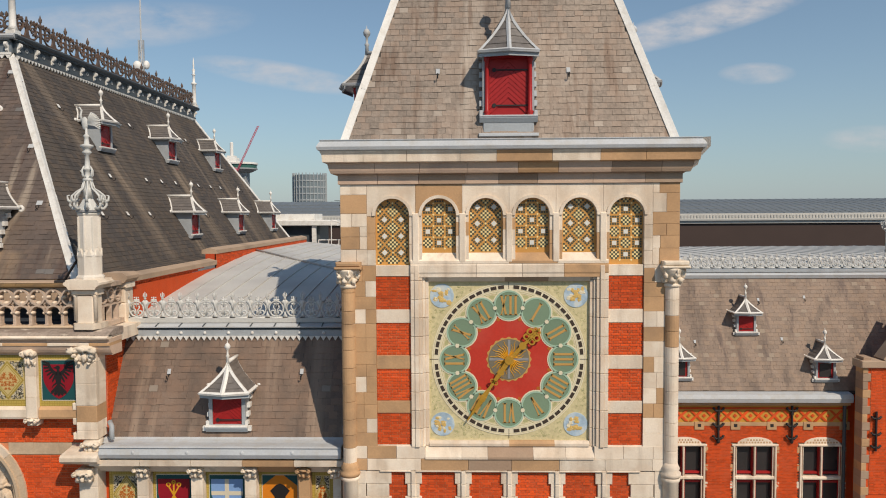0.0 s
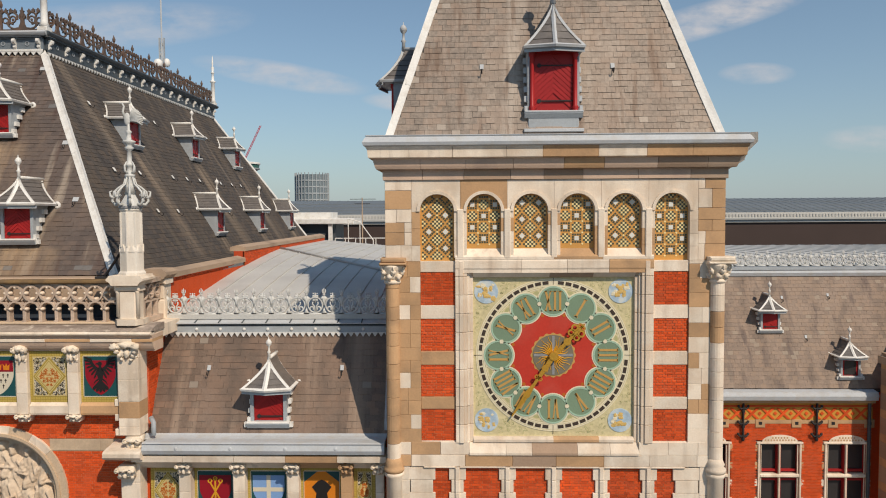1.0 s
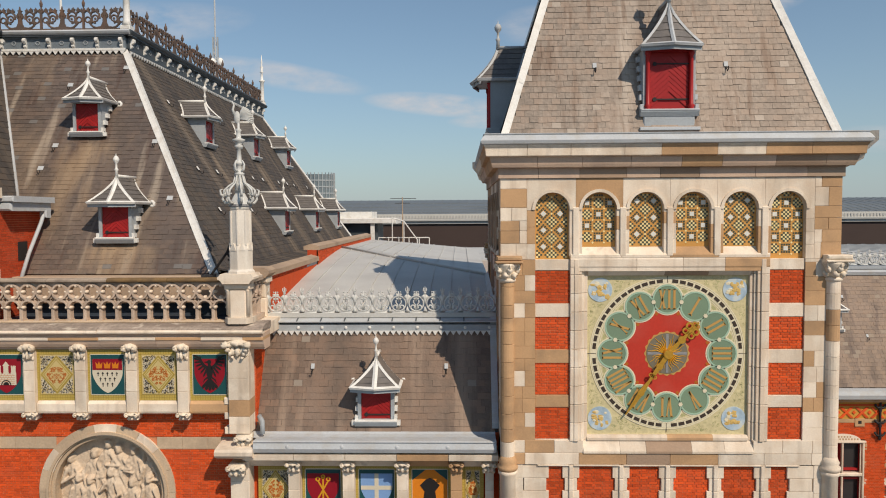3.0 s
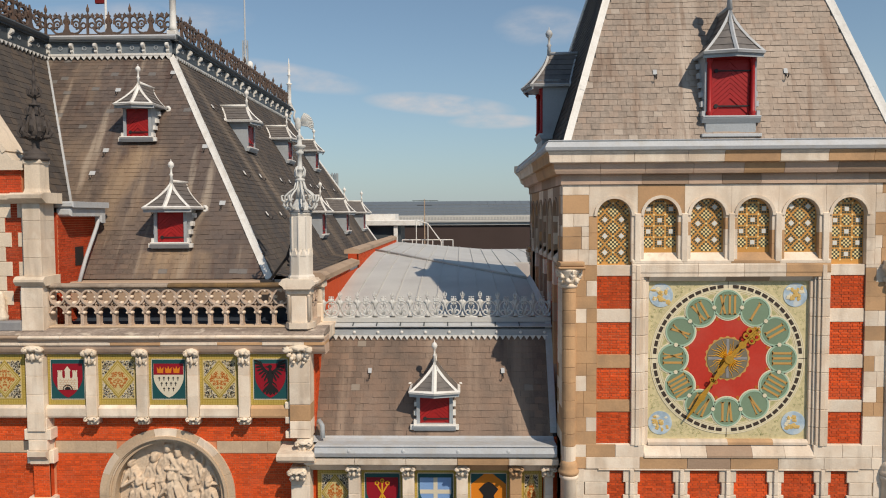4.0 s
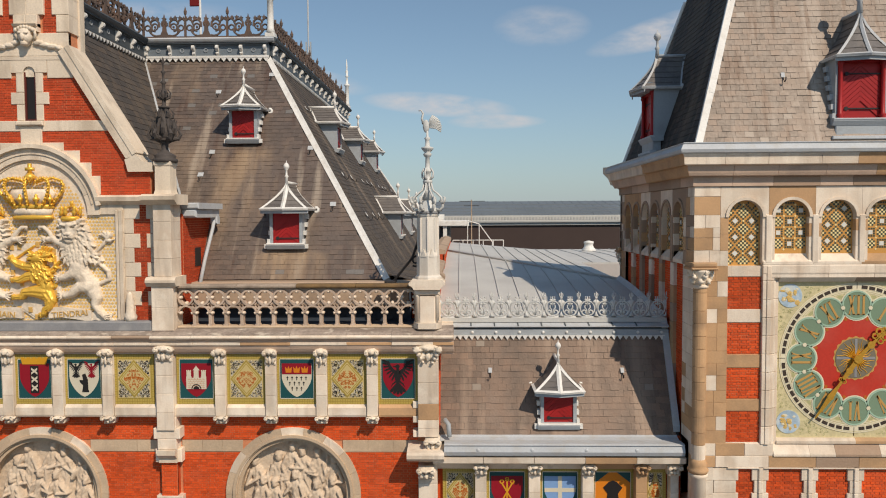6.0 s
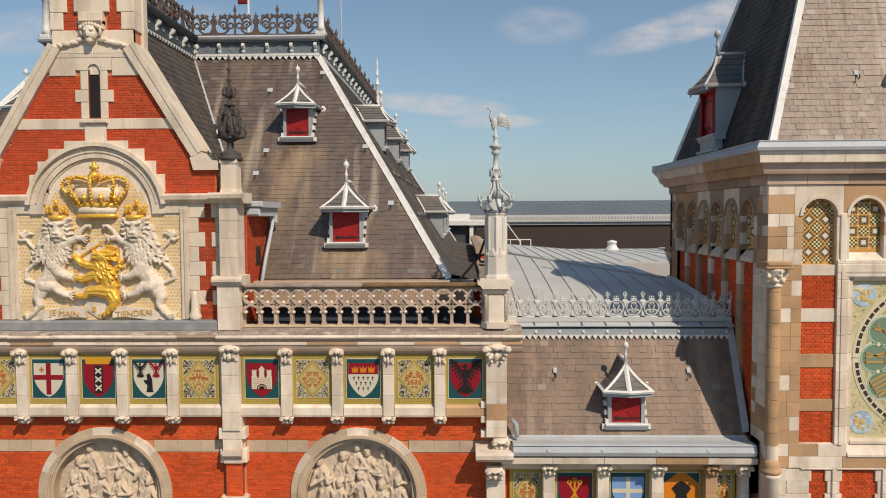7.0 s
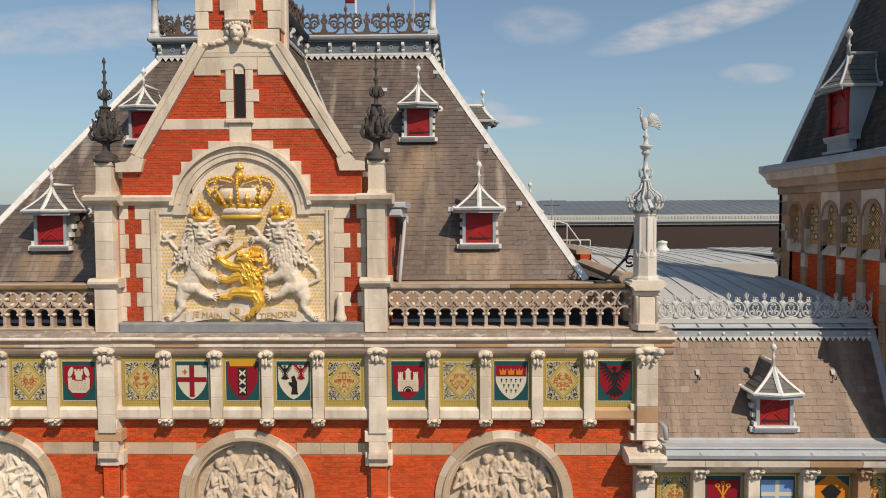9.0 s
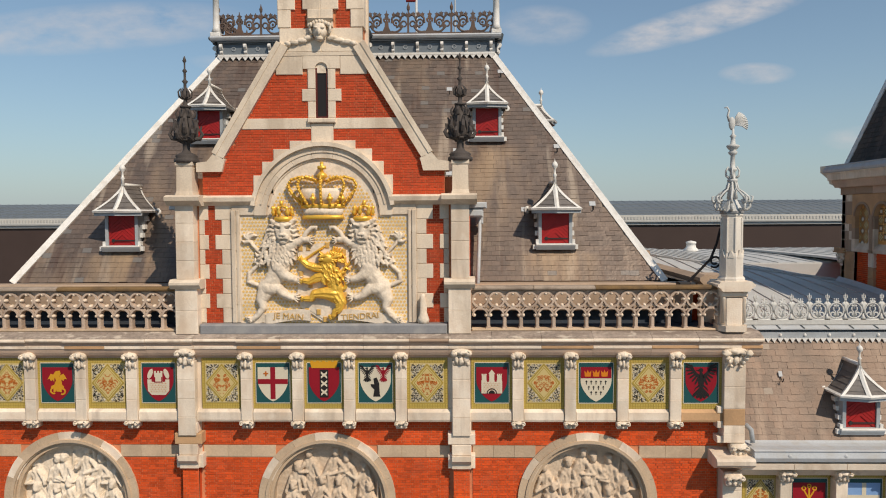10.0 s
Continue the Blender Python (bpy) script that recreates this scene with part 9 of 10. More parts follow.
part("wall_flashing", Geo().prism([(1.36, 12.95), (1.30, 13.2), (2.12, 15.2), (2.5, 15.2), (2.5, 15.3)], -9.96, -9.935, "x"), OLDLEAD, link)
part("slope_deck", Geo().prism([(1.42, 13.0), (2.62, 13.0 + 1.2 * LS), (3.0, 15.4), (3.0, 12.8), (1.42, 12.8)], LX0 - 0.02, LX1 - 0.02, "x"), SLATE_BED, link)
slates(link, (LX0 - 0.02, 1.365, 12.89), (1, 0, 0), (0, 1, LS), LX1 - LX0 - 0.08, 2.45 / LS * math.hypot(1, LS), SLATE_TAN, sw=0.22, sh=0.165, singles=300, near=(3.2, 1.2), seed=12)
dormer(link, (-6.87, 1.40, 13.18), 0.80, 0.80, 1.22, 0.72, LS, eave=0.2, fin=0.58)
for x in (-8.55, -5.15):
    roof_hook(link, (x, 2.05, 14.35), LS)
part("tower_flashing", Geo().prism([(1.4, 13.0), (2.6, 15.45), (2.6, 15.6), (1.4, 13.14)], LX1 - 0.16, LX1, "x"), LEAD, link)
# zinc cap over the slates, with a sawtooth hem
part("zinc_fascia", Geo().prism([(2.50, 15.22), (2.46, 15.24), (2.46, 15.40), (2.56, 15.42), (2.56, 15.22)], LX0, LX1, "x"), GREYPAINT, link)
# recess below the step, painted dark for the shade in it
part("zinc_gap", Geo().box(LX0, LX1, 2.53, 2.75, 15.42, 15.465), DARK_PAINT_SHADE, link)
part("zinc_step", Geo().prism([(2.41, 15.465), (2.40, 15.475), (2.40, 15.495), (2.66, 15.56), (2.75, 15.56), (2.75, 15.465)], LX0, LX1, "x"), LEAD, link)
for k in range(9):
    g = Geo().prism([(2.402, 15.512), (2.66, 15.578), (2.66, 15.562), (2.402, 15.496)], LX0 + 0.3 + 0.62 * k, LX0 + 0.33 + 0.62 * k, "x")
    part("step_tab", g, DARK_PAINT_SHADE, link)
for k in range(38):
    g = Geo()
    w = (LX1 - LX0 - 0.2) / 38
    g.prism([(LX0 + 0.1 + k * w, 15.25), (LX0 + 0.1 + (k + 1) * w, 15.25), (LX0 + 0.1 + (k + 0.5) * w, 15.13)], 2.42, 2.45)
    part("hem_tooth", g, WHITEPAINT, link)
for k in range(10):
    part("rivet", Geo().blob((LX0 + 0.35 + k * 0.62, 2.45, 15.33), (0.042, 0.03, 0.042), 8, 6), WHITEPAINT, link)


def zinc_roof(parent, x0, x1, pts, seam=0.66):
    """A sheet roof along a profile of (y, z), with standing seams."""
    g = Geo()
    low = [(y, z - 0.12) for y, z in reversed(pts)]
    g.prism(pts + low, x0, x1, "x")
    part("zinc_sheet", g, ZINC, parent)
    n = max(2, int((x1 - x0) / seam))
    for k in range(1, n):
        x = x0 + (x1 - x0) * k / n
        q = Geo()
        q.prism([(y, z + 0.035) for y, z in pts] + [(y, z - 0.01) for y, z in reversed(pts)], x - 0.014, x + 0.014, "x")
        part("standing_seam", q, ZINC, parent)


# zinc roof of the link: a gently bowed front slope up to a slanting ridge, a flatter sheet behind it
RIDGE_L, RIDGE_R, BACK_L, BACK_R = Vector((LX0, 14.7, 16.86)), Vector((LX1, 8.35, 16.16)), Vector((LX0, 24.9, 16.85)), Vector((LX1, 24.9, 16.3))


def front_sheet(u, v):
    q = RIDGE_L.lerp(RIDGE_R, u)
    return Vector((q.x, 2.72 + (q.y - 2.72) * v, 15.55 + (q.z - 15.55) * v * (1.55 - 0.55 * v)))


def back_sheet(u, v):
    return RIDGE_L.lerp(RIDGE_R, u).lerp(BACK_L.lerp(BACK_R, u), v)


for name, f, nu in (("front_sheet", front_sheet, 10), ("back_sheet", back_sheet, 10)):
    g = Geo()
    vs, fs = [], []
    for i in range(nu + 1):
        for j in range(9):
            q = f(i / nu, j / 8)
            vs += [tuple(q), (q.x, q.y, q.z - 0.12)]
    for i in range(nu):
        for j in range(8):
            k = 2 * (9 * i + j)
            fs += [(k, k + 2, k + 20, k + 18), (k + 1, k + 19, k + 21, k + 3)]
    part(name, g.add(vs, fs), ZINC, link)
    for i in range(1, nu):
        pts = [f(i / nu, j / 8) for j in range(9)]
        seam = Geo()
        for p, q in zip(pts, pts[1:]):
            up, sx = Vector((0, 0, 0.035)), Vector((0.013, 0, 0))
            seam.add([p - sx, p + sx, p + sx + up, p - sx + up, q - sx, q + sx, q + sx + up, q - sx + up], [(0, 1, 2, 3), (7, 6, 5, 4), (0, 4, 5, 1), (1, 5, 6, 2), (2, 6, 7, 3), (3, 7, 4, 0)])
        part("standing_seam", seam, ZINC, link)
part("ridge_roll", Geo().tube([RIDGE_L + Vector((0, 0, 0.03)), RIDGE_R + Vector((0, 0, 0.03))], 0.05, 8), ZINC, link, smooth=True)
part("tower_skirt", Geo().add([tuple(front_sheet(1, j / 8) + Vector((dx, 0, dz))) for dx, dz in ((-0.12, 0.012), (0.0, 0.16)) for j in range(9)], [(j, j + 1, j + 10, j + 9) for j in range(8)]), LEAD, link)
def pale_crest_unit(w, h):
    """One repeat of the pale cresting: a ring of scrolls between stems with trident tips."""
    r = 0.018
    g = Geo()
    g.box(-w / 2, w / 2, -r, r, 0, h * 0.08)
    cz, R = h * 0.38, w * 0.43
    g.ring(0, cz, R - 0.026, R + 0.01, -r, r, 0, 360, 18)
    for s in (-1, 1):
        # spandrels that gather into the posts
        g.prism([(s * w * 0.5, h * 0.30), (s * w * 0.5, h * 0.72), (s * w * 0.43, h * 0.72), (s * w * 0.26, h * 0.62), (s * w * 0.41, h * 0.52), (s * w * 0.46, h * 0.40)], -r, r)
        g.prism([(s * w * 0.5, 0.0), (s * w * 0.5, h * 0.30), (s * w * 0.44, h * 0.18), (s * w * 0.34, h * 0.06)], -r, r)
        # scrolls at the foot
        g.tube([(s * (w * 0.17 + (0.14 - 0.02 * q) * w * math.cos(q)), 0, h * 0.24 + (0.14 - 0.02 * q) * w * math.sin(q)) for q in np.linspace(-1.8, 4.2, 10)], 0.023, 5)
        g.tube([(s * w * 0.03, 0, h * 0.12), (s * w * 0.06, 0, h * 0.34), (s * w * 0.16, 0, h * 0.42), (s * w * 0.14, 0, h * 0.50)], 0.021, 5)
        # four leaves over them
        g.blob((s * w * 0.10, 0, h * 0.71), (w * 0.09, r, h * 0.05), 7, 5)
        g.blob((s * w * 0.09, 0, h * 0.56), (w * 0.08, r, h * 0.045), 7, 5)
        g.blob((s * w * 0.11, 0, h * 0.81), (w * 0.05, r, h * 0.028), 7, 5)
        # flame tips on the posts
        g.tube([(s * w * 0.5, 0, h * 0.80), (s * w * 0.40, 0, h * 0.87), (s * w * 0.42, 0, h * 0.97)], 0.021, 5, taper=0.5)
    g.tube([(0, 0, h * 0.45), (0, 0, h * 0.84)], 0.018, 5)
    g.blob((w * 0.5, 0, h * 0.78), (w * 0.085, r * 1.3, h * 0.045), 8, 6)
    g.tube([(w * 0.5, 0, h * 0.7), (w * 0.5, 0, h * 0.88), (w * 0.5, 0, h * 1.02)], 0.024, 5, taper=0.4)
    return g.mesh("crest_unit", True)


ZINC_UNIT = pale_crest_unit(0.48, 0.70)
ZINC_UNIT.materials.append(CRESTWHITE)
cresting(Matrix.Translation((LX0 + 0.1, 2.68, 0)), LX1 - LX0 - 0.1, ZINC_UNIT, CRESTWHITE, 0.48, 15.66, "roof_cresting", "pale grey cast cresting along the zinc roof edge", "pale roof crestings")
part("crest_rail", Geo().box(LX0, LX1, 2.62, 2.72, 15.57, 15.69), ZINC, link)
# parapet wall between pavilion roof and zinc roof
wall = thing("parapet_wall", "red brick parapet wall with sloping sandstone coping", "wall", (0, 0, 0), kind="structure")
part("brick_face", Geo().box(-10.28, -9.96, 2.9, 9.6, 12, 16.62).box(-10.28, -9.9, 9.6, 24.6, 12, 17.0), BRICK_OLD_SHADE, wall)
brickwork(wall, [(2.92, 9.6, 15.5, 16.61)], 0.0, m=Matrix.Translation((-9.955, 0, 0)) @ EASTWARD)
brickwork(wall, [(9.6, 24.6, 16.3, 16.99)], 0.0, m=Matrix.Translation((-9.895, 0, 0)) @ EASTWARD)
for y0, y1, z in ((2.9, 5.6, 16.62), (5.6, 9.6, 16.62), (9.6, 14.5, 17.0), (14.5, 19.5, 17.0), (19.5, 24.6, 17.0)):
    part("coping_stone", Geo().prism([(-10.42, z), (-10.42, z + 0.14), (-10.15, z + 0.22), (-9.86, z + 0.14), (-9.86, z)], y0 + 0.003, y1 - 0.003), COPING, wall)
g = Geo()
for k in range(20):
    y = 3.0 + k * 0.55
    zz = front_sheet(0, (y + 0.5 - 2.72) / 11.98).z
    g.box(-9.97, -9.94, y, y + 0.55, zz, zz + 0.22)
part("stepped_flashing", g, LEAD, wall)
part("pier", Geo().box(-10.34, -9.84, 2.5, 2.96, 15.6, 16.1, 0.03), STONE, wall)
part("pier_shaft", Geo().box(-10.32, -9.86, 2.52, 2.96, 16.104, 16.5, 0.03), STONE, wall)
part("pier_neck", Geo().box(-10.36, -9.80, 2.46, 2.98, 16.504, 16.64, 0.03), STONE, wall)
part("pier_cap", Geo().prism([(-10.38, 16.64), (-10.48, 16.74), (-10.48, 16.82), (-10.36, 16.90), (-9.84, 16.90), (-9.72, 16.82), (-9.72, 16.74), (-9.82, 16.64)], 2.36, 3.06), COPING, wall)

# ---- set-back wing beyond the tower ----
wing = thing("side_wing", "set-back brick station wing with slate slope and cross windows", "building", (0, 0, 0))
GX0, GX1, GYW = 3.9, 14.95, 14.0
part("wing_wall", Geo().box(GX0, 26.0, GYW + 0.3, 30, 0, 10.8), BRICK, wing)
win_x = [8.2, 11.16, 13.92]
in_win = lambda x, z: not (z < 8.75 and any(abs(x - w) < 0.92 for w in win_x))
brickwork(wing, [(GX0, GX1, 4.0, 9.75)], GYW, in_win)
part("frieze_field", Geo().box(GX0, GX1, GYW - 0.02, GYW + 0.05, 9.6, 10.45), paint("ochre brick", (0.54, 0.28, 0.05), 0.85, var=0.2), wing)
for k in range(17):
    # crossed strips of red brick, with a small diamond between crosses
    x = GX0 + 0.33 + k * 0.64
    for q in (-1, 1):
        part("brick_cross", Geo().prism([(x - q * 0.30, 9.66), (x - q * 0.17, 9.66), (x + q * 0.30, 10.13), (x + q * 0.17, 10.13)], GYW - 0.055 - 0.004 * q, GYW - 0.01), BRICK, wing)
    part("brick_diamond", Geo().prism([(x + 0.32, 9.82), (x + 0.40, 9.90), (x + 0.32, 9.98), (x + 0.24, 9.90)], GYW - 0.05, GYW - 0.01), BRICK, wing)
part("frieze_top", Geo().box(GX0, GX1, GYW - 0.05, GYW + 0.05, 10.17, 10.25, 0.006), BRICK, wing)
part("frieze_band", Geo().box(GX0, GX1, GYW - 0.03, GYW + 0.05, 9.46, 9.62, 0.006), TAN, wing)
for k in range(7):
    x = 5.83 + k * 1.5
    part("putlog_stone", Geo().box(x - 0.2, x + 0.2, GYW - 0.05, GYW + 0.05, 9.30, 9.64, 0.01), TAN, wing)
    part("putlog_hole", Geo().box(x - 0.07, x + 0.07, GYW - 0.054, GYW - 0.03, 9.42, 9.55), BLACKIRON, wing)
    carved_capital(wing, x + 0.6, 10.35, GYW - 0.2, 0.22, 0.2, TAN)
for x in win_x:
    w = new("window")
    w.parent = wing
    w.location = (x, GYW, 0)
    part("glass", Geo().box(-0.80, 0.80, 0.22, 0.26, 5.0, 8.6), GLASS_DARK, w)
    for s in (-1, 1):
        part("jamb", Geo().box(min(s * 0.82, s * 0.9), max(s * 0.82, s * 0.9), -0.05, 0.26, 5.0, 8.62, 0.015), STONE, w)
        part("reveal", Geo().box(min(s * 0.78, s * 0.815), max(s * 0.78, s * 0.815), 0.04, 0.22, 5.0, 8.58), RED, w)
        part("sash_stile", Geo().box(min(s * 0.045, s * 0.085), max(s * 0.045, s * 0.085), 0.05, 0.21, 5.0, 8.58), RED, w)
        part("inner_bead", Geo().box(min(s * 0.74, s * 0.775), max(s * 0.74, s * 0.775), 0.0, 0.05, 5.0, 8.56, 0.008), STONE, w)
        for z in np.arange(5.3, 8.6, 0.75):
            part("quoin", Geo().box(min(s * 0.9, s * 1.02), max(s * 0.9, s * 1.02), -0.012, 0.05, z, z + 0.28, 0.01), STONE if z < 7 else TAN, w)
        for q in (-1, 1):
            part("sash_rail", Geo().box(min(s * 0.09, s * 0.74), max(s * 0.09, s * 0.74), 0.1, 0.2, 7.40 if q > 0 else 7.02, 7.49 if q > 0 else 7.10), RED, w)
    part("mullion", Geo().box(-0.04, 0.04, -0.03, 0.26, 5.0, 8.6, 0.015), STONE, w)
    part("transom", Geo().box(-0.82, 0.82, -0.06, 0.26, 7.18, 7.32, 0.03), STONE, w)
    part("lintel", Geo().box(-0.96, 0.96, -0.06, 0.26, 8.6, 8.69, 0.015), STONE, w)
    # shallow relieving arch filled with chequered stone
    seg = [(0.74 * math.cos(t), 8.69 + 0.30 * math.sin(t)) for t in np.linspace(0, math.pi, 15)]
    part("tympanum", Geo().prism(seg, -0.035, 0.06), STONE, w)
    for k in range(11):
        for r in range(2):
            xx = -0.60 + 0.12 * k + 0.06 * r
            if abs(xx) < 0.62 - 0.22 * r:
                part("cheque", Geo().box(xx - 0.032, xx + 0.032, -0.04, 0.0, 8.73 + 0.10 * r, 8.80 + 0.10 * r), TAN, w)
for x in (9.6, 12.63):
    a = thing("wall_anchor", "black wrought iron wall anchor with leafy ends", "wall anchor", (x, GYW - 0.1, 9.55), "iron wall anchors")
    part("bar", Geo().tube([(0, 0, -0.75), (0, 0, 0.85)], 0.05, 6), BLACKIRON, a)
    for z in (-0.62, -0.1, 0.55):
        part("leaf", Geo().tube([(-0.2, 0, z + 0.1), (-0.1, 0, z), (0, 0, z + 0.05), (0.1, 0, z), (0.2, 0, z + 0.1)], 0.045, 5).blob((0, 0, z - 0.1), (0.08, 0.04, 0.1), 7, 5).blob((-0.2, 0, z + 0.12), (0.06, 0.04, 0.06), 6, 5).blob((0.2, 0, z + 0.12), (0.06, 0.04, 0.06), 6, 5), BLACKIRON, a, smooth=True)
ga = thing("wall_anchor", "black wrought iron wall anchor with leafy ends", "wall anchor", (15.45, 12.8, 9.55), "iron wall anchors")
part("bar", Geo().tube([(0, 0, -0.75), (0, 0, 0.85)], 0.05, 6), BLACKIRON, ga)
for z in (-0.62, -0.1, 0.55):
    part("leaf", Geo().tube([(-0.2, 0, z + 0.1), (-0.1, 0, z), (0, 0, z + 0.05), (0.1, 0, z), (0.2, 0, z + 0.1)], 0.045, 5), BLACKIRON, ga, smooth=True)
part("gutter", Geo().prism([(13.72, 10.5), (13.56, 10.55), (13.52, 10.72), (13.58, 10.88), (13.9, 10.92), (14.1, 10.92), (14.1, 10.5)], GX0, GX1, "x"), LEAD, wing)
part("gutter_mould", Geo().box(GX0, GX1, 13.74, 14.1, 10.38, 10.5, 0.02), TAN, wing)
WS = 2.07
part("slope_deck", Geo().prism([(13.95, 10.85), (16.3, 10.85 + 2.35 * WS), (17.0, 15.6), (17.0, 10.8), (13.95, 10.8)], GX0, 17.6, "x"), SLATE_BED, wing)
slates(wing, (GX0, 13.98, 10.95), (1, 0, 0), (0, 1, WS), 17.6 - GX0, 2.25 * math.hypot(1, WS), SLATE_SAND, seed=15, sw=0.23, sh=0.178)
for x, z in ((11.12, 13.22), (14.08, 11.4), (8.05, 11.45)):
    dormer(wing, (x, 13.98 + (z - 10.95) / WS - 0.1, z), 0.72, 0.8, 1.2, 0.66, WS, fin=0.65, glazed=z < 13)
for x, z in ((8.9, 12.8), (12.6, 12.9), (13.9, 14.6), (11.9, 14.5)):
    roof_hook(wing, (x, 13.98 + (z - 10.95) / WS, z), WS)
part("lead_ridge", Geo().prism([(16.1, 15.45), (16.05, 15.6), (16.3, 15.72), (16.6, 15.72), (16.6, 15.45)], GX0, 18.2, "x"), LEAD, wing)
part("zinc_step", Geo().box(GX0, 18.2, 16.2, 16.7, 15.72, 15.84), GREYPAINT, wing)
cresting(Matrix.Translation((GX0, 16.5, 0)), 14.4, ZINC_UNIT, CRESTWHITE, 0.48, 15.86, "roof_cresting", "pale grey cast cresting along the wing's roof edge", "pale roof crestings")
zinc_roof(wing, GX0, 30.0, [(16.6, 15.6), (20.0, 15.95), (25.0, 16.0), (38.0, 15.85)], 1.0)
needle(18.15, 16.6, 15.9, 1.0)
# stepped gable at the wing's end
part("end_gable", Geo().prism([(14.95, 4), (26, 4), (26, 22.4), (17.8, 15.2), (16.1, 12.8), (15.75, 12.2), (14.95, 12.2)], 12.9, 13.3), BRICK, wing)
brickwork(wing, [(15.25, 18.2, 7.0, 12.15)], 12.885)
for k in range(26):
    z = 4.0 + 0.33 * k
    e = 0.45 if k % 2 else 0.3
    part("quoin", Geo().box(14.92, 14.92 + e * 0.7, 12.86, 13.4, z + 0.006, z + 0.328, 0.012), UMBER if k % 3 else TAN, wing)
part("kneeler", Geo().box(14.8, 15.95, 12.75, 13.45, 12.15, 12.45, 0.03), COPING, wing)
for k in range(4):
    a, b = Vector((15.75 + k * 0.62, 12.45 + k * 0.85)), Vector((15.75 + (k + 1) * 0.62, 12.45 + (k + 1) * 0.85))
    part("coping_stone", Geo().prism([(a.x - 0.1, a.y + 0.06), (b.x - 0.1, b.y + 0.06), (b.x + 0.14, b.y - 0.1), (a.x + 0.14, a.y - 0.1)], 12.75, 13.45), COPING, wing)
part("rain_pipe", Geo().lathe([(0.07, 3), (0.07, 10.4)], 8, cx=14.75, cy=13.85), DARK_PAINT_SHADE, wing)

# ---- roofs and train shed behind ----
back = thing("station_roof", "flat grey zinc roof behind the station front", "roof", (0, 0, 0), kind="structure")
part("roof_body", Geo().box(-9.9, 60, 24.5, 40, 0, 15.6), ZINC, back)
zinc_roof(back, -9.9, 60, [(24.6, 15.66), (30.0, 15.78), (40.0, 15.66)], 1.0)
solo("roof_vent", Geo().lathe([(0.52, 0), (0.52, 0.12), (0.36, 0.3), (0.30, 0.55), (0.36, 0.58), (0.36, 0.7), (0.05, 0.78)], 16), WHITEPAINT, "white conical roof vent on the zinc roof", "roof vent", (0.0, 36.0, 15.7), smooth=True)
shed = thing("train_shed", "long train shed with brown fascia and glazed roof", "train shed", (0, 0, 0))
BROWN = surface("dark brown cladding", (0.060, 0.040, 0.034), 0.7, var=0.15, scale=0.4)
GLAZE = surface("grey roof glazing", (0.145, 0.168, 0.185), 0.55, metal=0.0, var=0.25, scale=0.15, bump=0.05)
part("brown_wall", Geo().box(-160, 160, 60, 62, 0, 17.25), BROWN, shed)
part("pale_gutter", Geo().box(-160, 160, 59.6, 60.4, 17.55, 17.72).box(-160, 160, 59.8, 61, 17.25, 17.55), paint("pale grey metal", (0.42, 0.42, 0.40), 0.6), shed)
part("white_band", Geo().box(-160, 160, 60.1, 61, 17.72, 18.3), paint("light grey metal", (0.52, 0.51, 0.47), 0.7), shed)
g = Geo()
for k in range(960):
    g.box(-160 + k / 3, -159.85 + k / 3, 60.03, 60.15, 17.86, 18.12)
tagged(part("band_ribs", g, paint("shade grey metal", (0.42, 0.41, 0.385), 0.6), shed), kind="stuff")
part("glazed_roof", Geo().prism([(60.2, 18.3), (62, 18.55), (66, 19.25), (72, 20.0), (72, 17), (60.2, 17.5)], -160, 160, "x"), GLAZE, shed)
g = Geo()
for k in range(320):
    x = -160 + k
    g.prism([(60.2, 18.33), (62, 18.58), (66, 19.28), (72, 20.03), (72, 19.9), (60.2, 18.2)], x - 0.04, x + 0.04, "x")
for y, z in ((61.2, 18.47), (63, 18.75), (65, 19.1), (68, 19.53)):
    g.box(-160, 160, y - 0.05, y + 0.05, z - 0.05, z + 0.04)
tagged(part("glazing", g, paint("dull grey glazing bar", (0.165, 0.185, 0.20), 0.6), shed), kind="stuff")

# white stair house, railings and mast on the roof beside the pavilion
stair = thing("stair_house", "white flat-roofed stair house with railings on the roof", "roof house", (-11.2, 29.0, 15.7))
part("house_body", Geo().box(-3.5, 1.2, 0, 3, 0, 2.0), DARK_PAINT_SHADE, stair)
part("flat_roof", Geo().box(-3.8, 2.4, -0.5, 3.4, 2.0, 2.35, 0.04), WHITEPAINT, stair)
part("upper_box", Geo().box(-3.4, 0.8, 0.4, 3, 2.35, 2.75), WHITEPAINT, stair)
for x in (-2.2, 0.9):
    part("post", Geo().box(x - 0.12, x + 0.12, -0.35, -0.1, 0, 2.0), WHITEPAINT, stair)
rail = thing("guard_rail", "white tubular guard rail on the roof", "railing", (-9.8, 27.6, 15.75))
for k in range(6):
    part("rail_post", Geo().tube([(k * 0.62, 0, 0), (k * 0.62, 0, 1.1)], 0.03, 6), WHITEPAINT, rail)
for z in (0.55, 1.1):
    part("rail", Geo().tube([(0, 0, z), (3.1, 0, z)], 0.03, 6), WHITEPAINT, rail)
part("stair_rail", Geo().tube([(0.9, -0.6, 2.3), (1.6, -0.6, 2.1), (2.4, -0.6, 1.0), (2.4, -0.6, 0)], 0.035, 6).tube([(0.9, -0.6, 0.2), (0.9, -0.6, 2.3)], 0.03, 6).tube([(1.6, -0.6, 0.2), (1.6, -0.6, 2.1)], 0.03, 6), WHITEPAINT, rail)
mast = thing("aerial", "thin rooftop aerial with cross bars", "aerial", (-8.6, 31.0, 15.7))
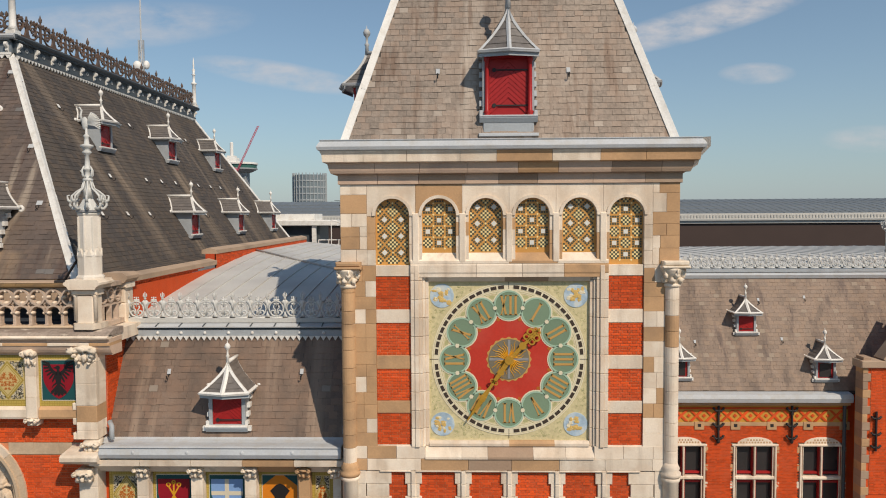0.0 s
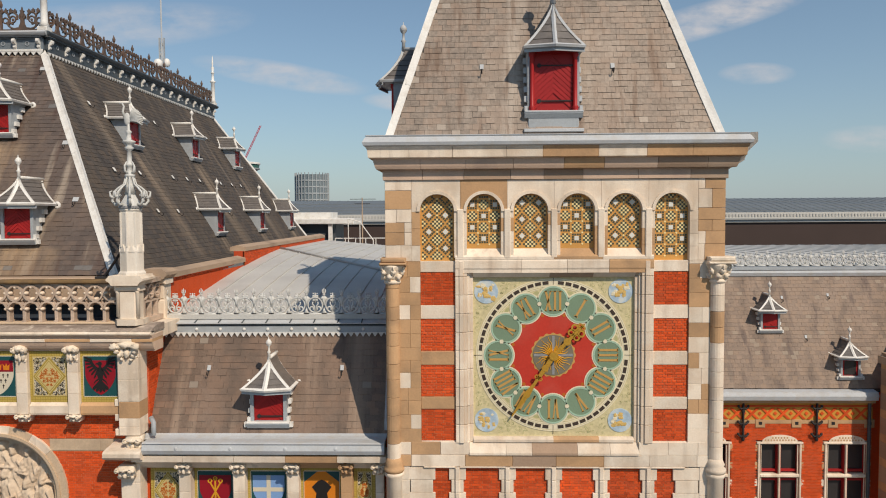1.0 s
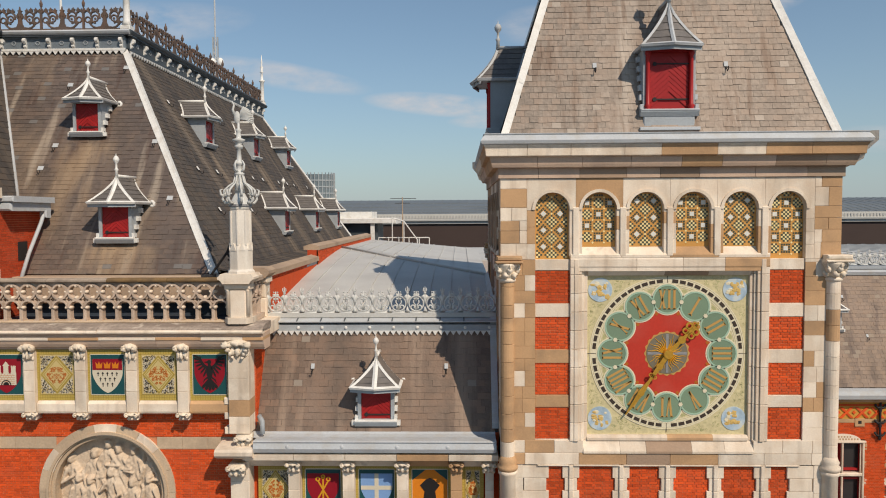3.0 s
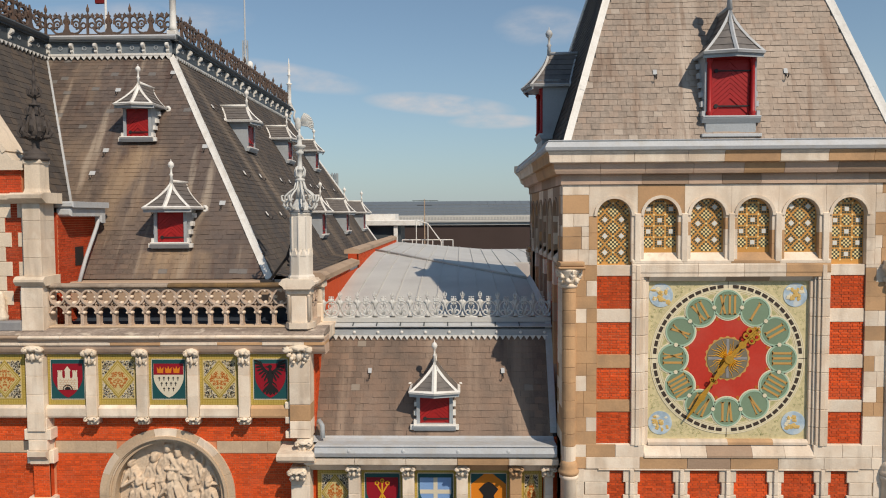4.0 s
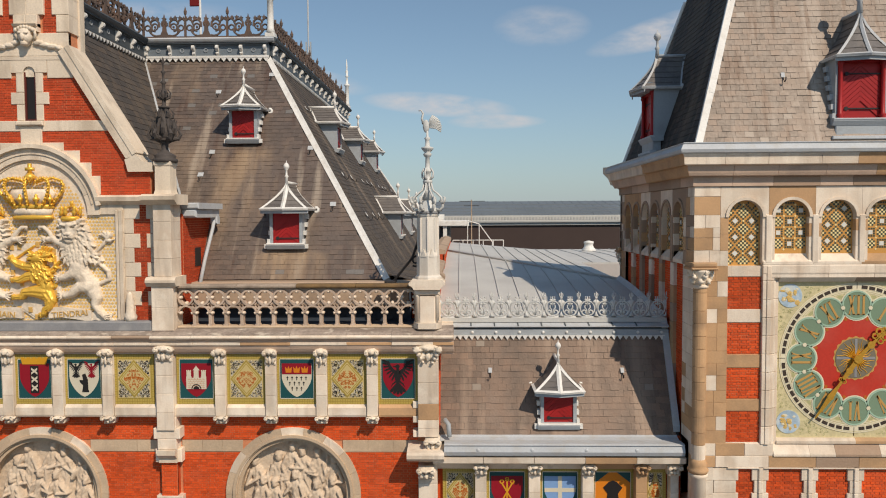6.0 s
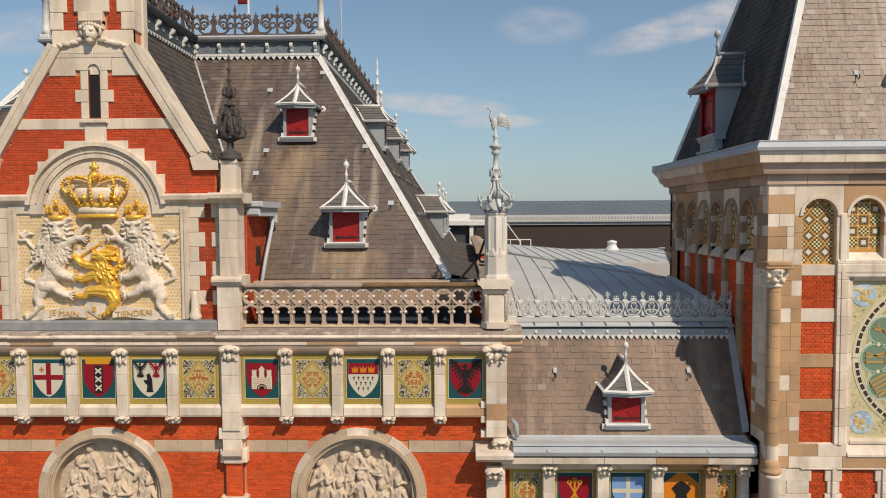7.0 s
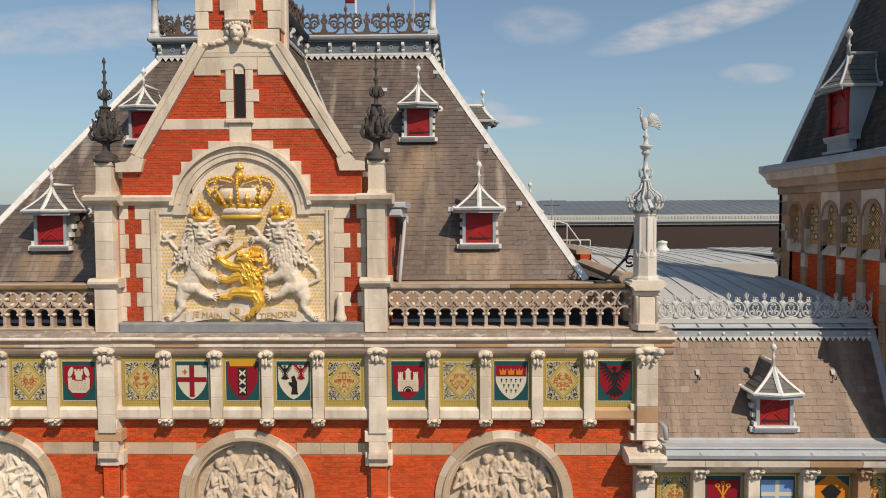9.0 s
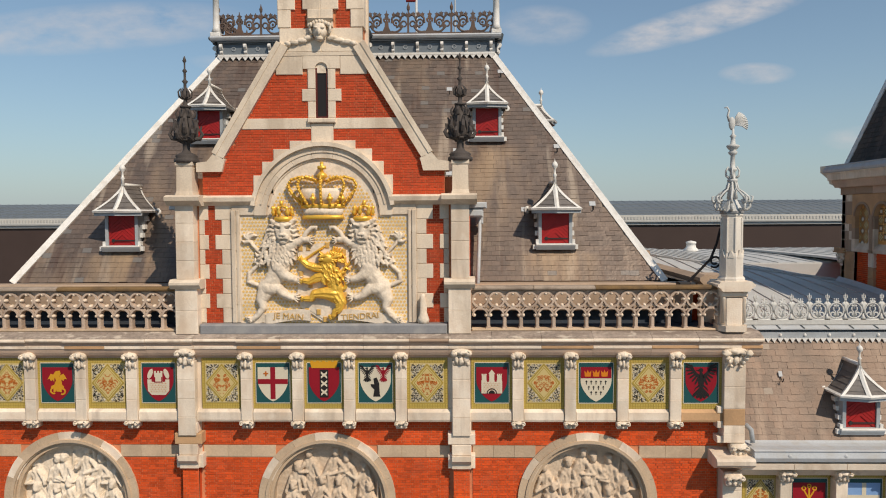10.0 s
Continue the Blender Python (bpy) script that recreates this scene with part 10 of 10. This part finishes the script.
part("pole", Geo().tube([(0, 0, 0), (0, 0, 3.7)], 0.035, 6), COPING, mast)
part("cross_bars", Geo().tube([(-0.8, 0, 3.6), (0.9, 0, 3.6)], 0.02, 5).tube([(-0.5, 0, 3.3), (0.5, 0, 3.3)], 0.02, 5), BLACKIRON, mast)
solo("roof_box", Geo().lathe([(0.34, 0), (0.34, 0.55), (0.42, 0.58), (0.42, 0.68), (0.1, 0.75)], 12), TAN, "low round roof ventilator of tan metal", "roof ventilator", (-7.9, 25.6, 15.7), smooth=False)
am = thing("antenna_mast", "grey lattice antenna mast with white drums on the roof top", "antenna", (PX + 3.1, 19.5, TZ + 0.5))
part("pole", Geo().tube([(0, 0, 0), (0, 0, 7.5)], 0.04, 6), LEAD, am)
part("lattice", Geo().box(-0.14, -0.08, -0.05, 0.05, 0, 3.0).box(0.08, 0.14, -0.05, 0.05, 0, 3.0).tube([(-0.1, 0, 0.3), (0.1, 0, 0.8), (-0.1, 0, 1.3), (0.1, 0, 1.8), (-0.1, 0, 2.3), (0.1, 0, 2.8)], 0.03, 5), GREYPAINT, am)
part("drum", Geo().blob((-0.12, -0.2, 1.7), (0.22, 0.2, 0.25), 10, 8), WHITEPAINT, am, smooth=True)
part("drum", Geo().blob((0.2, 0.1, 1.8), (0.16, 0.16, 0.22), 10, 8), WHITEPAINT, am, smooth=True)
flag = thing("flag", "dark red flag on a white pole on the roof top", "flag", (PX + 1.9, 7.9, TZ + 0.5))
part("pole", Geo().tube([(0, 0, 0), (0, 0, 5)], 0.04, 8), WHITEPAINT, flag)
part("cloth", Geo().box(-0.34, -0.02, -0.05, 0.03, 1.45, 2.6, 0.01), paint("dark red cloth", (0.16, 0.012, 0.012), 0.9), flag)

# ---- distance ----
# distance haze is mixed into the base colours of far walls and glass
tb = thing("tower_block", "distant round-cornered tower block with glass bands", "tower block", (-68.0, 300.0, 0))
part("core", Geo().lathe([(7.2, 0), (7.2, 36.0)], 28), paint("hazy blue glass", (0.17, 0.21, 0.23), 0.4), tb)
for k in range(28):
    t = 2 * math.pi * k / 28
    part("fin", Geo().box(-0.14, 0.14, -7.55, -7.1, 0, 36.8, m=Matrix.Rotation(t, 4, "Z")), paint("hazy pale metal", (0.36, 0.39, 0.40), 0.5) if k == 0 else bpy.data.materials["hazy pale metal"], tb)
for k in range(12):
    part("floor_band", Geo().lathe([(7.3, 2.8 * k + 2.2), (7.4, 2.8 * k + 2.3), (7.4, 2.8 * k + 2.7), (7.3, 2.8 * k + 2.8)], 28), bpy.data.materials["hazy pale metal"], tb)
lt = thing("lookout_tower", "distant white lookout tower with a wide flat deck", "lookout tower", (-98.6, 300.0, 0))
part("shaft", Geo().box(-2.3, 3.1, -3, 3, 0, 37.4), paint("hazy grey wall", (0.30, 0.32, 0.33), 0.7), lt)
for k in range(9):
    part("window_band", Geo().box(-2.1, 2.9, -3.06, -2.9, 13.0 + 2.7 * k, 14.3 + 2.7 * k), bpy.data.materials["hazy blue glass"], lt)
part("deck", Geo().lathe([(4.6, 37.4), (6.9, 38.6), (7.3, 38.7), (7.3, 39.2), (6.9, 39.25)], 32), bpy.data.materials["hazy grey wall"], lt)
part("green_band", Geo().lathe([(6.9, 39.2), (7.1, 40.8), (6.8, 40.85)], 32), paint("green glass band", (0.05, 0.14, 0.12), 0.3), lt)
part("deck_roof", Geo().lathe([(7.0, 40.8), (7.5, 40.85), (7.5, 41.5), (7.2, 41.7), (0.5, 41.75)], 32), WHITEPAINT, lt)
part("plant_room", Geo().box(-6.6, -1.2, -2.4, 2.4, 41.72, 44.0).box(-5.6, -2.2, -1.8, 1.8, 44.0, 44.8), WHITEPAINT, lt)
part("mast", Geo().lathe([(0.75, 44.7), (0.75, 50.4), (0.5, 50.8)], 12, cx=-3.9), WHITEPAINT, lt)
cr = thing("crane", "distant pink-red tower crane with raised jib", "crane", (-98.4, 292.0, 0))
crane_red = paint("crane red paint", (0.50, 0.10, 0.14), 0.6)
for dx in (-0.3, 0.3):
    part("jib_chord", Geo().tube([(dx, 0, 36.2), (10.2 + dx, 0, 56.9)], 0.14, 5), crane_red, cr)
part("jib_lacing", Geo().tube([(10.2 * k / 24 + (0.3 if k % 2 else -0.3), 0, 36.2 + 20.7 * k / 24) for k in range(25)], 0.10, 4), crane_red, cr)
part("counter_jib", Geo().tube([(0.6, 0, 38.0), (-2.6, 0, 40.5)], 0.3, 5).tube([(-2.4, 0, 36.0), (0.4, 0, 37.6)], 0.22, 5), crane_red, cr)
part("mast", Geo().box(-0.5, 0.5, -0.5, 0.5, 0, 37.4), crane_red, cr)
solo("ground", Geo().box(-3000, 3000, -600, 4000, -0.6, 0.0), surface("city ground", (0.13, 0.125, 0.12), 0.9, var=0.3, scale=0.05), "wide grey city ground with paving", "ground", kind="structure")
